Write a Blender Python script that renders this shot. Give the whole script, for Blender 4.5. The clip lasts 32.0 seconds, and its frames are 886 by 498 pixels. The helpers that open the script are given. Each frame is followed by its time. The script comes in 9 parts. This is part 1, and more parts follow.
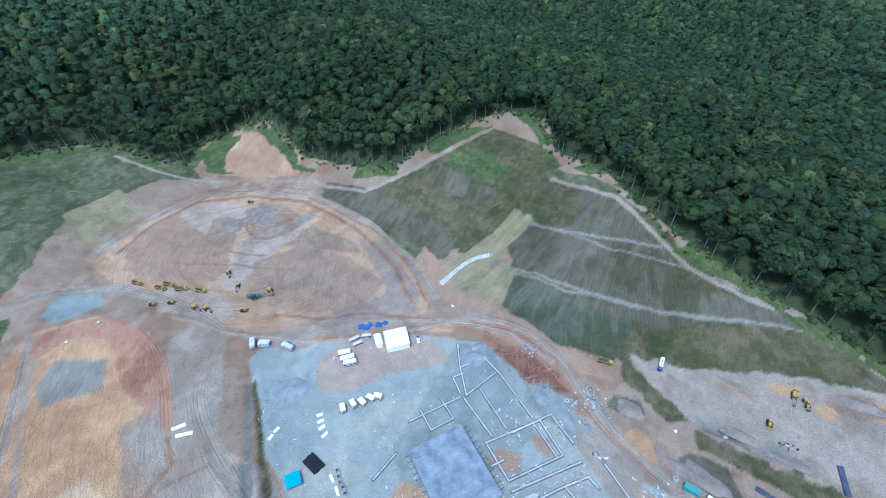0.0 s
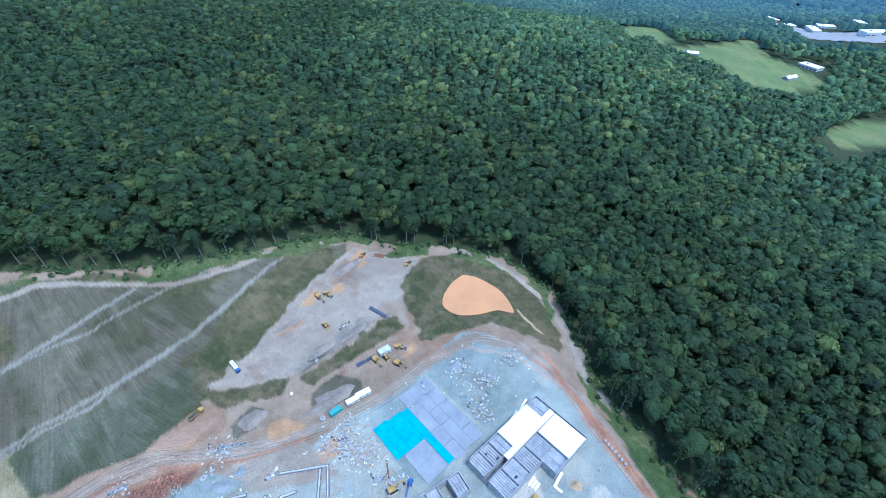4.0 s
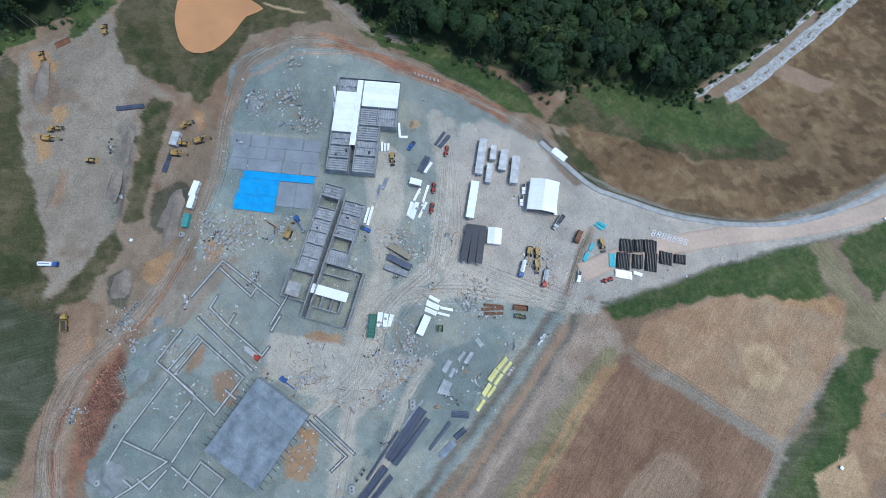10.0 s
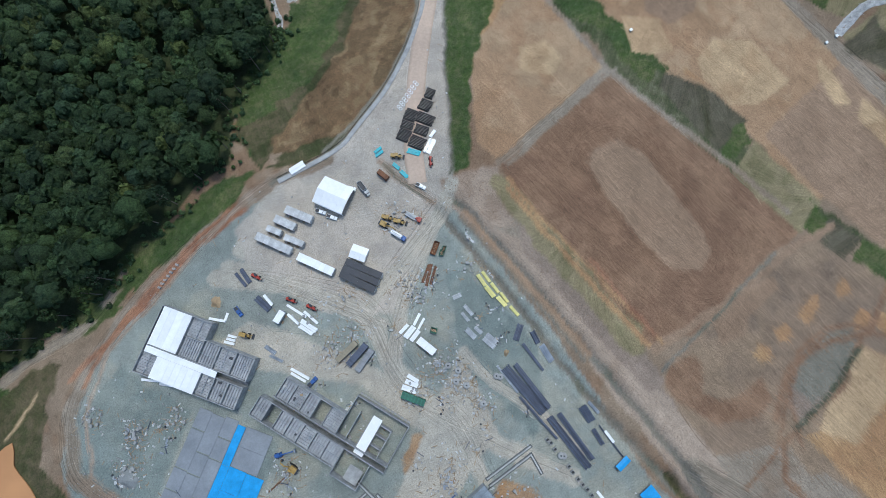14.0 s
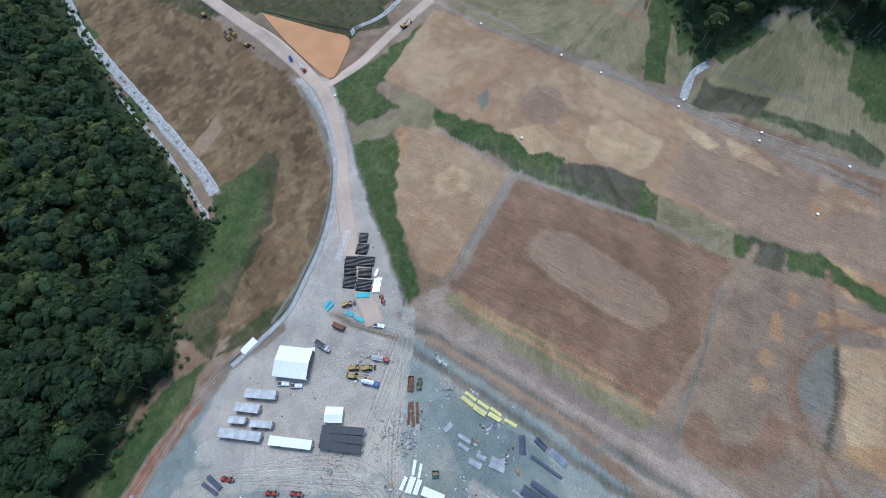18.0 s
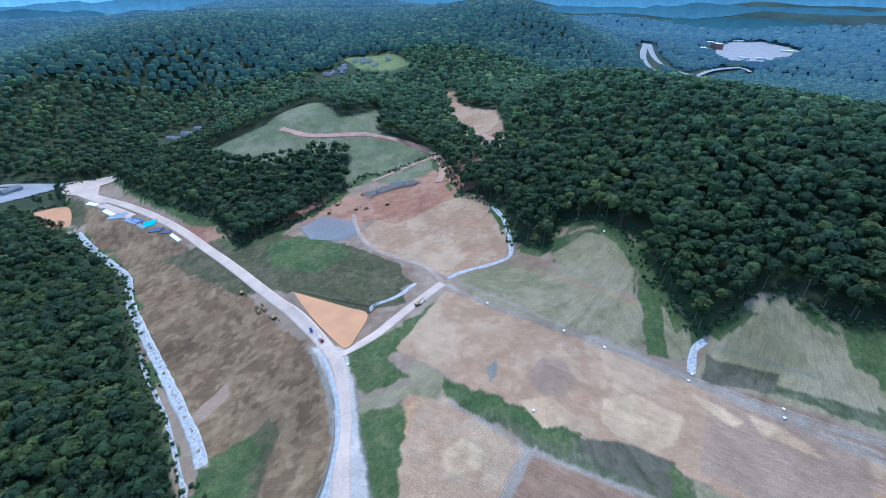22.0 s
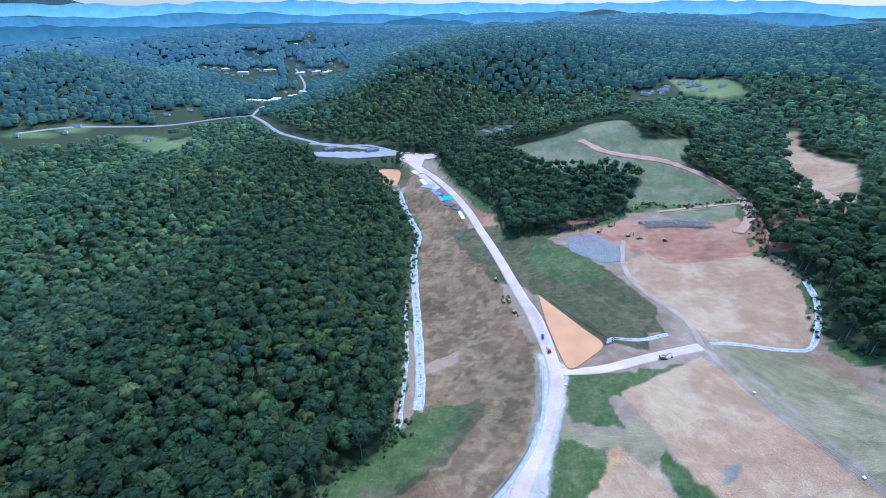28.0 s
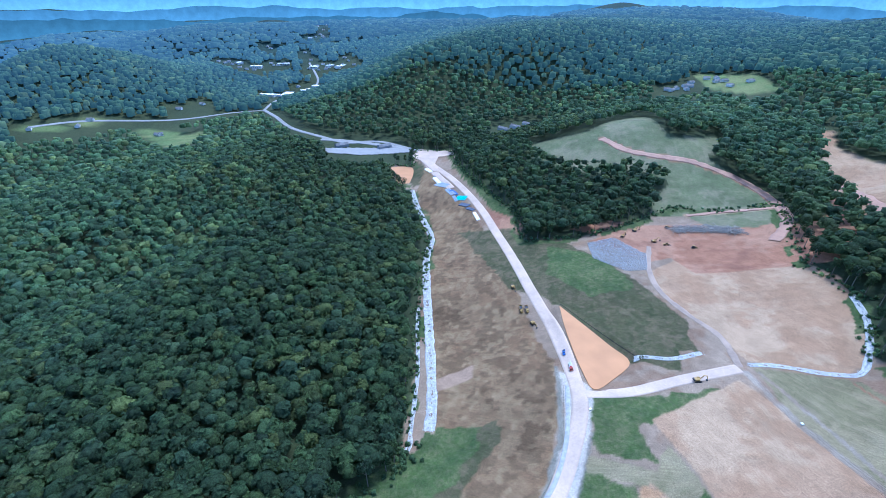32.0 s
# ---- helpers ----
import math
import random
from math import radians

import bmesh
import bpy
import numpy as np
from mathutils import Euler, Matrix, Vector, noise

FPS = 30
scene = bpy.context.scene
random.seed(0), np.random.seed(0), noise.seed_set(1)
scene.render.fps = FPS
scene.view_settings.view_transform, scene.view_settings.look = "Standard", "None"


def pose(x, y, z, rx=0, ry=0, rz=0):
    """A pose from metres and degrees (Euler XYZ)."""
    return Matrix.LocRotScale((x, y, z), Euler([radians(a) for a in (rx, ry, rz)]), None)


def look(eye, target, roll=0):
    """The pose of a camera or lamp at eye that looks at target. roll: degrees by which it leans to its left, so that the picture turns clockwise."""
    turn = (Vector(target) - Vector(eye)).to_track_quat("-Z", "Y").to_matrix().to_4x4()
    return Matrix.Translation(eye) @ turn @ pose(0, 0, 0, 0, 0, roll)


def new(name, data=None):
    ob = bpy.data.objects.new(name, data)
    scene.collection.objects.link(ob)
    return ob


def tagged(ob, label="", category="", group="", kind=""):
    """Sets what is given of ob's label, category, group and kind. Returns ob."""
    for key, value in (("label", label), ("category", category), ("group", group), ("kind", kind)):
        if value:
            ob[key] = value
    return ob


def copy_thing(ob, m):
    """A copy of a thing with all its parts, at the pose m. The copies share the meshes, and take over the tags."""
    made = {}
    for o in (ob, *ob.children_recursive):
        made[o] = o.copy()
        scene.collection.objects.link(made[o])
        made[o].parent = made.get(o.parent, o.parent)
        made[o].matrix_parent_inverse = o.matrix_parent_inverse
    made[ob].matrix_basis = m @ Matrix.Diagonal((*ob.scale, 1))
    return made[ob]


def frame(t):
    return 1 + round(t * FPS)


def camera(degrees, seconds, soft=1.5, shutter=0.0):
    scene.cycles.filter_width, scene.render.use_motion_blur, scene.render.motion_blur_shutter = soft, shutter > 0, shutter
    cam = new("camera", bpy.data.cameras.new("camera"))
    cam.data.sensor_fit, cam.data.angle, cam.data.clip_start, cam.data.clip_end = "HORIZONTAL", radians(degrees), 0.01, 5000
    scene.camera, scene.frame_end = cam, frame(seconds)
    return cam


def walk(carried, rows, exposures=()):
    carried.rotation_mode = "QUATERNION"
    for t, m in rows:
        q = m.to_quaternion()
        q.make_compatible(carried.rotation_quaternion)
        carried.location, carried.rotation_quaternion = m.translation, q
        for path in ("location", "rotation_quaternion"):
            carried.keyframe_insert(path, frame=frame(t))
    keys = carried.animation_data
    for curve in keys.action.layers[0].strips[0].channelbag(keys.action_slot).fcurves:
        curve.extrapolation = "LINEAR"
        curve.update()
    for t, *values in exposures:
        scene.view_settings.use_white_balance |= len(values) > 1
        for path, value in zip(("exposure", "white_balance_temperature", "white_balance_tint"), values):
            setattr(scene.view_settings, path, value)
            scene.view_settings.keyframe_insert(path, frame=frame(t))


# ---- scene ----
cam = camera(88.9, 32.0, soft=0.85)

# seconds; x, y, z in metres; heading, tilt and lean in degrees
PATH = [
    (0, 0.00, 0.00, 225.00, -0.00, -40.12, -1.12),
    (0.5, 0.00, 0.00, 225.00, 5.44, -40.27, -0.64),
    (1, 0.00, 0.00, 225.00, 17.59, -40.08, -0.47),
    (1.5, 0.00, 0.00, 225.00, 29.53, -39.87, -0.78),
    (2, 0.00, 0.00, 225.00, 38.74, -39.79, -0.77),
    (2.5, 0.00, 0.00, 225.00, 47.81, -39.83, -0.54),
    (3, 0.00, 0.00, 225.00, 58.41, -39.83, -0.27),
    (3.5, 0.00, 0.00, 225.00, 67.36, -39.89, -0.12),
    (4, 0.00, 0.00, 225.00, 76.26, -39.79, 0.05),
    (4.5, 0.00, 0.00, 225.00, 86.24, -39.69, 0.25),
    (6.5, 0.00, 0.00, 225.00, 118.81, -51.08, 0.71),
    (7, 0.00, 0.00, 225.00, 118.82, -55.07, 0.63),
    (7.5, 0.00, 0.00, 225.00, 118.69, -58.96, 0.42),
    (8, 0.00, 0.00, 225.00, 118.65, -62.92, 0.28),
    (8.5, 0.00, 0.00, 225.00, 118.61, -66.92, 0.20),
    (9, 0.00, 0.00, 225.00, 118.60, -70.90, 0.06),
    (9.5, 0.00, 0.00, 225.00, 118.50, -74.89, -0.11),
    (10, 0.00, 0.00, 225.00, 118.31, -78.94, -0.20),
    (10.5, 0.00, 0.00, 225.00, 118.18, -79.98, -0.34),
    (11, 0.00, 0.00, 225.00, 118.16, -80.04, -0.46),
    (11.5, 0.00, 0.00, 225.00, 120.02, -80.07, -0.44),
    (12, 0.00, 0.00, 225.00, 131.52, -80.01, -0.10),
    (12.5, 0.00, 0.00, 225.00, 150.16, -79.97, 0.14),
    (13, 0.00, 0.00, 225.00, 168.19, -79.95, 0.45),
    (13.5, 0.00, 0.00, 225.00, 183.21, -79.92, 0.35),
    (14, 0.00, 0.00, 225.00, 193.80, -79.86, -0.05),
    (14.5, 0.00, 0.00, 225.00, 202.28, -79.95, 0.56),
    (16.5, 0.00, 0.00, 225.00, 212.27, -76.24, -0.01),
    (17, 0.00, 0.00, 225.00, 211.90, -72.20, -0.27),
    (17.5, 0.00, 0.00, 225.00, 211.55, -68.11, -0.43),
    (18, 0.00, 0.00, 225.00, 211.34, -63.96, -0.51),
    (18.5, 0.00, 0.00, 225.00, 211.22, -59.81, -0.57),
    (19, 0.00, 0.00, 225.00, 211.07, -55.61, -0.51),
    (19.5, 0.00, 0.00, 225.00, 210.85, -51.53, -0.48),
    (20, 0.00, 0.00, 225.00, 210.59, -47.34, -0.43),
    (20.5, 0.00, 0.00, 225.00, 210.41, -43.25, -0.38),
    (21, 0.00, 0.00, 225.00, 210.25, -39.05, -0.44),
    (21.5, 0.00, 0.00, 225.00, 210.19, -34.84, -0.45),
    (22, 0.00, 0.00, 225.00, 210.09, -30.67, -0.46),
    (22.5, 0.00, 0.00, 225.00, 209.94, -29.31, -0.44),
    (23, 0.00, 0.00, 225.00, 209.85, -29.09, -0.44),
    (23.5, 0.00, 0.00, 225.00, 209.32, -28.97, -0.41),
    (24, 0.00, 0.00, 225.00, 207.23, -28.84, -0.47),
    (24.5, 0.00, 0.00, 225.00, 201.47, -28.71, -0.33),
    (25, 0.00, 0.00, 225.00, 194.29, -28.62, -0.14),
    (25.5, 0.00, 0.00, 225.00, 187.57, -28.62, -0.06),
    (26, 0.00, 0.00, 225.00, 182.77, -28.61, 0.08),
    (26.5, 0.00, 0.00, 225.00, 178.93, -28.66, 0.11),
    (28.5, -0.08, -2.02, 224.24, 172.87, -29.03, -0.01),
    (29, 0.16, -4.50, 223.53, 172.54, -29.13, -0.04),
    (29.5, 1.31, -6.77, 223.39, 172.31, -29.25, -0.06),
    (30, 1.60, -10.06, 222.68, 172.10, -29.30, -0.07),
    (30.5, 2.79, -13.43, 222.17, 172.02, -29.38, -0.07),
    (31, 3.61, -17.53, 221.25, 171.88, -29.41, -0.07),
    (31.5, 4.46, -21.56, 221.29, 171.82, -29.48, -0.08),
    (32, 5.18, -26.06, 220.86, 171.70, -29.54, -0.05),
]
walk(cam, [(t, pose(x, y, z, 90 + tilt, 0, -head) @ pose(0, 0, 0, 0, 0, lean)) for t, x, y, z, head, tilt, lean in PATH],
     exposures=[(0, 1.07, 4970, 5), (4.5, 1.3, 4850, 6), (7, 1.2, 5400, 6), (9, 0.75, 5500, 4), (11, 0.3, 5800, 3), (14.5, 0.36, 6050, 4), (17, 0.4, 5850, 5),
                (19, 0.58, 5250, 6), (22, 1.0, 4850, 7), (25, 1.18, 4760, 9), (32, 1.26, 4720, 10)])

# ---- sky and sun: bright haze, soft shadows ----
SUN_ELEV, SUN_AZ = radians(66), radians(205)
world = bpy.data.worlds.new("sky")
scene.world = world
world.use_nodes = True
wn = world.node_tree
wn.nodes.clear()
sky = wn.nodes.new("ShaderNodeTexSky")
sky.sky_type, sky.sun_disc = "NISHITA", False
sky.sun_elevation, sky.sun_rotation = SUN_ELEV, SUN_AZ
sky.air_density, sky.dust_density, sky.ozone_density = 1.0, 1.4, 2.0
back = wn.nodes.new("ShaderNodeBackground")
back.inputs["Strength"].default_value = 0.13
wout = wn.nodes.new("ShaderNodeOutputWorld")
wn.links.new(sky.outputs["Color"], back.inputs["Color"])
wn.links.new(back.outputs["Background"], wout.inputs["Surface"])
sun = new("sun", bpy.data.lights.new("sun", "SUN"))
sun.data.energy, sun.data.angle, sun.data.color = 1.4, radians(14), (1.0, 0.96, 0.9)
sun.matrix_world = look((math.sin(SUN_AZ) * math.cos(SUN_ELEV) * 900, math.cos(SUN_AZ) * math.cos(SUN_ELEV) * 900, math.sin(SUN_ELEV) * 900), (0, 0, 0))

# ---- materials ----
def shader(name, rough=0.8, metal=0.0):
    m = bpy.data.materials.new(name)
    m.use_nodes = True
    nt = m.node_tree
    b = nt.nodes["Principled BSDF"]
    b.inputs["Roughness"].default_value, b.inputs["Metallic"].default_value = rough, metal
    return m, nt, b


def add_noise(nt, scale, detail=4.0, rough=0.6, coords=None):
    n = nt.nodes.new("ShaderNodeTexNoise")
    n.inputs["Scale"].default_value, n.inputs["Detail"].default_value, n.inputs["Roughness"].default_value = scale, detail, rough
    if coords is not None:
        nt.links.new(coords, n.inputs["Vector"])
    return n.outputs["Fac"]


def add_range(nt, fac, a, b, lo=0.3, hi=0.7):
    r = nt.nodes.new("ShaderNodeMapRange")
    for k, v in (("From Min", lo), ("From Max", hi), ("To Min", a), ("To Max", b)):
        r.inputs[k].default_value = v
    nt.links.new(fac, r.inputs["Value"])
    return r.outputs["Result"]


def add_scale(nt, colour, fac):
    v = nt.nodes.new("ShaderNodeVectorMath")
    v.operation = "SCALE"
    nt.links.new(colour, v.inputs[0])
    nt.links.new(fac, v.inputs["Scale"])
    return v.outputs["Vector"]


def add_bump(nt, b, fac, strength, distance):
    u = nt.nodes.new("ShaderNodeBump")
    u.inputs["Strength"].default_value, u.inputs["Distance"].default_value = strength, distance
    nt.links.new(fac, u.inputs["Height"])
    nt.links.new(u.outputs["Normal"], b.inputs["Normal"])


def paint(name, rgb, rough=0.6, metal=0.0, wear=0.25, scale=0.8, grain=9.0, bump=0.0, each=0.0):
    """A surface of one base colour with stains at scale and grain, and a spread from object to object."""
    m, nt, b = shader(name, rough, metal)
    co = nt.nodes.new("ShaderNodeTexCoord").outputs["Object"]
    base = nt.nodes.new("ShaderNodeRGB")
    base.outputs[0].default_value = (*rgb, 1)
    big = add_noise(nt, scale, 3, 0.6, co)
    fine = add_noise(nt, grain, 3, 0.7, co)
    c = add_scale(nt, base.outputs[0], add_range(nt, big, 1 - wear, 1 + wear * 0.5))
    c = add_scale(nt, c, add_range(nt, fine, 1 - wear * 0.5, 1 + wear * 0.4))
    if each:
        r = nt.nodes.new("ShaderNodeObjectInfo").outputs["Random"]
        c = add_scale(nt, c, add_range(nt, r, 1 - each, 1 + each, 0, 1))
    nt.links.new(c, b.inputs["Base Color"])
    nt.links.new(add_range(nt, big, max(0.05, rough - 0.12), min(1, rough + 0.12)), b.inputs["Roughness"])
    if bump:
        add_bump(nt, b, fine, bump, 0.05)
    return m


def attribute(nt, name):
    a = nt.nodes.new("ShaderNodeAttribute")
    a.attribute_name = name
    return a


def ground_material():
    m, nt, b = shader("earth", 0.95)
    co = nt.nodes.new("ShaderNodeTexCoord").outputs["Object"]
    soil = attribute(nt, "soil").outputs["Color"]
    veg = attribute(nt, "veg").outputs["Fac"]
    fine = add_noise(nt, 1.5, 5, 0.8, co)
    mid = add_noise(nt, 0.1, 9, 0.68, co)
    big = add_noise(nt, 0.02, 3, 0.6, co)
    c = add_scale(nt, soil, add_range(nt, fine, 0.72, 1.26, 0.36, 0.64))
    c = add_scale(nt, c, add_range(nt, mid, 0.93, 1.06, 0.43, 0.57))
    c = add_scale(nt, c, add_range(nt, big, 0.88, 1.1))
    c = add_scale(nt, c, add_range(nt, add_noise(nt, 0.055, 9, 0.66, co), 1.0, 0.95, 0.53, 0.565))
    c = add_scale(nt, c, add_range(nt, add_noise(nt, 0.21, 8, 0.7, co), 1.0, 1.05, 0.55, 0.585))
    # drag marks and rain streaks, along the lie of the land
    flow = attribute(nt, "flow").outputs["Vector"]
    cross = nt.nodes.new("ShaderNodeVectorRotate")
    cross.rotation_type = "Z_AXIS"
    cross.inputs["Angle"].default_value = radians(90)
    nt.links.new(flow, cross.inputs["Vector"])
    joined = nt.nodes.new("ShaderNodeCombineXYZ")
    for axis_name, way, k in (("X", flow, 0.055), ("Y", cross.outputs["Vector"], 0.85)):
        dot, mul = nt.nodes.new("ShaderNodeVectorMath"), nt.nodes.new("ShaderNodeMath")
        dot.operation, mul.operation = "DOT_PRODUCT", "MULTIPLY"
        nt.links.new(co, dot.inputs[0])
        nt.links.new(way, dot.inputs[1])
        nt.links.new(dot.outputs["Value"], mul.inputs[0])
        mul.inputs[1].default_value = k
        nt.links.new(mul.outputs[0], joined.inputs[axis_name])
    drag = nt.nodes.new("ShaderNodeMix")
    nt.links.new(attribute(nt, "streak").outputs["Fac"], drag.inputs["Factor"])
    drag.inputs["A"].default_value = 1.0
    nt.links.new(add_range(nt, add_noise(nt, 1.0, 6, 0.75, joined.outputs["Vector"]), 0.62, 1.28), drag.inputs["B"])
    c = add_scale(nt, c, drag.outputs["Result"])
    # wheel ruts and dried runnels: thin dark lines, and scattered stones
    rut = nt.nodes.new("ShaderNodeMath")
    rut.operation = "SUBTRACT"
    rut.inputs[1].default_value = 0.5
    nt.links.new(add_noise(nt, 0.16, 3, 0.55, co), rut.inputs[0])
    size = nt.nodes.new("ShaderNodeMath")
    size.operation = "ABSOLUTE"
    nt.links.new(rut.outputs[0], size.inputs[0])
    c = add_scale(nt, c, add_range(nt, size.outputs[0], 0.9, 1.0, 0.004, 0.02))
    c = add_scale(nt, c, add_range(nt, add_noise(nt, 2.3, 2, 0.5, co), 0.7, 1.0, 0.30, 0.40))
    c = add_scale(nt, c, add_range(nt, add_noise(nt, 1.7, 2, 0.5, co), 1.0, 1.14, 0.63, 0.70))
    # patchy turf: a yellower and a darker green where plants grow
    mix = nt.nodes.new("ShaderNodeMix")
    mix.data_type, mix.blend_type = "RGBA", "MULTIPLY"
    mix.inputs["B"].default_value = (0.62, 0.8, 0.55, 1)
    gate = nt.nodes.new("ShaderNodeMath")
    gate.operation = "MULTIPLY"
    nt.links.new(veg, gate.inputs[0])
    nt.links.new(add_range(nt, add_noise(nt, 0.35, 5, 0.7, co), 0, 1, 0.4, 0.62), gate.inputs[1])
    nt.links.new(gate.outputs[0], mix.inputs["Factor"])
    nt.links.new(c, mix.inputs["A"])
    nt.links.new(mix.outputs["Result"], b.inputs["Base Color"])
    b.inputs["Specular IOR Level"].default_value = 0.2
    add_bump(nt, b, fine, 0.4, 0.25)
    return m


def leaf_material():
    m, nt, b = shader("leaves", 0.7)
    co = nt.nodes.new("ShaderNodeTexCoord").outputs["Object"]
    tint = attribute(nt, "tint").outputs["Color"]
    isle = nt.nodes.new("ShaderNodeNewGeometry").outputs["Random Per Island"]
    c = add_scale(nt, tint, add_range(nt, isle, 0.7, 1.3, 0, 1))
    spray = add_noise(nt, 1.1, 5, 0.75, co)
    # the noise also darkens the colour for shaded gaps between leaves
    c = add_scale(nt, c, add_range(nt, spray, 0.45, 1.5, 0.36, 0.64))
    add_bump(nt, b, spray, 1.0, 1.2)
    nt.links.new(c, b.inputs["Base Color"])
    b.inputs["Specular IOR Level"].default_value = 0.2
    thin, both = nt.nodes.new("ShaderNodeBsdfTranslucent"), nt.nodes.new("ShaderNodeMixShader")
    nt.links.new(c, thin.inputs["Color"])
    both.inputs["Fac"].default_value = 0.4
    nt.links.new(b.outputs[0], both.inputs[1])
    nt.links.new(thin.outputs[0], both.inputs[2])
    nt.links.new(both.outputs[0], nt.nodes["Material Output"].inputs["Surface"])
    return m


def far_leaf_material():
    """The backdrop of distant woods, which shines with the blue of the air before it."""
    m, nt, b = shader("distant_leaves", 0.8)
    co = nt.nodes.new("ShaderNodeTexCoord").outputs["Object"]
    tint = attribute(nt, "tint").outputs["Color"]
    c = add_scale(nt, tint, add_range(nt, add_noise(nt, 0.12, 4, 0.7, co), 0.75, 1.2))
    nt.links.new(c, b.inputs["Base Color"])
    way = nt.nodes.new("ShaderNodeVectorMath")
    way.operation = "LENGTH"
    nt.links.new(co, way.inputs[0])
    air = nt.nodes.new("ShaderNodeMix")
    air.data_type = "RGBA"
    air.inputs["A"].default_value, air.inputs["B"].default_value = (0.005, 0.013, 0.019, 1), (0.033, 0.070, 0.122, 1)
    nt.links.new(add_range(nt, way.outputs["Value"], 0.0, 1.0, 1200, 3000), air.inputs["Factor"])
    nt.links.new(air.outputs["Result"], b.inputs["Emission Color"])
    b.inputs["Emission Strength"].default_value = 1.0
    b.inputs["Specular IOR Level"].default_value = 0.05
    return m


EARTH = ground_material()
LEAVES = leaf_material()
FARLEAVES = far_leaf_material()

# ---- the lie of the land ----
# spot heights: x, y, z
PAD_HEIGHTS = [(0, 180, 0), (107, 161, 0), (-74, 93, 0), (145, -13, 0), (126, -43, 0), (39, -78, 0), (-24, -126, 0), (-46, -65, 0), (0, 0, 0), (60, 60, 0), (-50, 40, 0), (150, 60, 0), (-110, 40, 0), (-40, 130, 0), (60, 120, 0), (60, -20, 0), (-178, 356, 0), (-207, 267, 0), (-74, 245, 0), (-264, 167, 0), (-273, 263, 0), (-186, 111, 0), (-6, 221, 0), (-305, 7, 1), (-177, -91, 2), (-94, -90, 0), (-170, 43, 0)]
SLOPE_HEIGHTS = [(224, 28, -3), (249, 129, 2), (201, -42, -9), (266, 33, -4), (44, 232, 9), (162, 212, 24), (131, 275, 40), (60, 271, 22), (74, 390, 56), (9, 350, 40), (-66, 329, 14), (3, 278, 8), (-108, 345, 8), (-314, 394, 18), (-405, 367, 32), (-309, 263, 12), (-227, 365, 5), (-200, 446, 24), (-318, 229, 4), (205, 172, 14), (109, 196, 12), (150, 159, 3), (253, 76, 1)]
SOUTH_HEIGHTS = [(109, -103, -4), (47, -214, -27), (41, -217, -28), (60, -329, -33), (87, -512, -39), (148, -668, -45), (-55, -245, -6), (-11, -401, -18), (46, -610, -33), (139, -800, -45), (-56, -239, -3), (-39, -159, -2), (-62, -265, -9), (-48, -348, -15), (-165, -281, -1), (-252, -416, 9), (-236, -285, 4), (-244, -341, 9), (-207, -475, 0), (-105, -448, -9), (-76, -398, -9), (-272, -119, 4), (-253, -169, 12), (-297, -244, 28), (-316, -206, 31), (-328, -110, 28), (-402, -57, 30), (-209, -264, 2)]
FOREST_HEIGHTS = [(321, -347, -28), (265, -490, -32), (435, -579, -22), (624, -463, -40), (905, -719, -60), (796, -949, -58), (1505, -1386, -75), (732, -1507, -80), (104, -227, -27), (112, -251, -22), (209, -121, -20), (320, 53, -6), (570, -341, -45), (1185, -474, -70), (1508, -798, -75), (736, -462, -62), (267, -77, -25), (341, -353, -42), (579, 552, 26), (705, 284, 17), (720, -6, 17), (-152, 447, 60), (-368, 478, 70), (111, 792, 7), (334, 522, 27), (286, 283, 30), (163, -875, -46)]
HILLS_HEIGHTS = [(-19, -1061, -42), (-204, -764, 42), (-63, -698, 8), (-202, -570, 0), (-420, -594, 24), (-429, -1067, 37), (-473, -488, 94), (-589, -251, 99), (-464, -124, 88), (-2399, -1274, -80), (-1609, -1085, -70), (-472, -1424, 64), (-645, -1128, 84), (-1114, -1284, 131), (-20, -1350, 71), (206, -1284, 79), (98, -1447, 96), (-350, -1664, 109), (-811, -1718, 107), (376, -1244, 16), (1627, -4023, -80), (1534, -2099, 33), (1371, -1316, 60), (1458, -1597, -80), (-5, -1250, -5)]
BACK_HEIGHTS = [(-760, -520, 10), (-860, -330, 20), (-700, -760, 20), (-900, -100, 40), (-1250, -760, -50), (-1100, -1000, -20), (-640, -640, 40), (940, 380, 12), (722, 830, 30), (600, 1000, 42), (0, 1300, 60), (900, 60, 4), (1450, 600, -70), (1150, 1300, -60), (1300, 120, -62), (880, 1350, -30)]
FAR_HEIGHTS = [(4600 * math.sin(radians(30 * i)), 4600 * math.cos(radians(30 * i)), 40) for i in range(12)]

# ---- lines and outlines of roads, water and stone ----
BASIN_WATER = [(240.6, 43.9), (240.8, 35.5), (236.6, 24.2), (228.7, 12.3), (212.3, 2.4), (212.3, 13.0), (205.2, 25.4), (201.4, 38.5), (205.2, 48.7), (214.1, 52.6), (229.6, 50.0)]
POND_WATER = [(-48, -348), (-69, -320), (-82, -302), (-93, -286), (-78, -267), (-64, -256), (-58, -272), (-51, -312)]
POND_FAR = [(212, -772), (169, -773), (159, -702), (176, -696)]
PUDDLE_A = [(18, 70), (19, 64), (10, 58), (2, 60), (4, 69), (10, 70)]
ROAD_LINE = [(-5, -76), (-8, -98), (-18, -133), (-30, -166), (-42, -198), (-51, -233), (-51, -271), (-41, -326), (-20, -393), (6, -488), (36, -586), (81, -686), (139, -795)]
ROAD_END = [(86, -664), (124, -741), (149, -800), (173, -845)]
BRANCH_LINE = [(-56, -245), (-83, -248), (-124, -265), (-161, -279)]
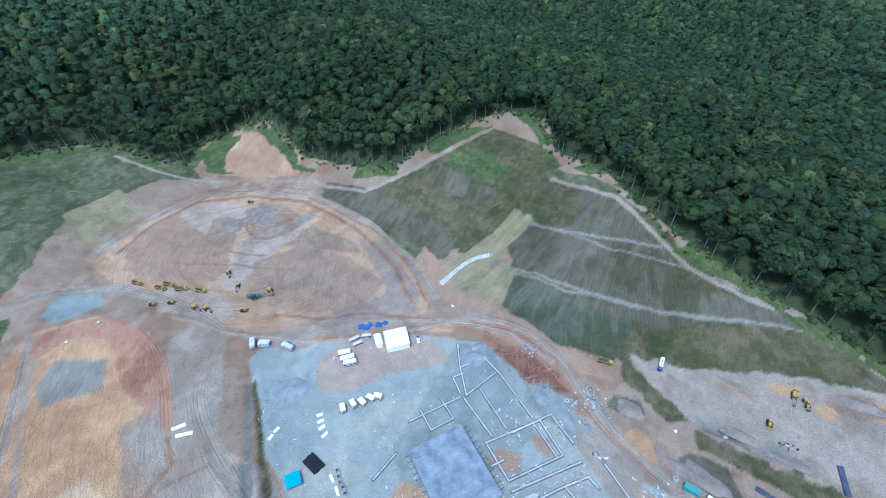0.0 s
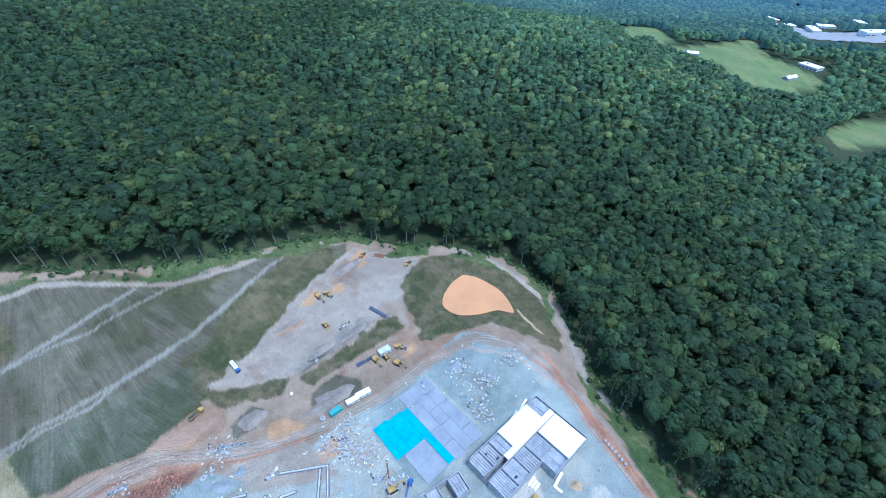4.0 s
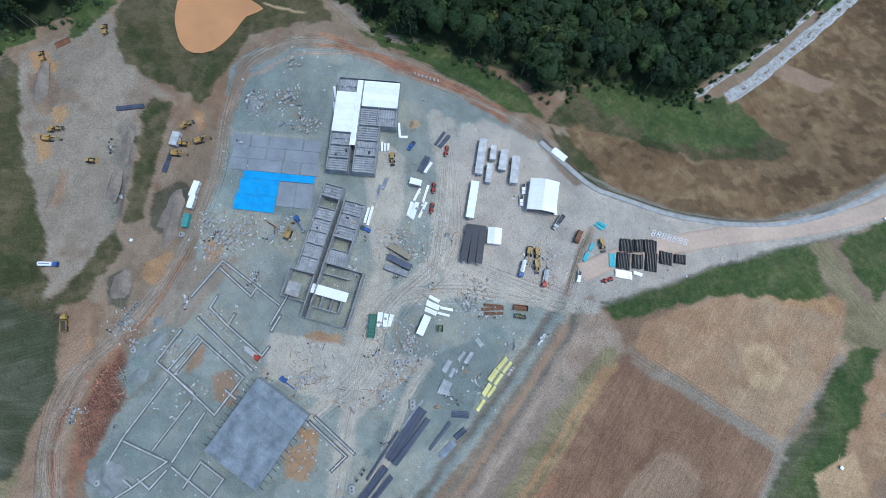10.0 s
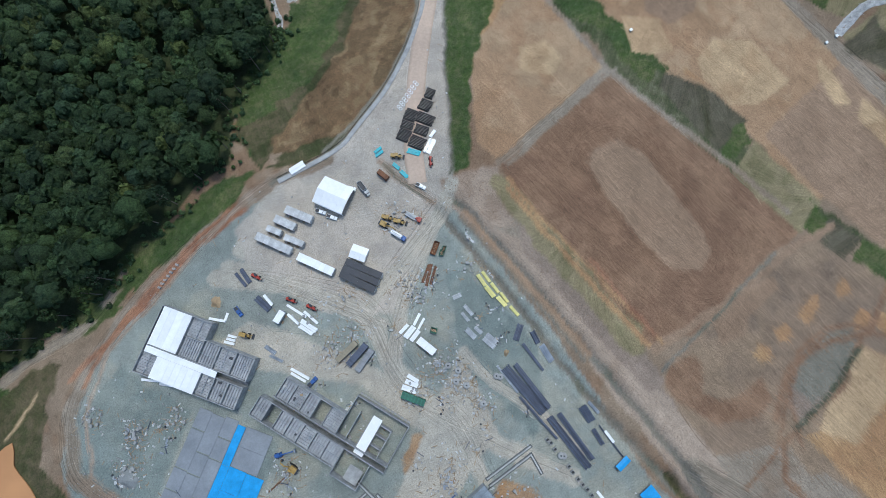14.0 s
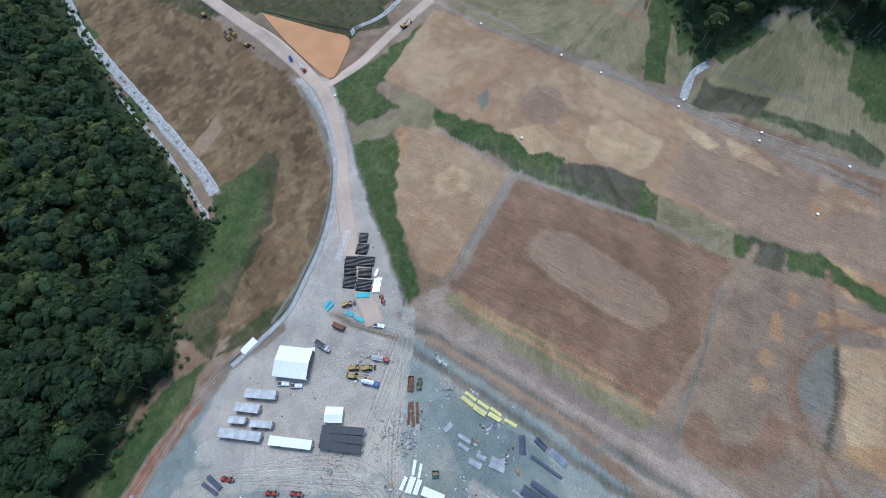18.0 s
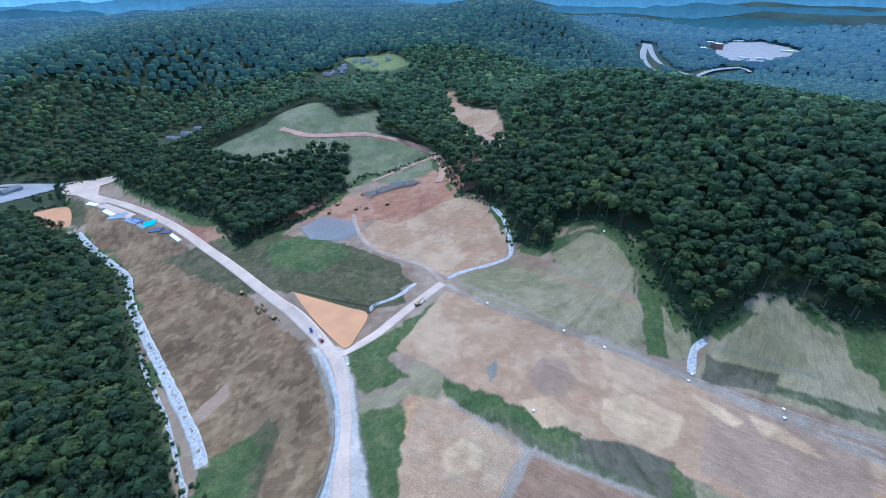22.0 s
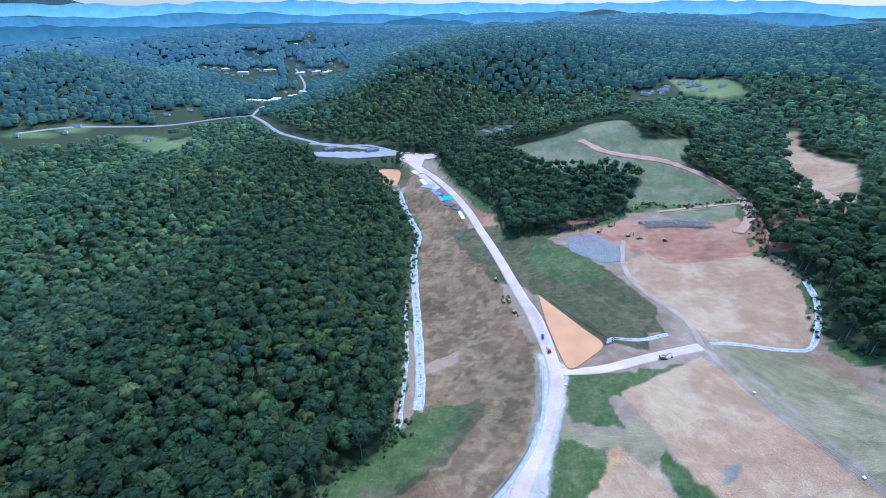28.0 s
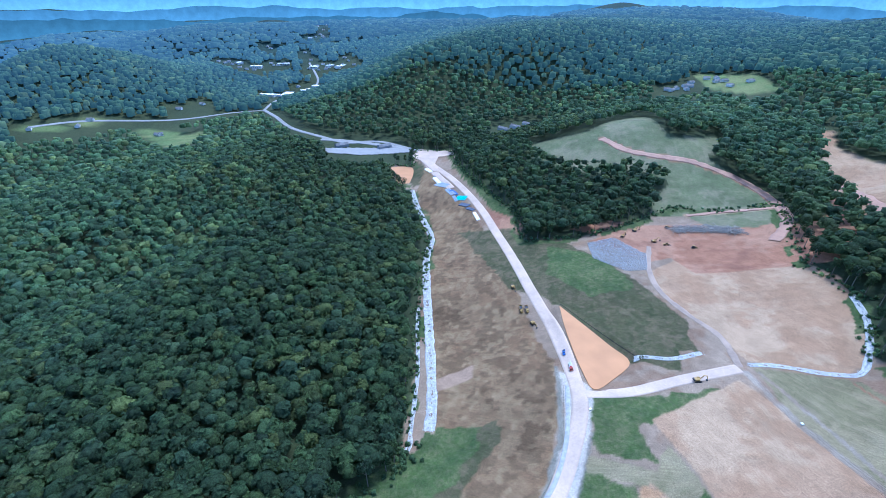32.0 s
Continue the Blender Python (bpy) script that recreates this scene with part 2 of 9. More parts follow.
MOUND_TRACK = [(-162, -281), (-162, -314), (-148, -342), (-135, -375), (-135, -413), (-146, -458)]
CHANNEL = [(147, -665), (120, -585), (90, -507), (85, -448), (74, -387), (62, -330), (52, -281), (45, -244), (43, -221)]
CHANNEL_B = [(76, -356), (72, -328), (62, -281), (58, -250), (55, -220), (53, -206), (56, -197)]
POND_RIPRAP = [(-96, -288), (-120, -286), (-142, -294)]
MOUND_RIPRAP = [(-268, -357), (-260, -322), (-238, -283), (-220, -279), (-189, -285), (-169, -284)]
CHECK_DAM = [(-279, -115), (-268, -115), (-250, -104)]
SLOPE_RIPRAP = [(34, 248), (26, 248), (17, 245), (8, 238), (-2, 228)]
ROCK_PILE = [(-86, -465), (-115, -478), (-139, -441), (-133, -410), (-113, -406), (-87, -430)]
SHOULDER_LINE = [(-46, -256), (-40, -205), (-26, -167), (-5, -137), (20, -114), (33, -104), (65, -94)]
VALLEY_ROAD = [(105, -850), (173, -871), (231, -884), (336, -895), (384, -896)]
VALLEY_ROAD_B = [(160, -861), (259, -904), (323, -885), (378, -906), (482, -974), (582, -1094), (660, -1185)]
VALLEY_ROAD_C = [(660, -1185), (725, -1155), (815, -1046), (964, -944), (1037, -873)]
TOWN_ROAD = [(660, -1185), (734, -1434), (692, -1561), (710, -1687), (825, -1894)]
MOTORWAY = [(-1990, -1519), (-1635, -1249), (-1470, -1082), (-1478, -1005), (-1494, -938)]
MOTORWAY_B = [(-2018, -1525), (-1765, -1302), (-1666, -1179), (-1681, -1085), (-1732, -1035)]
FLYOVER = [(-1534, -981), (-1849, -1093), (-2049, -1095), (-2024, -1032)]
FENCE_E = [(116, -81), (88, -97), (65, -104), (41, -106), (22, -109), (5, -122), (-9, -134), (-21, -156), (-30, -179)]
FENCE_POND = [(-49, -354), (-71, -325), (-97, -290)]
YARD_LOT_W = [(-2532, -1455), (-2612, -1329), (-2582, -1114), (-2280, -1098), (-2138, -1210), (-2183, -1315)]
YARD_LOT_E = [(1802, -612), (1397, -607), (1300, -765), (1229, -673), (1296, -554)]
DEPOT_LOT = [(360, -842), (197, -884), (187, -860), (280, -820), (344, -816)]
LOG_LINE = [(-181, -494), (-198, -495), (-216, -492), (-230, -486), (-238, -482)]
TRENCH_A = [(-12, -58), (-35, -11), (-58, 44), (-87, 97)]
TRENCH_B = [(-20, -64), (-27, -55), (-51, -7), (-75, 46), (-102, 104)]
TRENCH_C = [(-113, 149), (-105, 125), (-94, 90)]
TRENCH_D = [(-111, 151), (-97, 118), (-86, 90)]
TRENCH_E = [(135, 120), (146, 114), (158, 104)]
TRENCH_F = [(160, 104), (169, 100), (175, 96)]
TRENCH_G = [(175, 102), (154, 111), (136, 123)]
JUNCTION = [(184, -832), (174, -878), (107, -861), (104, -835), (132, -829), (131, -790), (115, -738), (130, -748), (158, -807)]
RED_CHURN = [(69, 140), (55, 142), (46, 149), (44, 158), (32, 170), (39, 173), (53, 164), (64, 155)]
MEADOW_LINE = [(-135, -733), (-161, -691), (-199, -673), (-247, -661), (-286, -627), (-301, -582), (-296, -524), (-283, -487), (-259, -456)]
MEADOW_SIDE = [(-203, -530), (-237, -534), (-269, -534), (-292, -532)]
CLEAR_LINE = [(-414, -666), (-388, -588), (-360, -506), (-347, -456)]
TRENCHES = [TRENCH_A, TRENCH_B, TRENCH_C, TRENCH_D, TRENCH_E, TRENCH_F, TRENCH_G]

# ---- where the loose things stand: x, y, turn in degrees (and length, width) ----
OFFICE_TRAILER_AT = [(72.2, -61.7, 142, 19.7, 4.9), (62.1, -60.7, 144, 10.3, 2.9), (64.9, -70.9, 142, 11.4, 3.8), (57.3, -73.4, 144, 14.8, 4.0), (70.9, -68.2, 144, 7.9, 2.9), (-119.2, 177.9, -73, 7.5, 2.9), (-111.8, 177.5, -1, 6.8, 3.6), (-96.6, 174.8, -27, 7.8, 3.0), (158.3, 75.4, -40, 7.5, 4.8)]
WHITE_TRAILER_AT = [(53.8, -46.3, 142, 19.8, 4.8), (-60.8, 169.1, -167, 7.2, 3.0), (-58.5, 165.4, -163, 8.5, 3.0), (-56.5, 162.1, -167, 7.7, 2.7), (9.6, 5.6, 128, 10.0, 3.5), (76.0, -25.1, -133, 6.2, 3.0), (121.8, 81.0, -41, 7.1, 2.8), (127.4, 76.9, -44, 8.4, 3.1)]
DARK_TRAILER_AT = [(35.4, -32.7, 141, 19.4, 3.5), (33.3, -35.6, 143, 19.5, 3.5), (31.1, -38.4, 144, 19.5, 3.5)]
WHITE_TRAILER_AT += [(-56.1, 132.5, -70, 4.6, 2.6), (-50.9, 135.1, -57, 4.6, 2.6), (-46.1, 136.0, -44, 4.6, 2.6), (-41.7, 138.3, -31, 4.6, 2.6), (-37.7, 139.3, -18, 4.6, 2.6)]
WHITE_SHED_AT = [(31.8, -46.7, 146, 7.9, 6.4), (-41.1, 177.9, -72, 8.8, 3.7)]
STORAGE_TENT_AT = [(38.0, -78.6, 142, 16.1, 14.2), (-29.8, 178.1, 15, 13.7, 13.2)]
CONTAINER_TAN_AT = [(47.7, -1.0, -150, 12.4, 2.8)]
CONTAINER_BLUE_AT = [(43.0, 1.6, -145, 12.6, 3.4)]
CONTAINER_GREY_AT = [(40.1, 5.0, -139, 11.9, 3.1)]
CONTAINER_GREEN_AT = [(21.5, 27.9, 146, 11.5, 3.6)]
CONTAINER_TEAL_AT = [(114.3, 87.7, -37, 7.0, 3.1)]
CONTAINER_RUST_AT = [(11.3, -84.1, 126, 6.3, 2.0)]
FLAT_TRAILER_AT = [(-53.9, 177.2, -148, 5.8, 3.3), (-56.6, 180.8, -148, 6.4, 2.4), (-49.2, 183.1, -175, 5.3, 2.3)]
BLUE_BUNDLE_AT = [(-38.5, 193.7, 157, 2.9, 2.7), (-42.4, 192.1, 176, 3.9, 3.6), (-48.0, 192.5, -168, 2.4, 2.9), (-49.7, 190.0, -175, 3.9, 3.4), (-53.8, 190.8, -168, 4.1, 3.4), (79.4, -647.6, 120, 21.2, 6.0)]
CYAN_BUNDLE_AT = [(10.7, -96.4, -157, 4.7, 1.6), (11.2, -98.4, -154, 4.6, 1.6), (3.7, -87.6, 126, 4.3, 2.0), (0.6, -82.3, 122, 4.9, 2.1), (-7.0, -93.0, 150, 6.9, 2.9), (65.9, -625.0, 165, 16.0, 13.9)]
CYAN_CANOPY_AT = [(-74.0, 95.0, 114, 6.9, 7.1), (-66.2, 78.9, 29, 7.0, 3.2)]
WHITE_BUNDLE_AT = [(-19.1, -100.5, -138, 4.4, 1.7), (54.1, -99.1, -158, 8.4, 4.2), (142.0, -10.4, 161, 8.2, 1.2), (134.3, -6.4, 159, 7.6, 1.4), (102.6, -18.8, 153, 5.2, 1.3), (101.5, -20.1, 151, 4.4, 1.2), (100.6, -21.5, 151, 4.1, 1.2), (106.3, -31.1, 157, 8.4, 1.3), (102.0, -31.6, -119, 4.1, 1.3), (80.7, -34.9, 119, 6.7, 1.5), (70.3, -22.7, 126, 7.1, 1.3), (68.1, -26.3, 135, 11.6, 1.3), (65.2, -16.1, 135, 7.8, 2.0), (63.3, -17.5, 134, 9.2, 2.3), (61.5, -21.2, 126, 9.2, 1.3), (72.9, 5.2, 137, 7.9, 1.2), (71.7, 3.8, 138, 10.2, 1.3)]
WHITE_BUNDLE_AT += [(22.5, 23.3, 147, 6.8, 2.5), (20.7, 21.0, 144, 6.4, 2.2), (19.5, 18.9, 136, 5.9, 1.9), (18.5, -5.0, -147, 5.8, 1.7), (16.1, -2.8, -142, 6.8, 2.7), (14.0, -0.5, -142, 6.0, 2.2), (11.3, -8.0, -130, 6.3, 1.4), (9.7, -5.4, -132, 6.0, 1.2), (-64.0, 66.6, 113, 6.4, 1.4), (-52.5, 90.5, 115, 4.6, 1.4), (-55.8, 96.0, 124, 4.1, 1.4), (-141.9, 124.1, 26, 6.8, 2.0), (-137.5, 119.9, 14, 8.4, 1.8), (136.2, -754.9, 123, 23.9, 7.0), (39.1, -561.0, 107, 26.6, 4.4), (113.7, -702.3, 116, 30.4, 6.2)]
WHITE_BUNDLE_AT += [(-68.2, 129.4, 20, 3.4, 1.6), (-66.9, 125.8, 29, 3.4, 1.6), (-65.6, 122.3, 38, 3.4, 1.6), (-63.4, 118.2, 47, 3.4, 1.6), (-89.4, 121.8, 56, 3.4, 1.6), (-91.1, 117.3, 65, 3.4, 1.6)]
GREY_BUNDLE_AT = [(-15.9, -94.1, -128, 8.6, 4.0), (-46.0, 23.0, 107, 9.0, 3.6), (-60.8, 52.8, 118, 6.7, 1.9), (-14.4, -6.3, 117, 6.1, 1.9), (-12.1, -3.5, 116, 5.2, 1.6), (-12.7, 4.9, 122, 6.1, 2.7), (-16.7, 4.3, 124, 4.4, 1.9), (-21.2, 10.7, 126, 6.8, 4.8), (-10.6, -14.2, -170, 4.3, 2.2), (83.8, -10.8, 133, 6.3, 2.0), (81.7, -6.1, 141, 6.8, 1.4), (-24.4, 29.9, 114, 16.0, 1.2), (101.9, -682.7, 144, 24.0, 15.3), (85.7, -651.3, 119, 26.6, 8.0), (75.1, -625.7, 110, 21.4, 4.9)]
DARK_BUNDLE_AT = [(89.5, -49.3, 113, 8.3, 2.1), (92.0, -47.9, 118, 8.6, 1.5), (83.4, -33.7, 126, 9.1, 3.2), (-35.4, 10.0, 58, 8.1, 3.1), (-42.6, 14.4, 101, 6.3, 2.9), (-39.2, 23.0, 113, 15.5, 1.4), (-56.9, 54.3, 108, 7.9, 4.0), (-58.9, 65.6, 107, 8.0, 2.1), (147.4, 86.5, -42, 5.7, 2.4), (151.6, 82.7, -42, 4.3, 2.1), (187.6, 90.3, -111, 14.5, 2.5), (117.8, -714.2, 111, 20.9, 3.9), (59.1, -601.2, 147, 15.6, 8.6), (48.9, -585.5, 137, 14.4, 6.2)]
LONG_STEEL_AT = [(-31.0, 36.7, 117, 27.5, 4.7), (-35.1, 35.9, 114, 25.4, 2.6), (-44.9, 64.6, 114, 28.3, 3.5), (-48.6, 62.8, 112, 25.2, 2.6), (-33.9, 50.4, 118, 25.4, 1.2), (-64.3, 68.8, 113, 17.7, 0.7)]
YELLOW_BUNDLE_AT = [(-24.5, -19.0, 111, 6.9, 1.9), (-26.9, -20.2, 111, 6.4, 1.6), (-27.2, -12.4, 115, 6.5, 2.4), (-29.8, -13.7, 114, 6.1, 1.7), (-31.4, -6.5, 118, 6.2, 2.1), (-33.1, -7.9, 112, 6.0, 1.6), (-36.0, -0.6, 118, 6.1, 1.7)]
RUST_BEAMS_AT = [(1.7, -29.1, -123, 9.9, 1.4), (0.5, -27.9, -117, 11.7, 1.6), (-1.7, -27.4, -120, 9.6, 1.4), (91.6, 50.2, -153, 9.3, 0.7), (241.7, 109.1, -89, 8.2, 4.2)]
DUMPSTER_AT = [(-5.7, -40.4, -124, 6.9, 2.7), (-8.5, -37.2, -119, 1.4, 2.2), (-10.0, -38.8, -119, 1.4, 1.9), (4.5, -0.8, 151, 3.1, 3.0)]
BLACK_PIPES_AT = [(-4.3, -103.4, 143, 6.5, 7.2), (-7.3, -108.5, 144, 6.5, 4.4), (-10.3, -113.6, 144, 6.4, 7.0), (-10.0, -97.7, 143, 8.0, 7.1), (-13.8, -103.9, 146, 7.2, 5.8), (-17.3, -109.7, 144, 9.3, 6.3), (-19.1, -117.3, 143, 6.2, 6.7), (-23.0, -123.3, 144, 4.4, 6.2), (-66.1, 103.5, 139, 9.6, 6.7)]
PICKUP_AT = [(-6.3, -73.8, 139), (-16.5, 178.9, -79), (46.6, -72.7, 149), (41.6, -68.5, 149), (29.1, -81.2, 154), (-47.9, -292.8, 88), (-95.8, 177.1, -32), (66.6, 8.9, -147), (95.6, -32.7, 117)]
DUMP_TRUCK_AT = [(22.7, -79.7, 115), (-200.9, 229.5, -20), (-185.9, 228.4, 3), (-171.1, 226.4, -15), (-220.6, 235.5, -22), (94.0, 160.1, -16), (-16.7, -350.0, 96), (-21.6, -349.7, 98), (-196.7, 233.2, -13)]
TANK_TRUCK_AT = [(10.8, -51.0, 135), (126.0, 156.8, -119)]
RED_TRUCK_AT = [(37.0, 84.6, -156), (0.9, -58.4, 138), (-50.9, -276.0, 92)]
EXCAVATOR_AT = [(16.3, -58.3, 140), (-147.2, 231.3, -75), (-160.9, 209.6, -34), (-169.4, 211.3, -33), (-159.0, 246.2, -58), (-122.7, 226.4, -51), (188.6, 133.1, -119), (151.5, 78.6, -125), (151.9, 64.8, -105), (-124.6, -480.0, -126), (-139.8, -493.8, -147), (-153.5, -467.7, -162), (-26.4, -330.6, 119), (-128.9, -262.8, -170), (-9.4, -381.7, 112), (83.0, 44.7, -46)]
WHEEL_LOADER_AT = [(14.0, -61.4, 151), (8.6, -57.9, 152), (2.2, -92.6, 160), (94.0, -20.5, 153), (192.3, 128.7, -99), (237.5, 121.1, -7), (163.5, 67.4, -85), (-163.4, -460.6, 177), (237.4, 85.3, -18)]
TELEHANDLER_AT = [(69.6, -32.1, 145), (60.5, -26.2, 142), (84.3, -47.7, 139), (-14.5, -85.7, 79)]
BULLDOZER_AT = [(-187.2, 215.6, 0), (-199.3, 214.2, -8), (-134.8, 207.5, 3), (-172.2, 339.9, -5), (168.7, 119.4, -118), (-187.4, -453.8, -170), (-174.5, -500.8, -159), (154.4, 73.1, -122)]
BOOM_LIFT_AT = [(88.2, 37.5, 180), (19.1, 76.9, -154)]
CRUSHER_AT = [(-131.3, 219.8, 3)]
CONCRETE_BOX_AT = [(-35.4, 61.0, 113), (-36.6, 62.7, 113), (-37.7, 65.9, 113), (-41.9, 74.7, 113), (-42.8, 77.5, 113), (-44.4, 81.0, 113), (-45.8, 83.8, 113), (-47.3, 86.2, 113), (-48.5, 89.1, 113), (-49.9, 91.8, 113), (-51.5, 94.0, 113), (-52.7, 96.9, 113), (-54.0, 99.9, 113), (87.2, 126.0, -168), (86.2, 128.0, -168), (85.3, 129.9, -167), (84.4, 131.9, -167), (83.3, 133.9, -167), (82.3, 135.9, -167), (81.4, 137.8, -167), (53.7, 168.3, 172), (52.1, 169.6, 172), (50.4, 170.7, 172), (48.8, 171.9, 171), (37.4, 155.6, -152)]
MANHOLE_RING_AT = [(1.8, 17.1, -119), (-2.4, 20.5, -118), (-0.2, 25.2, -118), (-4.6, 28.1, -118), (-10.4, 38.1, -118), (-19.6, 27.3, 158), (-39.5, 69.2, 157), (-21.3, 28.1, -118), (-40.8, 69.7, -118), (66.2, 134.9, -118), (18.1, 171.1, -116), (109.2, 92.9, -41)]
MARKER_BOX_AT = [(-175.1, -231.8, 104), (-201.4, -173.5, 109), (-214.4, -147.4, 114), (-242.1, -100.6, 111), (-264.1, -53.2, 108), (-269.5, -56.8, 108), (-293.5, -10.9, 110), (-304.5, -236.0, 99), (-138.0, -131.7, 115), (-252.6, 0.8, 111), (-56.5, -229.6, 110), (-248.7, -102.9, 110), (5.8, 206.1, -38), (-238.5, 182.9, -23), (-227.5, 199.2, -25), (119.6, 117.5, -36)]
HEAP_STONE_AT = [(-88.4, 145.0, 7, 27.8, 20.4), (53.7, 137.4, -107, 11.8, 8.3), (64.9, 125.6, -72, 17.4, 6.8), (73.0, 120.1, -131, 6.4, 6.2), (21.4, 173.4, -81, 6.9, 9.6), (17.1, 166.1, 3, 19.7, 15.7), (158.5, 31.4, -104, 9.4, 10.4)]
HEAP_SAND_AT = [(106.0, -39.9, -118, 7.1, 6.5), (-27.2, 18.0, -119, 4.0, 2.6)]
HEAP_DARK_AT = [(123.0, 91.5, -37, 36.3, 13.9), (99.4, 130.9, -27, 17.8, 12.3), (152.4, 114.8, -37, 23.1, 7.5), (172.1, 97.8, -30, 24.1, 9.2), (219.0, 128.4, -23, 29.6, 10.8), (163.3, 141.3, -38, 21.3, 3.4), (-153.6, 323.6, -6, 38.0, 29.1), (-179.4, 307.0, -32, 29.1, 19.5)]
FOOTINGS_A = [[(77.3, 100.4), (86.4, 79.6), (52.6, 63.9)], [(83.6, 82.3), (63.2, 74.5), (65.7, 70.3)], [(71.2, 89.3), (67.7, 94.5), (55.3, 90.3), (58.9, 85.3)], [(55.3, 90.3), (34.2, 81.6), (36.3, 77.0)], [(65.9, 101.7), (55.3, 97.8), (30.3, 88.5)], [(64.3, 111.4), (56.0, 127.4), (45.9, 122.7), (54.5, 104.8)], [(57.8, 105.2), (49.7, 124.1), (20.0, 112.4), (29.3, 93.4), (57.8, 105.2)], [(46.0, 125.6), (31.6, 153.3), (23.6, 164.9), (8.7, 158.2), (11.5, 140.0)]]
FOOTINGS_B = [[(29.2, 154.2), (11.5, 140.0)], [(31.1, 120.2), (19.3, 143.9)], [(23.1, 116.3), (10.2, 137.7)], [(10.9, 154.5), (4.2, 151.5), (8.0, 141.5)], [(45.9, 122.7), (34.0, 117.5)], [(-4.3, 74.2), (-26.2, 65.7), (-28.6, 74.3)], [(-3.7, 71.0), (-26.8, 62.1)]]
FOOTINGS_C = [[(8.7, 158.2), (7.8, 175.3)], [(7.9, 138.7), (-19.7, 124.9)], [(-2.6, 137.4), (3.9, 126.1), (-8.0, 119.8), (-13.7, 130.8)], [(-25.7, 107.7), (-35.8, 95.2)], [(21.9, 100.6), (27.8, 103.3)], [(56.3, 56.0), (45.8, 71.7)], [(47.3, 65.8), (43.0, 72.4)]]
WHITE_BUILDING_AT = [(756, -1513), (696, -1548), (673, -1591), (780, -1832), (665, -1817), (716, -1835), (917, -1855), (1084, -1815), (995, -1782), (967, -2266), (1404, -609), (1489, -748), (1314, -696), (1293, -726), (1731, -624), (1518, -596), (1462, -659), (1046, -480), (-2299, -1143), (-2243, -1192), (-2458, -1495), (-2584, -1424), (-2523, -1156), (-2260, -1407), (767, -1485), (750, -1520), (689, -1553), (798, -1470)]
BARN_AT = [(1019, -253), (960, -417), (328, -862), (246, -876)]
HOUSE_AT = [(784, -938), (-394, -1167), (-447, -1168), (-458, -1120), (-498, -1125), (-354, -1158), (689, -1936), (1134, -1828), (948, -1832), (756, -1614), (927, -2321), (1182, -1832), (1137, -1806), (1100, -1792), (1049, -1756), (1014, -1741), (986, -1745), (978, -1784), (969, -1852), (931, -1837), (917, -1862), (894, -2022), (829, -1921), (777, -1848), (756, -1866), (723, -1852), (684, -1814), (666, -1841), (722, -1806), (749, -1798), (794, -1816), (656, -1886), (1063, -2051), (1089, -2073), (609, -1811), (854, -1112), (835, -1182), (1050, -2580), (979, -2475), (952, -2360), (1023, -2632), (951, -2299), (908, -2290), (2383, -3531), (2306, -3557), (2334, -3840), (2236, -3753), (2896, -3520), (960, -949), (958, -910), (1028, -861), (787, -935), (-347, -1169), (-367, -1167), (-386, -1175), (-403, -1191), (-382, -1148), (-456, -1192), (-461, -1161), (-439, -1205)]
APARTMENT_AT = [(15, -1020), (-11, -1045), (-38, -1068)]
BRICK_BLOCK_AT = [(-2359, -1394)]

# outline of the cleared site, and the soils and covers in it, from the lowest layer up
SITE_N = [(-403, 364), (-359, 392), (-319, 408), (-289, 399), (-247, 395), (-249, 425), (-201, 449), (-161, 419), (-128, 380), (-89, 363), (-43, 347), (-5, 365), (24, 377), (60, 392), (88, 383), (94, 335), (126, 303), (139, 274), (154, 246), (173, 223), (203, 194)]
SITE_E = [(210, 185), (244, 158), (259, 137), (257, 101), (264, 74), (269, 43), (272, 20), (263, -3), (250, -23), (203, -42), (163, -57), (144, -70), (126, -87), (109, -103), (89, -113), (88, -134), (83, -152), (64, -173), (53, -194), (47, -209)]
SITE_S = [(55, -191), (60, -224), (63, -275), (75, -345), (84, -415), (93, -503), (114, -560), (158, -668), (221, -761), (215, -784), (171, -782), (182, -873), (112, -868), (83, -758), (48, -671), (20, -619), (-12, -557), (-20, -475), (-74, -479), (-119, -500)]
SITE_W = [(-196, -554), (-238, -539), (-300, -543), (-276, -457), (-263, -411), (-272, -341), (-248, -295), (-263, -262), (-288, -276), (-312, -252), (-316, -217), (-297, -183), (-285, -145), (-280, -121), (-304, -116), (-328, -115), (-345, -100), (-351, -73), (-385, -44)]
SITE = SITE_N + SITE_E + SITE_S + SITE_W
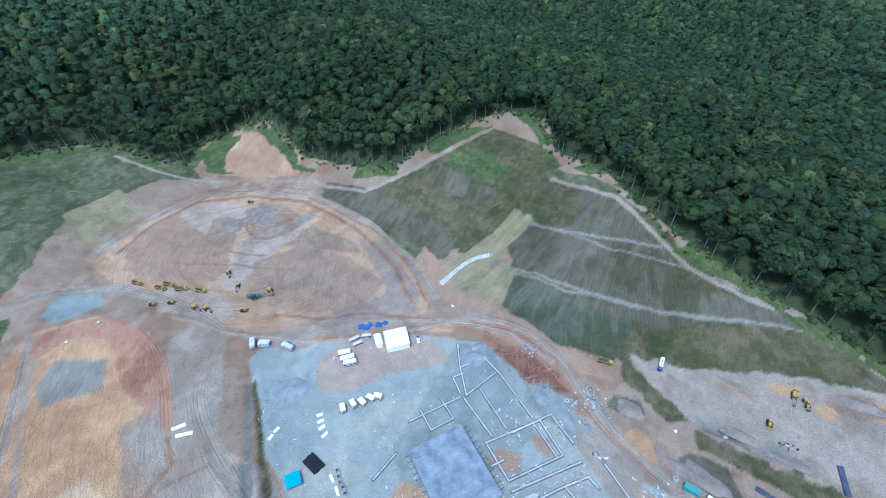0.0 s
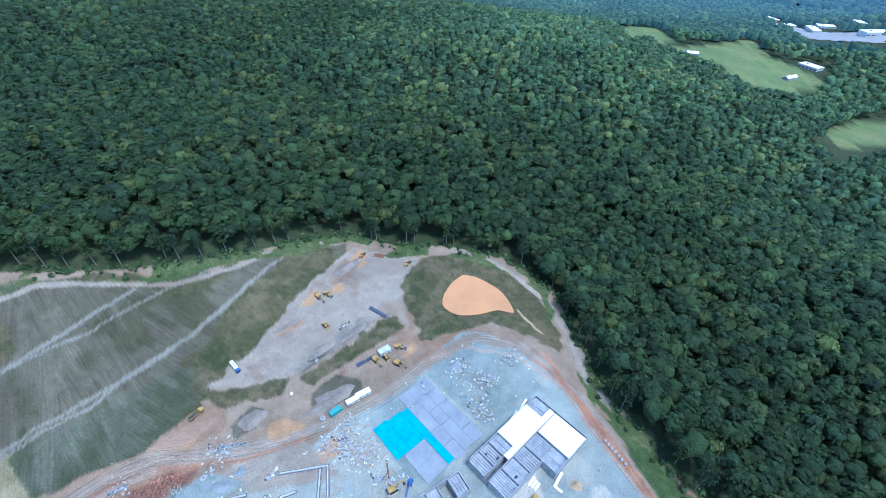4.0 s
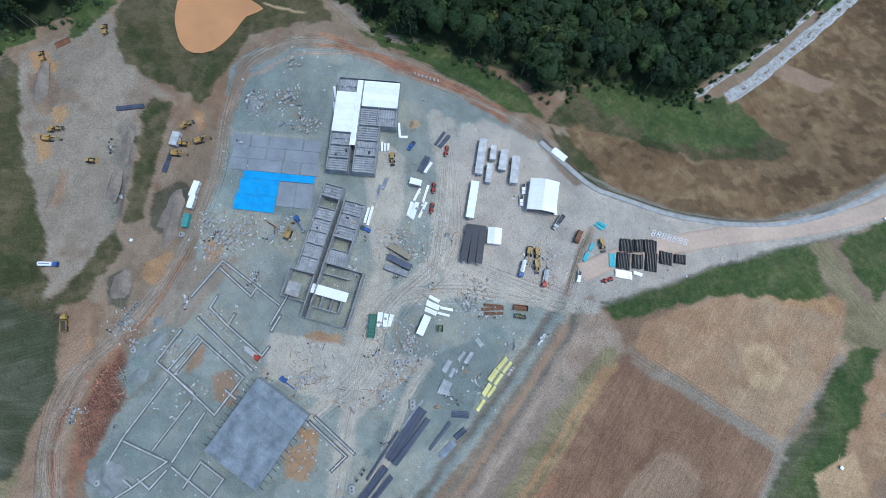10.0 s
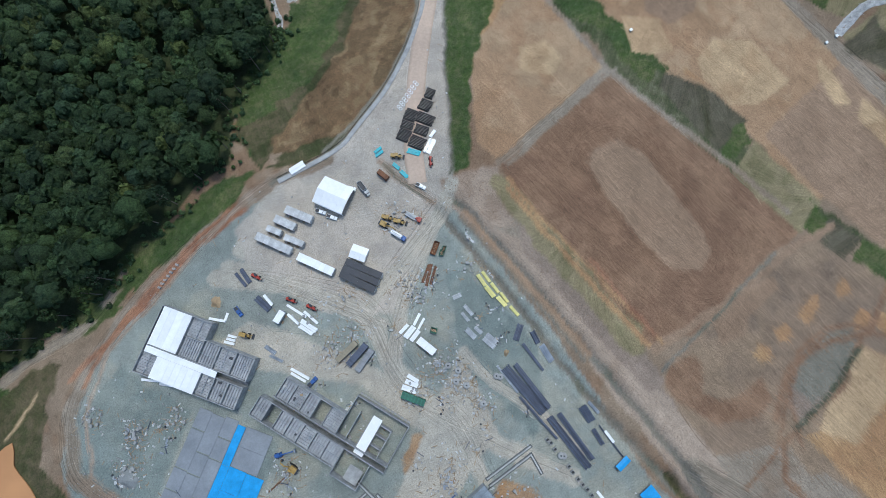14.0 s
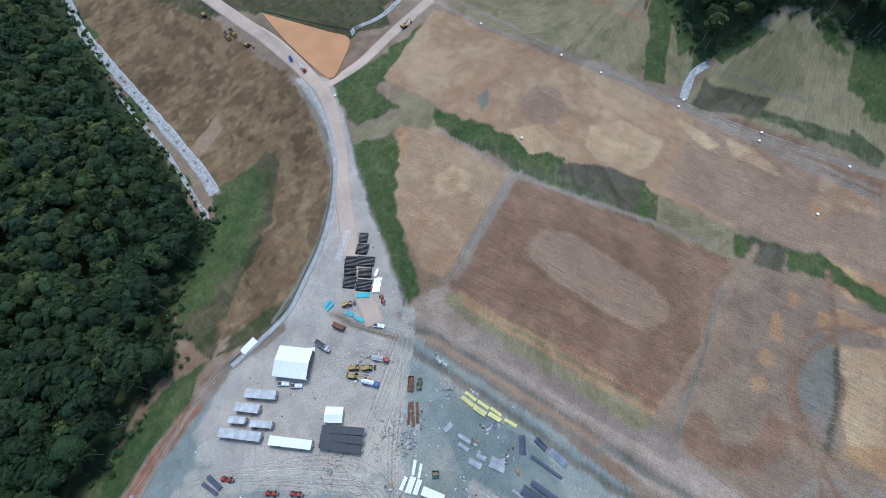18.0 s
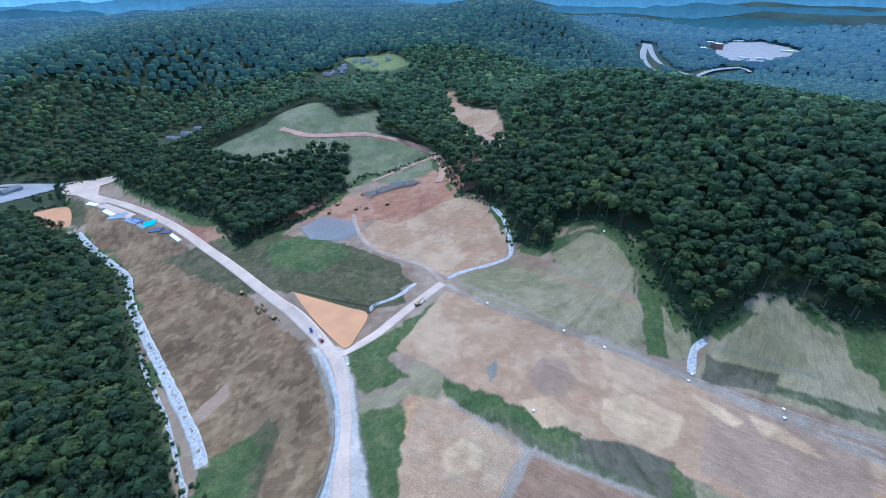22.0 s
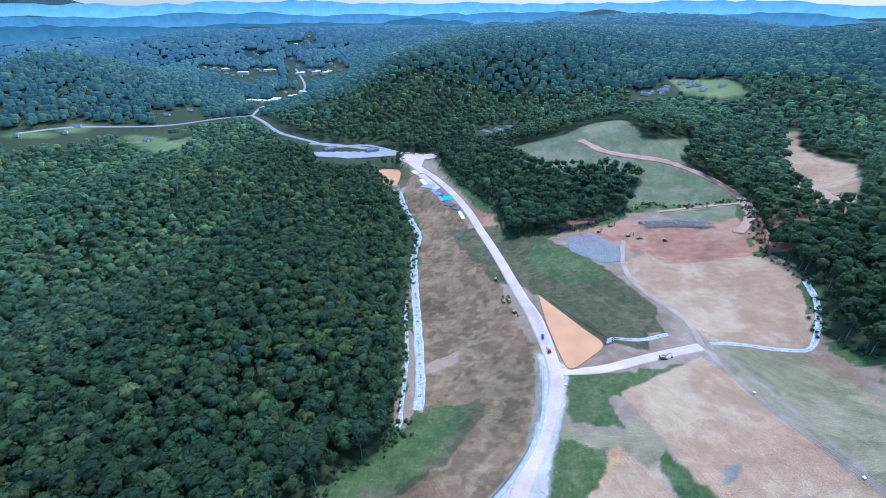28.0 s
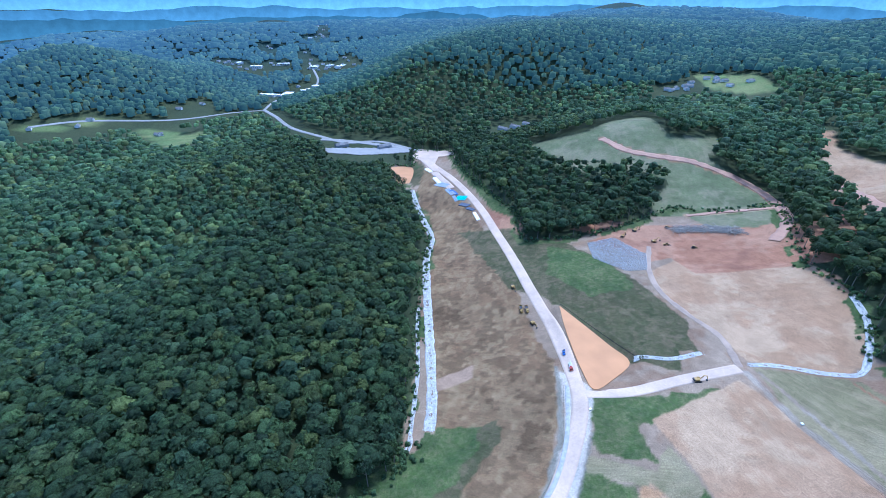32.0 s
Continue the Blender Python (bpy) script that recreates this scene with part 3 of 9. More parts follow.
COVERS = [
    ('tan', [(-243, 415), (-218, 442), (-174, 421), (-131, 383), (-131, 363), (-182, 370), (-223, 382)]),
    ('grass', [(-243, 415), (-218, 442), (-203, 430), (-213, 414), (-211, 389), (-200, 377), (-223, 382)]),
    ('olive', [(-178, 423), (-146, 399), (-131, 383), (-135, 372), (-151, 386), (-165, 403)]),
    ('grassmix', [(-399, 357), (-359, 392), (-319, 408), (-244, 395), (-224, 369), (-265, 368), (-284, 340), (-305, 292), (-303, 249), (-309, 214)]),
    ('straw', [(-305, 292), (-286, 346), (-258, 322), (-278, 273)]),
    ('grass', [(-303, 205), (-287, 203), (-280, 176), (-282, 176)]),
    ('tan', [(-273, 262), (-256, 302), (-226, 346), (-179, 359), (-118, 341), (-63, 297), (-26, 254), (-8, 221), (-13, 202), (-48, 191), (-107, 185), (-146, 195), (-235, 233)]),
    ('loam', [(-145, 249), (-129, 268), (-86, 267), (-54, 244), (-47, 218), (-75, 206), (-130, 215)]),
    ('loam', [(-244, 276), (-227, 312), (-177, 290), (-157, 243), (-240, 251)]),
    ('mauve', [(-70, 281), (-44, 272), (-17, 222), (-20, 202), (-108, 190), (-46, 210), (-37, 233)]),
    ('orange', [(-268, 167), (-268, 191), (-232, 206), (-194, 186), (-168, 152), (-145, 88), (-219, 86)]),
    ('pale', [(-246, 164), (-212, 177), (-187, 137), (-232, 137)]),
    ('brown', [(-224, 205), (-193, 190), (-164, 152), (-164, 131), (-193, 164)]),
    ('olive', [(-108, 345), (-66, 327), (-19, 340), (19, 357), (53, 372), (83, 350), (95, 315), (64, 275), (34, 244), (2, 262), (-19, 286), (-60, 314)]),
    ('grassmix', [(-108, 342), (-60, 314), (-19, 286), (2, 262), (-6, 242), (-35, 266), (-84, 314)]),
    ('mulch', [(65, 267), (86, 300), (131, 275), (154, 233), (180, 199), (213, 176), (248, 137), (236, 134), (162, 147), (109, 162), (41, 201), (49, 231)]),
    ('grass', [(17, 359), (57, 326), (47, 310), (10, 337)]),
    ('mulch', [(-13, 348), (43, 306), (32, 293), (-15, 327)]),
    ('mulch', [(-102, 350), (-66, 333), (5, 281), (9, 261), (1, 252), (-73, 307), (-106, 334)]),
    ('grassmix', [(88, 314), (130, 286), (129, 272), (88, 304)]),
    ('olive', [(87, 302), (124, 276), (152, 251), (156, 222), (108, 250), (70, 271)]),
    ('olive', [(49, 227), (79, 208), (125, 170), (121, 158), (86, 173), (65, 193), (45, 210)]),
    ('olive', [(69, 253), (85, 237), (94, 210), (82, 209), (66, 230)]),
    ('straw', [(55, 279), (67, 270), (48, 251), (36, 245), (51, 230), (39, 205), (16, 216), (5, 226), (3, 248), (33, 262)]),
    ('olive', [(86, 299), (130, 273), (148, 238), (102, 249), (65, 269)]),
    ('olive', [(109, 162), (131, 170), (167, 161), (222, 148), (244, 136), (161, 145)]),
    ('site', [(-38, 341), (-10, 360), (20, 377), (60, 392), (97, 378), (92, 338), (48, 369), (9, 350), (-24, 337)]),
    ('red', [(21, 177), (38, 180), (56, 164), (69, 145), (44, 146), (30, 165)]),
    ('pale', [(109, 165), (135, 160), (177, 150), (245, 131), (247, 79), (213, 83), (182, 67), (189, 80), (133, 120), (125, 127)]),
    ('olive', [(132, 119), (191, 78), (178, 72), (127, 110)]),
    ('olive', [(103, 168), (127, 124), (116, 122), (101, 151)]),
    ('olive', [(212, 84), (247, 79), (265, 45), (262, 16), (247, -7), (210, -27), (188, -29), (194, -11), (199, 15), (184, 35), (171, 55)]),
    ('gravel', [(184, 33), (188, 19), (182, -6), (155, -35), (127, -61), (95, -77), (72, -94), (43, -97), (22, -101), (-5, -125), (-30, -163), (-37, -152), (-32, -112), (-24, -75), (-21, -54), (-53, 16), (-62, 41), (-77, 90), (-98, 118), (-119, 168), (-107, 185), (-48, 189), (-23, 184), (21, 177), (53, 145), (53, 151), (67, 109), (100, 88), (134, 64)]),
    ('road', [(95, -63), (71, -94), (43, -97), (22, -101), (-5, -125), (-30, -163), (-37, -152), (-32, -112), (-24, -75), (-17, -57), (19, -15), (42, -18), (72, -35)]),
    ('grass', [(88, -100), (83, -94), (107, -75), (124, -67), (143, -57), (161, -47), (175, -38), (185, -47), (163, -65), (145, -78), (122, -81), (106, -89)]),
    ('grass', [(134, -75), (121, -88), (107, -98), (90, -104), (76, -102), (85, -96), (101, -87), (119, -77)]),
    ('dry', [(146, -775), (49, -591), (-9, -393), (-37, -286), (-41, -231), (-31, -186), (-13, -149), (7, -130), (28, -111), (54, -108), (80, -117), (89, -136), (66, -172), (38, -202), (39, -226), (50, -280), (68, -363), (87, -499), (138, -652)]),
    ('grass', [(101, -776), (65, -748), (23, -628), (-5, -558), (4, -535), (33, -610)]),
    ('red', [(29, -585), (-16, -535), (-22, -495), (0, -487), (18, -544)]),
    ('olive', [(182, -775), (166, -807), (146, -774), (139, -692), (150, -681)]),
    ('olive', [(74, -101), (82, -123), (87, -147), (64, -182), (42, -207), (25, -220), (1, -226), (-3, -214), (10, -184), (28, -160), (43, -143), (54, -131), (64, -122)]),
    ('olive', [(72, -102), (65, -109), (43, -115), (25, -114), (31, -107), (52, -103)]),
    ('grass', [(66, -172), (37, -225), (9, -224), (11, -202), (32, -171), (53, -146), (75, -134), (86, -134)]),
    ('olive', [(-27, -472), (-54, -459), (-116, -385), (-141, -327), (-140, -295), (-97, -291), (-69, -321), (-42, -362), (-24, -410)]),
    ('grass', [(-53, -456), (-114, -380), (-93, -354), (-57, -392)]),
    ('tan', [(-130, -405), (-177, -439), (-230, -438), (-258, -415), (-267, -366), (-262, -331), (-240, -291), (-225, -278), (-189, -285), (-169, -289), (-163, -316), (-144, -347), (-134, -372)]),
    ('red', [(-88, -471), (-138, -506), (-194, -508), (-251, -504), (-292, -482), (-261, -409), (-229, -436), (-177, -439), (-139, -426)]),
    ('grass', [(-60, -242), (-94, -242), (-147, -260), (-145, -252), (-96, -227), (-82, -216), (-87, -193), (-56, -198), (-54, -206)]),
    ('grass', [(-49, -187), (-75, -179), (-45, -127), (-33, -77), (-26, -78), (-34, -134)]),
    ('straw', [(-52, -196), (-85, -189), (-94, -207), (-107, -180), (-95, -168), (-72, -181), (-51, -186)]),
    ('tan', [(-90, -224), (-156, -267), (-177, -233), (-202, -172), (-242, -102), (-273, -38), (-297, 11), (-261, 30), (-227, -8), (-186, -54), (-145, -105), (-109, -179)]),
    ('brown', [(-216, -89), (-266, -75), (-305, 7), (-275, 23), (-192, -60)]),
    ('orange', [(-162, -120), (-195, -109), (-213, -86), (-188, -73), (-159, -101)]),
    ('grassmix', [(-105, -181), (-129, -139), (-148, -103), (-174, -65), (-199, -25), (-220, 4), (-241, 41), (-226, 48), (-203, 8), (-164, -35), (-133, -90), (-101, -159)]),
    ('orange', [(-75, -174), (-96, -165), (-115, -115), (-54, -84), (-45, -97), (-51, -132)]),
    ('brown', [(-49, -62), (-100, -99), (-141, -66), (-186, -15), (-146, 9), (-97, 33), (-73, -15)]),
    ('mud', [(-188, -9), (-219, 9), (-242, 62), (-147, 150), (-122, 107), (-94, 52), (-110, 37)]),
    ('straw', [(-171, -282), (-223, -275), (-239, -243), (-267, -160), (-240, -137), (-204, -174), (-174, -230)]),
    ('mulch', [(-277, -262), (-307, -242), (-313, -209), (-271, -170), (-248, -213), (-259, -253)]),
    ('grass', [(-313, -209), (-308, -151), (-283, -120), (-257, -111), (-240, -137)]),
    ('straw', [(-283, -114), (-325, -112), (-350, -94), (-351, -73), (-385, -44), (-312, 3), (-273, -59), (-253, -102)]),
    ('loam', [(-100, -72), (-113, -75), (-122, -57), (-136, -23), (-137, -5), (-129, 4), (-119, -1), (-104, -28), (-95, -57)]),
    ('loam', [(-104, -61), (-111, -61), (-126, -22), (-128, -7), (-123, -6), (-106, -36)]),
    ('orange', [(105, 109), (102, 97), (90, 99), (92, 114)]),
    ('orange', [(34, 59), (23, 44), (15, 48), (23, 62)]),
    ('red', [(57, 165), (63, 147), (48, 149), (35, 162), (33, 175)]),
    ('mud', [(231, 131), (227, 120), (213, 120), (203, 126), (203, 133), (216, 134)]),
    ('orange', [(244, 127), (241, 118), (233, 119), (231, 127)]),
    ('orange', [(203, 127), (205, 122), (196, 124), (195, 129)]),
    ('ditch', [(182, 101), (179, 92), (167, 97), (156, 106), (159, 108), (170, 102)]),
    ('orange', [(171, 62), (166, 57), (158, 60), (157, 64)]),
    ('orange', [(194, 138), (192, 134), (178, 137), (179, 142)]),
    ('clay', [(71, 140), (55, 141), (44, 149), (42, 157), (30, 171), (39, 174), (54, 165), (64, 155)]),
    ('orange', [(33, 63), (32, 52), (22, 44), (16, 50), (25, 61)]),
    ('orange', [(-1, 84), (-11, 73), (-20, 78), (-21, 86), (-12, 88)]),
    ('orange', [(104, 110), (103, 99), (90, 100), (92, 109)]),
    ('orange', [(85, 158), (83, 151), (72, 153), (67, 161)]),
    ('mulch', [(-277, -112), (-292, -76), (-276, -66), (-253, -97)]),
    ('grass', [(-351, -73), (-385, -44), (-339, -13), (-322, -39)]),
    ('orange', [(-226, 21), (-249, 27), (-258, 49), (-245, 60), (-219, 44)]),
    ('orange', [(-202, 56), (-220, 81), (-185, 113), (-168, 92)]),
    ('mud', [(-173, 45), (-194, 50), (-183, 71), (-155, 80), (-150, 64)]),
    ('mud', [(-101, 39), (-152, 28), (-204, 15), (-226, 32), (-187, 130), (-111, 106), (-113, 91)]),
    ('mauve', [(-19, -60), (-34, -61), (-31, -34), (-52, -29), (-93, 45), (-114, 95), (-111, 106), (-93, 101), (-60, 15)]),
    ('orange', [(-173, 84), (-212, 64), (-190, 120), (-168, 104), (-162, 86)]),
    ('orange', [(-153, 38), (-161, 39), (-160, 45), (-152, 45)]),
    ('orange', [(-170, 32), (-182, 29), (-184, 38), (-171, 40)]),
    ('orange', [(-142, 45), (-149, 44), (-146, 53), (-141, 51)]),
    ('orange', [(-192, 26), (-201, 26), (-197, 34), (-191, 33)]),
    ('mauve', [(-152, 63), (-167, 54), (-191, 52), (-191, 64), (-175, 76), (-154, 84), (-151, 75)]),
    ('brown', [(-101, 56), (-119, 52), (-140, 63), (-144, 86), (-123, 96), (-109, 76)]),
    ('olive', [(187, 82), (181, 72), (172, 74), (129, 111), (131, 118), (153, 103)]),
    ('ditch', [(176, 104), (172, 94), (162, 101), (156, 107), (163, 111)]),
    ('ditch', [(158, 108), (156, 107), (134, 118), (136, 123), (147, 116)]),
    ('bench', [(148, 119), (157, 111), (136, 122), (132, 127), (138, 126)]),
    ('mulch', [(137, 98), (137, 82), (131, 79), (113, 95), (116, 104), (123, 107)]),
    ('loam', [(165, 140), (168, 134), (158, 139), (153, 144), (157, 144)]),
    ('orange', [(232, 125), (232, 115), (226, 118), (227, 126)]),
    ('orange', [(190, 136), (189, 133), (179, 136), (181, 139)]),
    ('orange', [(204, 122), (205, 119), (198, 121), (197, 124)]),
    ('orange', [(106, 114), (105, 102), (95, 99), (90, 105), (93, 117), (100, 121)]),
    ('mulch', [(107, 136), (108, 128), (98, 126), (87, 133), (93, 140)]),
    ('orange', [(80, 157), (82, 152), (72, 153), (68, 158)]),
    ('clay', [(56, 168), (64, 151), (60, 142), (47, 147), (34, 165), (32, 178), (43, 176)]),
    ('pale', [(99, 105), (84, 70), (66, 109), (61, 123), (69, 131), (84, 119)]),
    ('stone', [(50, 146), (58, 145), (70, 133), (70, 116), (65, 113), (54, 123), (43, 134), (44, 142)]),
    ('stone', [(148, 51), (123, 10), (86, 32), (108, 65), (122, 72)]),
    ('stone', [(29, 173), (32, 154), (46, 117), (18, 94), (-17, 78), (-28, 109), (8, 176)]),
    ('stone', [(183, 32), (177, -3), (156, -20), (125, 9), (149, 47), (171, 42)]),
    ('stone', [(-5, 23), (-8, -26), (-18, -28), (-43, 19), (-38, 49), (-29, 60), (-17, 35)]),
    ('loam', [(37, 107), (35, 97), (25, 97), (19, 104), (26, 109)]),
    ('loam', [(53, 114), (53, 103), (46, 107), (43, 117)]),
    ('tan', [(34, 67), (32, 54), (25, 44), (16, 50), (19, 60), (28, 70)]),
    ('tan', [(-10, 89), (-12, 76), (-22, 79), (-27, 87), (-21, 95)]),
    ('tan', [(102, 82), (93, 75), (87, 83), (93, 88)]),
    ('road', [(118, -14), (92, -28), (51, -2), (28, 15), (10, 40), (10, 52), (27, 38), (44, 16)]),
    ('road', [(43, 73), (15, 38), (-6, 11), (-14, 52), (4, 67), (25, 85)]),
    ('pale', [(-24, -55), (-39, -62), (-56, -36), (-69, -6), (-81, 13), (-72, 29), (-56, -4), (-41, -32)]),
    ('brown', [(-118, -114), (-191, -4), (-167, 4), (-119, 31), (-104, 31), (-52, -66), (-50, -77)]),
    ('loam', [(-114, -75), (-124, -64), (-141, -17), (-141, -5), (-133, 2), (-120, -1), (-106, -26), (-95, -59), (-93, -67), (-101, -73)]),
    ('tan', [(-81, -184), (-95, -173), (-119, -116), (-50, -78), (-40, -89), (-49, -134), (-64, -165)]),
    ('sandy', [(-76, -138), (-92, -138), (-98, -125), (-89, -118), (-74, -123)]),
    ('orange', [(-76, -181), (-85, -177), (-66, -155), (-56, -148)]),
    ('tan', [(-136, -168), (-222, -137), (-246, -98), (-277, -31), (-203, -17), (-186, -55), (-167, -95), (-133, -139)]),
    ('sandy', [(-180, -116), (-201, -111), (-215, -85), (-195, -76), (-177, -78), (-168, -96), (-168, -107)]),
    ('loam', [(-246, -88), (-275, -28), (-280, 23), (-247, 52), (-237, 27), (-207, -21), (-190, -57), (-218, -74)]),
    ('sandy', [(-235, -93), (-241, -82), (-243, -64), (-234, -65), (-231, -83)]),
    ('sandy', [(-249, -67), (-258, -52), (-257, -27), (-251, -35), (-244, -56)]),
    ('loam', [(-154, -157), (-170, -162), (-183, -151), (-176, -135), (-160, -130), (-149, -141)]),
    ('bench', [(-133, -174), (-144, -177), (-135, -165), (-129, -163)]),
    ('tan', [(-275, -17), (-292, 12), (-281, 22), (-268, 6), (-250, 4)]),
    ('orange', [(-257, -7), (-261, -2), (-252, 4), (-250, 0)]),
    ('grass', [(-104, -182), (-121, -158), (-150, -106), (-140, -100), (-125, -127), (-99, -167)]),
    ('mulch', [(-149, -104), (-166, -93), (-183, -67), (-162, -55), (-152, -76), (-144, -97)]),
    ('grass', [(-179, -68), (-184, -57), (-165, -46), (-161, -53)]),
    ('straw', [(-184, -56), (-206, -16), (-189, -3), (-166, -42)]),
    ('grass', [(-203, -17), (-208, -8), (-197, 0), (-190, -6)]),
    ('mulch', [(-208, -8), (-219, 7), (-206, 15), (-196, 1)]),
    ('grass', [(-219, 6), (-231, 16), (-241, 58), (-232, 65), (-222, 28), (-208, 15)]),
    ('straw', [(-49, -68), (-56, -61), (-95, 26), (-90, 28), (-65, -10), (-47, -59)]),
    ('mud', [(-190, -3), (-208, 17), (-221, 38), (-231, 66), (-221, 75), (-198, 56), (-166, 54), (-148, 75), (-143, 91), (-110, 96), (-100, 64), (-106, 43), (-132, 26)]),
    ('mauve', [(-179, 48), (-195, 49), (-198, 56), (-182, 71), (-159, 83), (-152, 71), (-162, 58)]),
    ('orange', [(-198, 57), (-218, 77), (-174, 115), (-166, 102), (-158, 91), (-181, 73)]),
    ('orange', [(-147, 47), (-151, 45), (-153, 48), (-151, 51), (-146, 52)]),
    ('orange', [(-159, 40), (-164, 37), (-166, 41), (-164, 45), (-158, 45)]),
    ('orange', [(-173, 34), (-179, 31), (-181, 35), (-178, 39), (-173, 40)]),
    ('orange', [(-196, 25), (-202, 23), (-204, 26), (-201, 30), (-195, 31)]),
    ('orange', [(-198, 43), (-205, 39), (-208, 43), (-204, 48), (-197, 49)]),
    ('mud', [(-161, 96), (-170, 98), (-165, 104), (-158, 102)]),
    ('pale', [(-158, 106), (-169, 119), (-143, 142), (-114, 113), (-137, 104)]),
    ('pinkish', [(-32, -48), (-57, -28), (-84, 29), (-107, 80), (-120, 114), (-98, 105), (-76, 60), (-60, 16), (-43, -22)]),
    ('mauve', [(-50, -44), (-59, -31), (-91, 30), (-98, 50), (-89, 53), (-66, 8), (-49, -27)]),
    ('loam', [(-254, 276), (-231, 321), (-196, 333), (-166, 276), (-165, 236), (-226, 243)]),
    ('loam', [(-145, 236), (-146, 255), (-117, 274), (-70, 259), (-42, 232), (-56, 208), (-93, 204), (-122, 213)]),
    ('pinkish', [(-162, 242), (-158, 287), (-123, 316), (-111, 301), (-134, 275), (-143, 245), (-155, 230)]),
    ('loam', [(-177, 332), (-141, 333), (-125, 309), (-156, 295)]),
    ('pinkish', [(-226, 319), (-194, 339), (-177, 335), (-205, 304)]),
    ('straw', [(35, 241), (53, 229), (42, 199), (24, 203), (2, 221)]),
    ('straw', [(2, 245), (32, 265), (66, 273), (69, 263), (39, 242)]),
    ('straw', [(-312, 306), (-290, 349), (-259, 321), (-277, 286), (-297, 287)]),
    ('grass', [(10, 354), (44, 345), (31, 316), (3, 338)]),
    ('mulch', [(89, 299), (127, 275), (151, 233), (184, 203), (153, 216), (114, 234), (68, 269)]),
    ('mulch', [(67, 265), (113, 232), (153, 215), (207, 175), (185, 178), (122, 193), (80, 209), (46, 233)]),
    ('mulch', [(53, 227), (79, 206), (122, 191), (115, 174), (98, 160), (42, 197)]),
    ('olive', [(122, 191), (184, 176), (216, 167), (234, 139), (165, 151), (115, 162), (107, 171)]),
    ('orange', [(-204, 90), (-253, 169), (-247, 191), (-216, 197), (-185, 148), (-161, 89)]),
    ('bench', [(-236, 149), (-238, 169), (-205, 168), (-197, 148), (-225, 137)]),
    ('orange', [(-11, 193), (8, 192), (5, 185), (-9, 186)]),
    ('tan', [(-143, -401), (-199, -434), (-256, -434), (-273, -382), (-259, -323), (-239, -285), (-179, -296), (-161, -337)]),
    ('olive', [(-13, -488), (-55, -482), (-117, -394), (-144, -327), (-127, -292), (-90, -304), (-47, -358), (-26, -414)]),
    ('grass', [(-46, -461), (-85, -439), (-112, -398), (-113, -373), (-73, -371), (-41, -407)]),
    ('straw', [(-176, -281), (-229, -272), (-269, -162), (-244, -136), (-219, -180)]),
    ('grassmix', [(-270, -259), (-297, -253), (-315, -209), (-276, -176), (-253, -241)]),
    ('grassmix', [(-278, -107), (-310, -57), (-320, -7), (-309, 0), (-292, -35), (-256, -97)]),
    ('straw', [(-287, -108), (-324, -88), (-329, -69), (-313, -55), (-290, -93)]),
    ('grass', [(-45, -195), (-69, -177), (-50, -148), (-31, -75), (-24, -76), (-28, -123), (-36, -162)]),
    ('straw', [(-49, -198), (-81, -186), (-78, -180), (-49, -186)]),
    ('straw', [(-96, -200), (-105, -181), (-93, -167), (-80, -183)]),
    ('grass', [(61, -196), (9, -223), (19, -184), (38, -158), (68, -139), (89, -146), (77, -170)]),
    ('loam', [(49, -266), (19, -285), (19, -270), (43, -256)]),
    ('loam', [(-15, 267), (36, 201), (85, 164), (97, 148), (58, 160), (27, 185), (10, 197), (-24, 248)]),
    ('mulch', [(67, 268), (86, 257), (120, 224), (146, 220), (162, 205), (190, 182), (131, 178), (90, 200), (50, 234), (46, 252)]),
    ('olive', [(85, 305), (105, 279), (95, 257), (70, 268), (64, 280)]),
    ('olive', [(148, 219), (168, 209), (194, 190), (173, 194), (149, 208)]),
    ('dark', [(50, 227), (86, 200), (120, 178), (93, 163), (66, 174), (38, 204)]),
    ('olive', [(109, 168), (180, 150), (224, 138), (241, 148), (204, 167), (143, 170), (109, 173)]),
    ('straw', [(27, 259), (33, 250), (51, 231), (37, 205), (15, 215), (4, 228), (5, 247)]),
    ('straw', [(56, 285), (68, 269), (41, 252), (27, 259), (40, 269)]),
    ('loam', [(153, 147), (172, 135), (165, 133), (154, 141)]),
    ('red', [(-269, 186), (-229, 205), (-205, 195), (-164, 151), (-159, 129), (-185, 148), (-214, 185), (-240, 186), (-250, 169)]),
    ('orange', [(-195, 145), (-189, 148), (-154, 89), (-163, 89)]),
    ('stone', [(-271, 205), (-272, 225), (-242, 227), (-233, 216), (-256, 200)]),
    ('pale', [(-174, 184), (-153, 202), (-138, 184), (-125, 136), (-110, 88), (-144, 89), (-159, 129)]),
    ('mauve', [(-85, 200), (-38, 221), (-16, 189), (-53, 186), (-81, 182)]),
    ('pinkish', [(-77, 165), (-66, 177), (-10, 180), (4, 163), (-29, 156), (-60, 141), (-73, 145)]),
    ('olive', [(56, -517), (-10, -515), (-47, -392), (-136, -326), (-122, -271), (-72, -298), (-40, -363), (-3, -383)]),
    ('grass', [(-50, -458), (-103, -406), (-110, -375), (-73, -366), (-39, -405)]),
    ('red', [(-72, -502), (-118, -520), (-209, -483), (-286, -473), (-326, -495), (-374, -593), (-321, -459), (-305, -402), (-240, -410), (-173, -405), (-152, -453)]),
    ('straw', [(-259, -251), (-294, -247), (-316, -211), (-270, -172), (-244, -221)]),
    ('straw', [(-212, -255), (-242, -219), (-267, -161), (-234, -132), (-205, -178), (-183, -217)]),
    ('grass', [(-314, -209), (-316, -197), (-295, -154), (-250, -117), (-236, -129), (-272, -165)]),
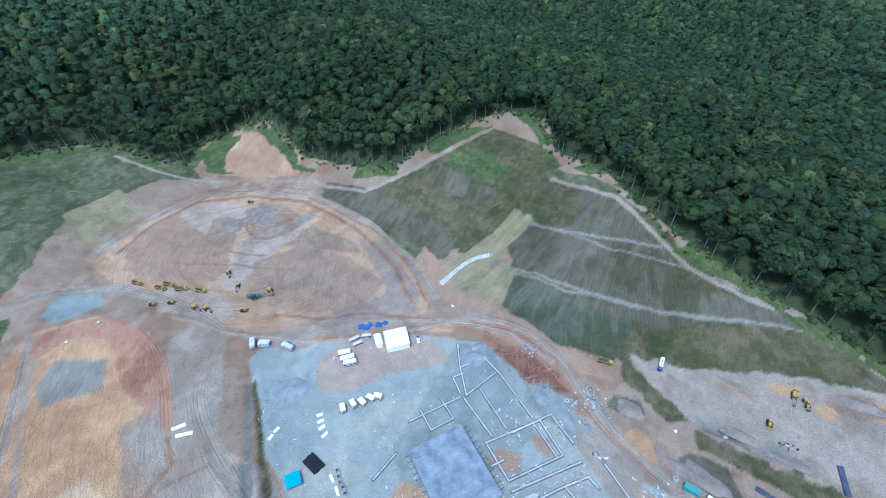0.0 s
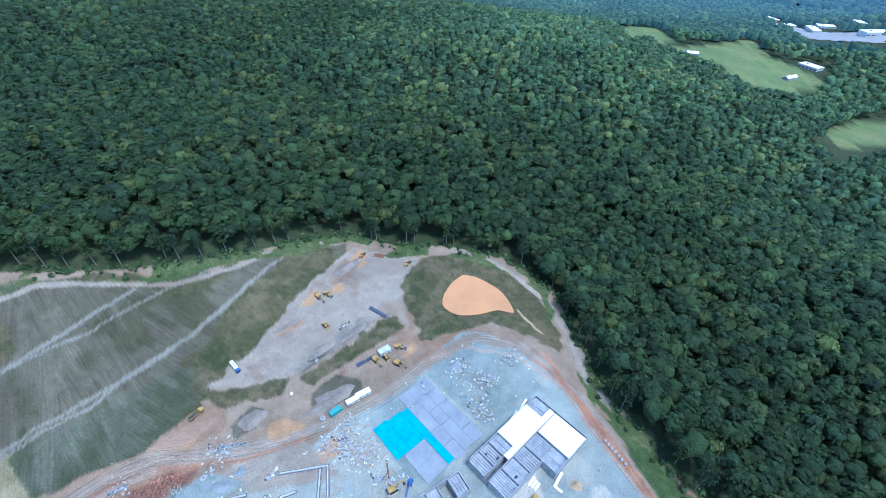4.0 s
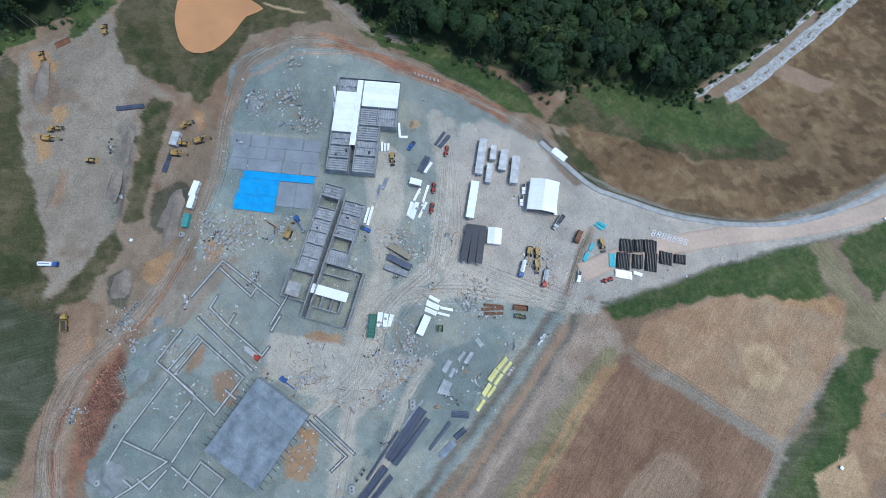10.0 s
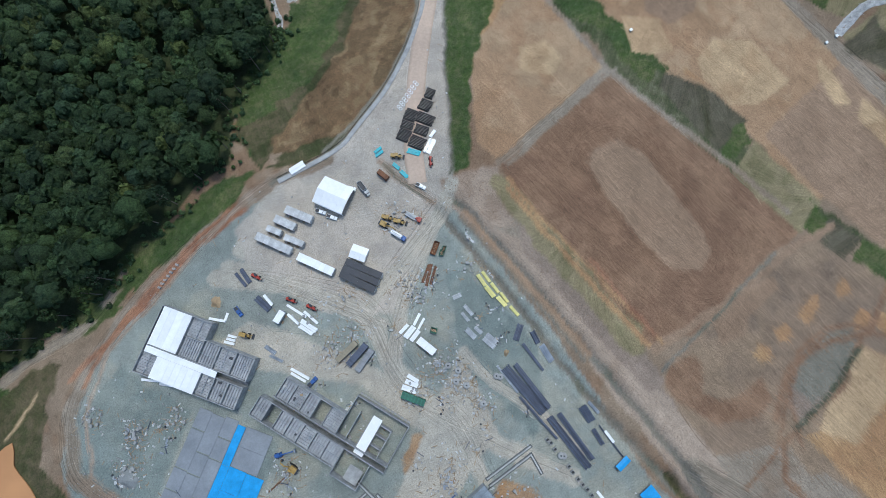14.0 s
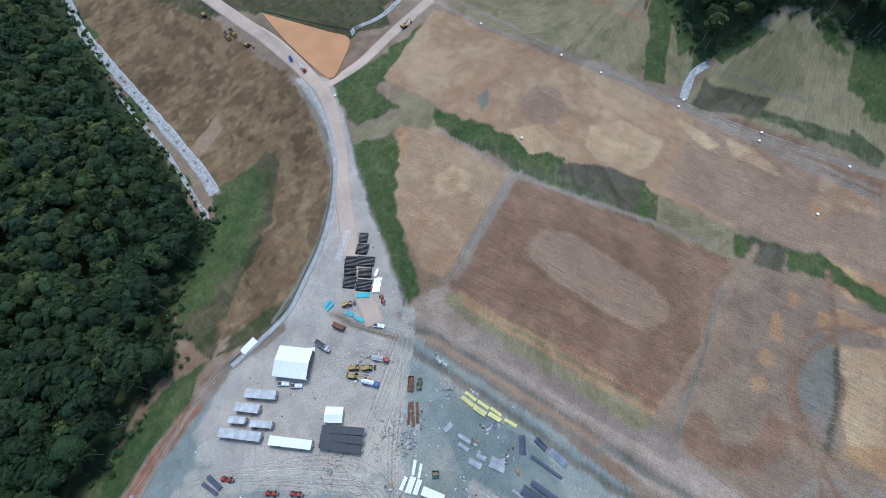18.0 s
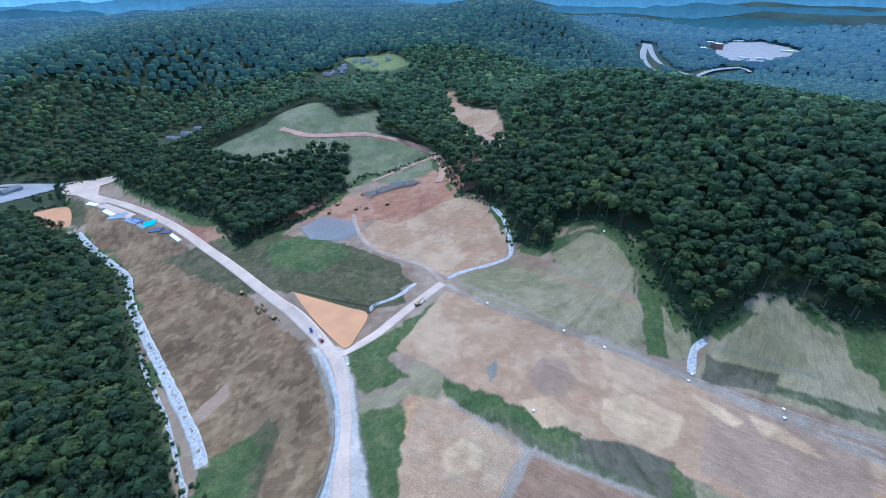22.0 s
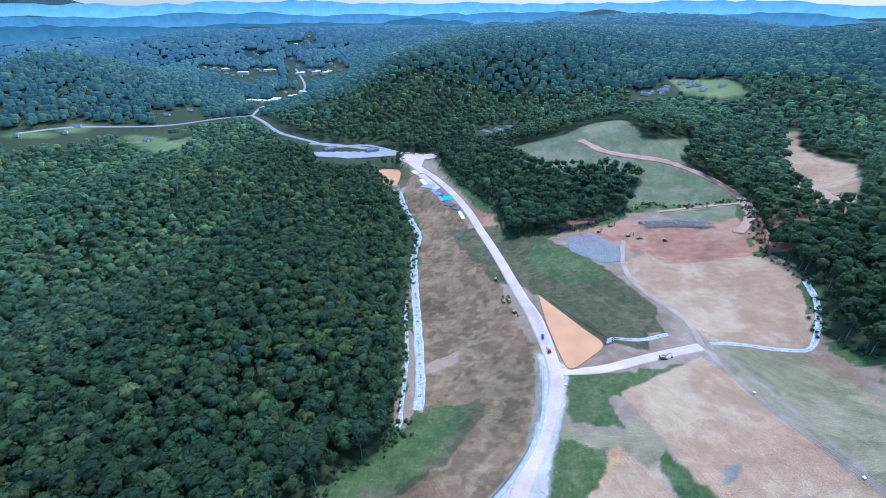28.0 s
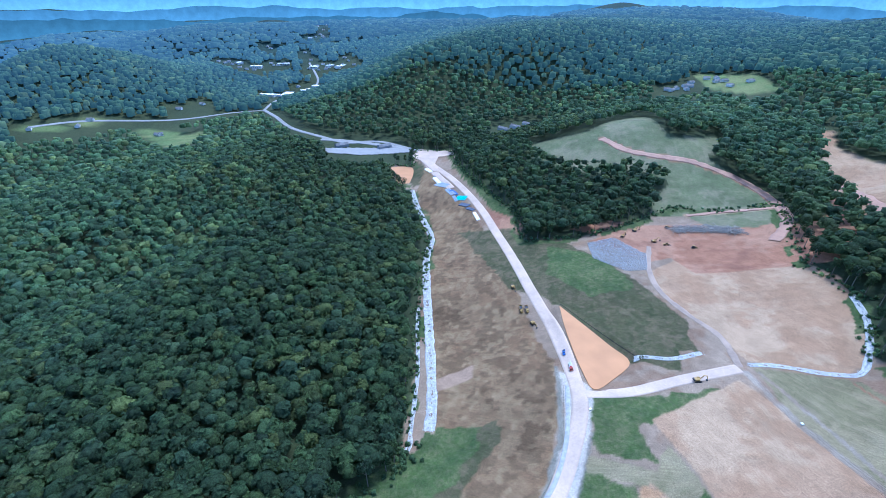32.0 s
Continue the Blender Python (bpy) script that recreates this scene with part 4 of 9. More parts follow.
    ('straw', [(-280, -153), (-290, -145), (-263, -109), (-247, -119)]),
    ('straw', [(-274, -113), (-308, -97), (-323, -70), (-334, -36), (-310, -26), (-268, -89)]),
    ('mulch', [(-268, -105), (-291, -71), (-277, -66), (-249, -96)]),
    ('grass', [(-48, -187), (-75, -179), (-66, -164), (-53, -143), (-42, -117), (-38, -94), (-32, -77), (-24, -76), (-26, -90), (-33, -135)]),
    ('crushed', [(-41, -274), (-62, -257), (-59, -237), (-53, -209), (-43, -175), (-34, -135), (-27, -90), (-22, -74), (2, -76), (26, -91), (34, -104), (14, -118), (-5, -138), (-23, -161), (-34, -189), (-42, -231)]),
    ('crushed', [(34, -104), (-22, -74), (-12, -57), (22, -13), (56, -23), (88, -54), (91, -75), (57, -96)]),
    ('sandy', [(-135, -142), (-155, -134), (-157, -114), (-135, -119)]),
    ('pinkish', [(-17, -75), (-39, -76), (-49, -75), (-45, -58), (-49, -42), (-33, -44), (-16, -61)]),
    ('mulch', [(-164, -531), (-180, -578), (-214, -606), (-262, -644), (-283, -615), (-292, -559), (-290, -527), (-260, -493), (-217, -499), (-203, -530)]),
    # the worked ground inside the western loop
    ('pinkish', [(-227, 324), (-207, 341), (-172, 336), (-176, 314), (-196, 323), (-208, 316), (-196, 310), (-194, 291), (-210, 302)]),
    ('mud', [(-170, 322), (-163, 339), (-143, 334), (-121, 316), (-115, 295), (-121, 285), (-140, 287), (-156, 292)]),
    ('mud', [(-146, 295), (-112, 270), (-97, 270), (-62, 262), (-70, 276), (-107, 298)]),
    ('brown', [(-139, 322), (-130, 318), (-124, 306), (-134, 308)]),
    ('mud', [(-198, 317), (-180, 319), (-168, 290), (-167, 266), (-187, 280)]),
    ('pinkish', [(-158, 287), (-137, 288), (-116, 305), (-118, 287), (-134, 272), (-146, 244), (-143, 224), (-161, 230), (-159, 253)]),
    ('mud', [(-144, 259), (-127, 270), (-97, 270), (-62, 246), (-45, 225), (-55, 213), (-100, 223), (-138, 236)]),
    ('mauve', [(-58, 262), (-39, 249), (-17, 210), (-24, 206), (-34, 222), (-41, 229), (-52, 248)]),
    ('pinkish', [(-202, 230), (-186, 233), (-153, 223), (-140, 202), (-144, 195), (-177, 206), (-194, 208)]),
    ('mauve', [(-137, 187), (-105, 186), (-68, 194), (-22, 197), (-49, 188), (-74, 180), (-94, 171)]),
    # the wet corner of the lower field
    ('loam', [(-130, 30), (-143, 19), (-167, 13), (-167, 20), (-149, 29), (-142, 38), (-129, 40)]),
    ('sandy', [(-197, 56), (-216, 71), (-176, 98), (-162, 88), (-167, 81), (-188, 64)]),
    ('bench', [(-180, 45), (-194, 47), (-196, 55), (-180, 68), (-163, 76), (-157, 66), (-164, 55)]),
    ('brown', [(-97, 49), (-104, 42), (-115, 40), (-118, 47), (-113, 59), (-126, 64), (-144, 58), (-145, 70), (-135, 75), (-115, 73), (-101, 60)]),
    ('orange', [(-181, 28), (-187, 27), (-184, 34), (-175, 39), (-172, 35)]),
    ('orange', [(-158, 39), (-165, 38), (-163, 45), (-158, 45)]),
    ('orange', [(-148, 43), (-153, 47), (-147, 52), (-143, 48)]),
    ('orange', [(-200, 24), (-204, 28), (-201, 31), (-197, 27)]),
    ('orange', [(-202, 40), (-209, 42), (-202, 49), (-197, 46)]),
    ('orange', [(-205, 47), (-221, 67), (-226, 66), (-217, 49), (-214, 43)]),
    ('straw', [(-60, -36), (-74, -7), (-96, 22), (-90, 34), (-82, 26), (-69, -2), (-54, -31)]),
    ('meadow', [(-19, -791), (-74, -791), (-120, -784), (-194, -890), (-236, -905), (-226, -764), (-232, -727), (-303, -748), (-296, -708), (-268, -679), (-289, -633), (-303, -581), (-295, -524), (-277, -497), (-259, -490), (-216, -496), (-203, -530), (-168, -531), (-174, -570), (-206, -613), (-182, -632), (-153, -640), (-114, -637), (-66, -662), (-33, -718)]),
    ('tan', [(-473, -811), (-498, -814), (-466, -742), (-471, -701), (-483, -641), (-348, -442), (-331, -456), (-348, -528), (-391, -625)]),
    ('farm', [(858, -951), (838, -971), (784, -977), (728, -953), (718, -997), (690, -969), (662, -872), (692, -851), (759, -879)]),
    ('farm', [(1049, -867), (1000, -891), (973, -940), (943, -979), (928, -965), (947, -921), (985, -874), (1030, -858)]),
    ('farm', [(-424, -1255), (-459, -1245), (-496, -1202), (-531, -1171), (-522, -1053), (-470, -1048), (-450, -1074), (-421, -1122)]),
    ('farm', [(1018, -178), (1282, -435), (1116, -425), (969, -482), (900, -444), (866, -323), (976, -287)]),
    ('farm', [(696, -373), (802, -475), (802, -565), (662, -439), (632, -366)]),
    ('farm', [(1328, -123), (1384, -234), (1143, -250), (1025, -133)]),
    ('farm', [(1160, -681), (1144, -743), (1051, -696), (1055, -638)]),
]
TRACKS = [
    ('pale', 7, [(17, 198), (46, 184), (67, 167), (79, 132), (97, 100), (128, 66), (160, 46), (182, 24), (182, -3), (168, -27), (140, -54), (102, -78), (68, -95), (37, -100)]),
    ('orange', 3, [(58, 173), (74, 146), (94, 107)]),
    ('pale', 9, [(-143, 186), (-141, 145), (-120, 112), (-98, 89)]),
    ('pale', 8, [(-303, 205), (-288, 221), (-268, 230), (-235, 233), (-185, 215), (-144, 190)]),
    ('pale', 6, [(-107, 185), (-48, 194), (-13, 195), (22, 192), (45, 184), (66, 163), (75, 145), (89, 115)]),
    ('pale', 6, [(-271, 266), (-253, 306), (-221, 346), (-179, 357), (-117, 340), (-63, 297), (-26, 254), (-6, 216)]),
    ('bench', 3, [(-41, -263), (-38, -207), (-25, -168), (-5, -137), (20, -114), (33, -104), (68, -94)]),
    ('pale', 5, [(-164, -275), (-174, -230), (-200, -176), (-244, -104), (-269, -56), (-294, -12), (-307, 6)]),
    ('ditch', 3.6, [(-12, -58), (-35, -11), (-58, 44), (-87, 97)]),
    ('ditch', 3.6, [(-20, -64), (-27, -55), (-51, -7), (-75, 46), (-102, 104)]),
    ('ditch', 3, [(-113, 149), (-105, 125), (-94, 90)]),
    ('olive', 3, [(-111, 151), (-97, 118), (-86, 90)]),
    ('bench', 2.0, [(33, 242), (65, 223), (94, 205), (141, 186), (205, 172)]),
    ('bench', 2.0, [(63, 268), (102, 247), (146, 230)]),
    ('pale', 3, [(-66, 329), (-28, 338), (9, 353)]),
    ('pale', 3.5, [(86, 303), (127, 276), (140, 250), (159, 214), (185, 194), (213, 176), (252, 144)]),
    ('pale', 3, [(-314, 394), (-271, 380), (-228, 366), (-181, 369), (-119, 354), (-66, 329)]),
    ('road', 9, [(105, -52), (69, -39), (36, -18), (27, 12), (13, 37), (-17, 61), (-42, 80)]),
    ('road', 8, [(36, -18), (8, -40), (-16, -60)]),
    ('red', 3, [(182, -19), (146, -44), (115, -68), (84, -84)]),
    ('brown', 3, [(-255, 270), (-243, 303), (-218, 339), (-176, 349), (-121, 333), (-72, 293), (-38, 250), (-21, 212)]),
    ('pale', 10, [(-153, 249), (-156, 283), (-142, 297), (-113, 314)]),
    ('red', 6, [(-217, 200), (-191, 186), (-168, 160), (-149, 124)]),
    ('pale', 5, [(-265, 186), (-247, 151), (-228, 110), (-219, 86)]),
    ('pale', 3, [(-54, -75), (-89, -96), (-123, -112)]),
    ('orange', 3, [(-52, -67), (-69, -19), (-94, 29)]),
    ('pale', 3, [(-99, -163), (-119, -114), (-152, -66), (-187, -16)]),
    ('red', 9, [(-135, -733), (-161, -691), (-199, -673), (-247, -661), (-286, -627), (-301, -582), (-296, -524), (-283, -487), (-259, -456)]),
    ('tan', 5, [(-203, -530), (-237, -534), (-269, -534), (-292, -532)]),
    ('red', 8, [(-414, -666), (-388, -588), (-360, -506), (-347, -456)]),
    ('pale', 6, [(265, 56), (265, 33), (254, 5), (236, -19), (209, -34), (181, -42), (164, -52), (151, -65)]),
    ('straw', 9, [(-46, -66), (-59, -37), (-73, -5), (-89, 31)]),
    ('orange', 3, [(-50, -62), (-69, -22), (-97, 33)]),
    ('loam', 4, [(-98, 34), (-138, 21), (-180, 3), (-207, -3)]),
    ('brown', 3, [(-197, 54), (-180, 72), (-157, 82), (-143, 89), (-138, 103), (-146, 117)]),
    ('brown', 3, [(-228, 27), (-202, 52), (-182, 50), (-157, 58), (-143, 78)]),
    ('bench', 1.5, [(66, 268), (114, 234), (153, 216), (184, 202)]),
    ('bench', 1.5, [(46, 232), (80, 209), (122, 192), (185, 177), (217, 168)]),
    ('pale', 2.5, [(-207, 90), (-240, 146), (-250, 169)]),
    ('pale', 4, [(-118, -114), (-84, -96), (-49, -77)]),
    ('orange', 1.6, [(-52, -65), (-74, -22), (-103, 32)]),
    ('brown', 1.5, [(-94, -65), (-105, -25), (-119, 0), (-135, 3), (-142, -6), (-141, -17), (-125, -66), (-113, -76), (-99, -73), (-94, -65)]),
    ('pale', 4, [(-225, -136), (-248, -90), (-274, -27), (-290, 13)]),
    ('loam', 4, [(-139, 23), (-121, 32), (-107, 40)]),
    ('brown', 1.6, [(-181, 46), (-161, 58), (-148, 76), (-137, 93), (-120, 103)]),
    ('pinkish', 2, [(18, 193), (38, 188), (55, 177), (69, 160), (76, 139), (85, 120), (99, 98)]),
    ('red', 1.6, [(16, 191), (37, 185), (52, 175), (65, 159), (73, 138), (81, 118), (97, 96)]),
    ('pinkish', 1.6, [(160, 47), (174, 26), (175, -1), (160, -29), (134, -50), (100, -77), (72, -96)]),
    ('red', 2, [(174, -15), (159, -35), (139, -53), (118, -69), (89, -88)]),
    ('pale', 3, [(-173, -276), (-204, -176), (-248, -102), (-266, -55), (-294, 8)]),
    ('road', 7, [(-23, -72), (-1, -43), (18, -15), (28, 15), (5, 42), (-3, 71)]),
    ('road', 5, [(-7, 12), (-17, 29), (-34, 47), (-50, 70)]),
    ('road', 6, [(98, -57), (64, -35), (28, -9)]),
    ('pinkish', 4, [(11, -92), (3, -81), (-11, -65)]),
    ('ditch', 1.4, [(10, -91), (2, -79), (-10, -65)]),
    ('ditch', 1.6, [(-21, -52), (-35, -26), (-49, 1), (-63, 30)]),
    ('loam', 3, [(-25, -55), (-38, -29), (-52, -2), (-67, 28)]),
    ('bench', 2, [(45, 149), (51, 127), (73, 109)]),
    ('sandy', 1.6, [(216, 0), (208, -8), (201, -17)]),
    ('red', 1.6, [(-224, -271), (-242, -219), (-264, -163)]),
    ('ditch', 1.6, [(-280, -107), (-291, -85), (-305, -56)]),
    ('red', 2, [(-81, 182), (-46, 185), (-10, 192), (22, 183), (52, 167), (70, 142)]),
    ('pinkish', 2.2, [(-183, 204), (-140, 188), (-80, 178), (-31, 185), (5, 193), (40, 182), (64, 161)]),
    ('ditch', 1.6, [(-55, -212), (-44, -176), (-35, -136), (-27, -90), (-23, -77)]),
    ('bench', 2.4, [(-41, -278), (-40, -233), (-33, -191), (-22, -162), (-3, -139), (19, -119), (39, -105)]),
    ('brown', 1.6, [(-228, 327), (-206, 353), (-167, 356), (-122, 340), (-78, 305), (-46, 276), (-24, 244), (-10, 208)]),
    ('brown', 2.0, [(-211, 257), (-186, 256), (-158, 255), (-113, 248)]),
    ('brown', 2.4, [(-207, 301), (-188, 284), (-165, 271), (-140, 266)]),
    ('brown', 2.2, [(-113, 203), (-82, 199), (-52, 203), (-28, 200), (-7, 197)]),
    ('brown', 3.0, [(-172, 318), (-163, 300), (-154, 290), (-138, 289)]),
    ('red', 1.8, [(-81, -16), (-91, 6), (-101, 28)]),
    ('ditch', 1.8, [(-173, 3), (-152, 14), (-133, 26), (-111, 37), (-98, 44)]),
    ('brown', 2.0, [(-228, 63), (-208, 54), (-197, 45), (-181, 44), (-165, 52), (-155, 65), (-152, 77), (-151, 93)]),
    ('dark', 2.6, [(-196, 57), (-184, 66), (-167, 77), (-151, 84)]),
]


def spline_kernel(r2):
    return r2 * np.log(r2 + 1e-12)


SPOTS = np.array(PAD_HEIGHTS + SLOPE_HEIGHTS + SOUTH_HEIGHTS + FOREST_HEIGHTS + HILLS_HEIGHTS + BACK_HEIGHTS + FAR_HEIGHTS, float)
SPOT_XY = SPOTS[:, :2] / 1000
n_spots = len(SPOTS)
system = np.zeros((n_spots + 3, n_spots + 3))
system[:n_spots, :n_spots] = spline_kernel(((SPOT_XY[:, None] - SPOT_XY[None]) ** 2).sum(-1)) + np.eye(n_spots) * 2e-4
system[:n_spots, n_spots], system[:n_spots, n_spots + 1:] = 1, SPOT_XY
system[n_spots, :n_spots], system[n_spots + 1:, :n_spots] = 1, SPOT_XY.T
BEND = np.linalg.solve(system, np.concatenate([SPOTS[:, 2], np.zeros(3)]))


def lattice(x, y, cell, seed):
    """Smooth value noise from 0 to 1."""
    u, v = x / cell, y / cell
    i, j = np.floor(u).astype(np.int64), np.floor(v).astype(np.int64)
    fu, fv = u - i, v - j
    fu, fv = fu * fu * (3 - 2 * fu), fv * fv * (3 - 2 * fv)

    def corner(a, b):
        h = (a * 374761393 + b * 668265263 + seed * 974711) & 0x7FFFFFFF
        h = ((h ^ (h >> 13)) * 1274126177) & 0x7FFFFFFF
        return ((h ^ (h >> 16)) & 0xFFFF) / 65535.0

    return (corner(i, j) * (1 - fu) + corner(i + 1, j) * fu) * (1 - fv) + (corner(i, j + 1) * (1 - fu) + corner(i + 1, j + 1) * fu) * fv


def inside(x, y, ring):
    p = np.array(ring, float)
    lo, hi = p.min(0), p.max(0)
    res = np.zeros(x.shape, bool)
    near = (x >= lo[0]) & (x <= hi[0]) & (y >= lo[1]) & (y <= hi[1])
    if not near.any():
        return res
    xs, ys = x[near], y[near]
    odd = np.zeros(xs.shape, bool)
    for (ax, ay), (bx, by) in zip(p, np.roll(p, -1, 0)):
        if ay != by:
            odd ^= ((ay > ys) != (by > ys)) & (xs < (bx - ax) * (ys - ay) / (by - ay) + ax)
    res[near] = odd
    return res


def line_distance(x, y, line, closed=False):
    p = np.array(line, float)
    ends = np.roll(p, -1, 0) if closed else p[1:]
    best = np.full(x.shape, 1e9)
    for (ax, ay), (bx, by) in zip(p, ends):
        dx, dy = bx - ax, by - ay
        t = np.clip(((x - ax) * dx + (y - ay) * dy) / max(dx * dx + dy * dy, 1e-9), 0, 1)
        best = np.minimum(best, (x - ax - t * dx) ** 2 + (y - ay - t * dy) ** 2)
    return np.sqrt(best)


RING_PAD = next(ring for kind, ring in COVERS if kind == "tan" and len(ring) > 12)
PAD_RING = next(ring for kind, ring in COVERS if kind == "gravel" and len(ring) > 20)


def height(x, y):
    """The ground's height at arrays or numbers x, y."""
    x, y = np.asarray(x, float), np.asarray(y, float)
    u, v = x / 1000, y / 1000
    z = BEND[n_spots] + BEND[n_spots + 1] * u + BEND[n_spots + 2] * v
    for (a, b), w in zip(SPOT_XY, BEND):
        z = z + w * spline_kernel((u - a) ** 2 + (v - b) ** 2)
    r = np.hypot(x, y)
    far = np.clip((r - 2300) / 1500, 0, 1)
    z = z + far * ((lattice(x, y, 900, 3) - 0.5) * 170 + (lattice(x, y, 330, 4) - 0.5) * 70)
    # ponds sit in scooped hollows
    for ring, rim in PONDS:
        d = np.where(inside(x, y, ring), 0, line_distance(x, y, ring, True))
        k = np.clip(1 - d / 9, 0, 1)
        z = z + (rim - 1.3 - z) * (k * k * (3 - 2 * k))
    # the building pad is graded level
    flat = np.clip(1.0 - np.where(inside(x, y, PAD_RING), 0, line_distance(x, y, PAD_RING, True)) / 18, 0, 1)
    z = z * (1 - flat * flat * (3 - 2 * flat))
    # drain trenches with their spoil
    for line in TRENCHES:
        d = line_distance(x, y, line)
        z = z - 1.7 * np.exp(-(d / 1.9) ** 2) + 0.5 * np.exp(-((d - 5) / 1.8) ** 2)
    return z


PONDS = []
PONDS = [(ring, float(np.mean([height(*p) for p in ring]))) for ring in (BASIN_WATER, POND_WATER, POND_FAR)]


def axis(lo, hi, step, grow, reach, grow_down):
    mid = list(np.arange(lo, hi + step, step))
    a, d, up = mid[-1], step, []
    while a < reach:
        d *= grow
        a += d
        up.append(a)
    a, d, down = mid[0], step, []
    while a > -reach:
        d *= grow_down
        a -= d
        down.append(a)
    return np.array(down[::-1] + mid + up)


AX, AY = axis(-325, 275, 1.35, 1.05, 4700, 1.045), axis(-420, 390, 1.35, 1.055, 4700, 1.031)
GX, GY = np.meshgrid(AX, AY, indexing="ij")
GZ = height(GX, GY)


def drape(x, y):
    """The height of the meshed ground under x, y."""
    x, y = np.asarray(x, float), np.asarray(y, float)
    i, j = np.clip(np.searchsorted(AX, x) - 1, 0, len(AX) - 2), np.clip(np.searchsorted(AY, y) - 1, 0, len(AY) - 2)
    u, v = (x - AX[i]) / (AX[i + 1] - AX[i]), (y - AY[j]) / (AY[j + 1] - AY[j])
    return (GZ[i, j] * (1 - u) + GZ[i + 1, j] * u) * (1 - v) + (GZ[i, j + 1] * (1 - u) + GZ[i + 1, j + 1] * u) * v


# three tones of each cover, share of plants, how far its marks run out into streaks
SOILS = {
    "site": (((0.245, 0.179, 0.121), (0.302, 0.229, 0.16), (0.215, 0.133, 0.08)), 0.0, 0.2),
    "tan": (((0.37, 0.242, 0.143), (0.429, 0.306, 0.188), (0.31, 0.189, 0.106)), 0.0, 0.3),
    "brown": (((0.239, 0.146, 0.09), (0.274, 0.173, 0.108), (0.2, 0.12, 0.076)), 0.0, 0.5),
    "loam": (((0.303, 0.209, 0.138), (0.33, 0.229, 0.152), (0.27, 0.182, 0.119)), 0.0, 0.4),
    "orange": (((0.373, 0.224, 0.117), (0.465, 0.297, 0.151), (0.291, 0.167, 0.087)), 0.0, 0.3),
    "red": (((0.31, 0.155, 0.09), (0.39, 0.225, 0.14), (0.24, 0.12, 0.075)), 0.0, 0.5),
    "gravel": (((0.279, 0.305, 0.269), (0.336, 0.328, 0.264), (0.227, 0.256, 0.232)), 0.0, 0.15),
    "road": (((0.44, 0.401, 0.328), (0.47, 0.421, 0.337), (0.4, 0.376, 0.314)), 0.0, 0.2),
    "stone": (((0.218, 0.252, 0.227), (0.258, 0.281, 0.241), (0.176, 0.21, 0.193)), 0.0, 0.1),
    "sandy": (((0.462, 0.33, 0.193), (0.517, 0.374, 0.22), (0.396, 0.264, 0.149)), 0.0, 0.35),
    "pinkish": (((0.359, 0.28, 0.211), (0.398, 0.314, 0.239), (0.301, 0.223, 0.162)), 0.0, 0.35),
    "pale": (((0.271, 0.227, 0.172), (0.324, 0.273, 0.21), (0.231, 0.17, 0.119)), 0.0, 0.2),
    "mud": (((0.249, 0.181, 0.125), (0.314, 0.229, 0.151), (0.198, 0.150, 0.110)), 0.0, 0.3),
    "ditch": (((0.19, 0.175, 0.145), (0.24, 0.21, 0.165), (0.14, 0.14, 0.10)), 0.1, 0.2),
    "grass": (((0.088, 0.112, 0.042), (0.13, 0.135, 0.062), (0.062, 0.088, 0.034)), 1.0, 0.5),
    "olive": (((0.095, 0.083, 0.042), (0.144, 0.114, 0.069), (0.058, 0.064, 0.027)), 0.6, 0.5),
    "grassmix": (((0.102, 0.105, 0.055), (0.16, 0.153, 0.096), (0.057, 0.073, 0.03)), 0.5, 0.7),
    "mulch": (((0.103, 0.091, 0.06), (0.143, 0.127, 0.088), (0.059, 0.058, 0.026)), 0.2, 0.8),
    "straw": (((0.257, 0.213, 0.121), (0.289, 0.242, 0.145), (0.174, 0.156, 0.08)), 0.12, 0.7),
    "crushed": (((0.45, 0.40, 0.335), (0.49, 0.43, 0.35), (0.41, 0.375, 0.32)), 0.0, 0.2),
    "dark": (((0.089, 0.092, 0.06), (0.126, 0.125, 0.089), (0.053, 0.062, 0.029)), 0.35, 0.8),
    "dry": (((0.192, 0.12, 0.064), (0.257, 0.179, 0.098), (0.111, 0.072, 0.038)), 0.15, 0.5),
    "farm": (((0.16, 0.20, 0.075), (0.21, 0.215, 0.09), (0.12, 0.17, 0.065)), 0.6, 0.1),
    "meadow": (((0.16, 0.164, 0.089), (0.224, 0.2, 0.128), (0.104, 0.124, 0.06)), 0.5, 0.2),
    "mauve": (((0.257, 0.199, 0.154), (0.31, 0.244, 0.19), (0.218, 0.166, 0.129)), 0.0, 0.3),
    "clay": (((0.185, 0.095, 0.065), (0.23, 0.125, 0.085), (0.15, 0.078, 0.055)), 0.0, 0.3),
    "bench": (((0.21, 0.196, 0.154), (0.237, 0.217, 0.171), (0.175, 0.159, 0.122)), 0.0, 0.1),
    "wood": (((0.05, 0.062, 0.03), (0.06, 0.07, 0.032), (0.04, 0.052, 0.025)), 0.6, 0.0),
}
KINDS = list(SOILS)
tones = np.array([SOILS[k][0] for k in KINDS])
veg_of, streak_of = np.array([SOILS[k][1] for k in KINDS]), np.array([SOILS[k][2] for k in KINDS])
warp = [(lattice(GX, GY, 9, a) - 0.5) * 1.6 + (lattice(GX, GY, 3.3, a + 1) - 0.5) * 1.0 for a in (11, 13)]
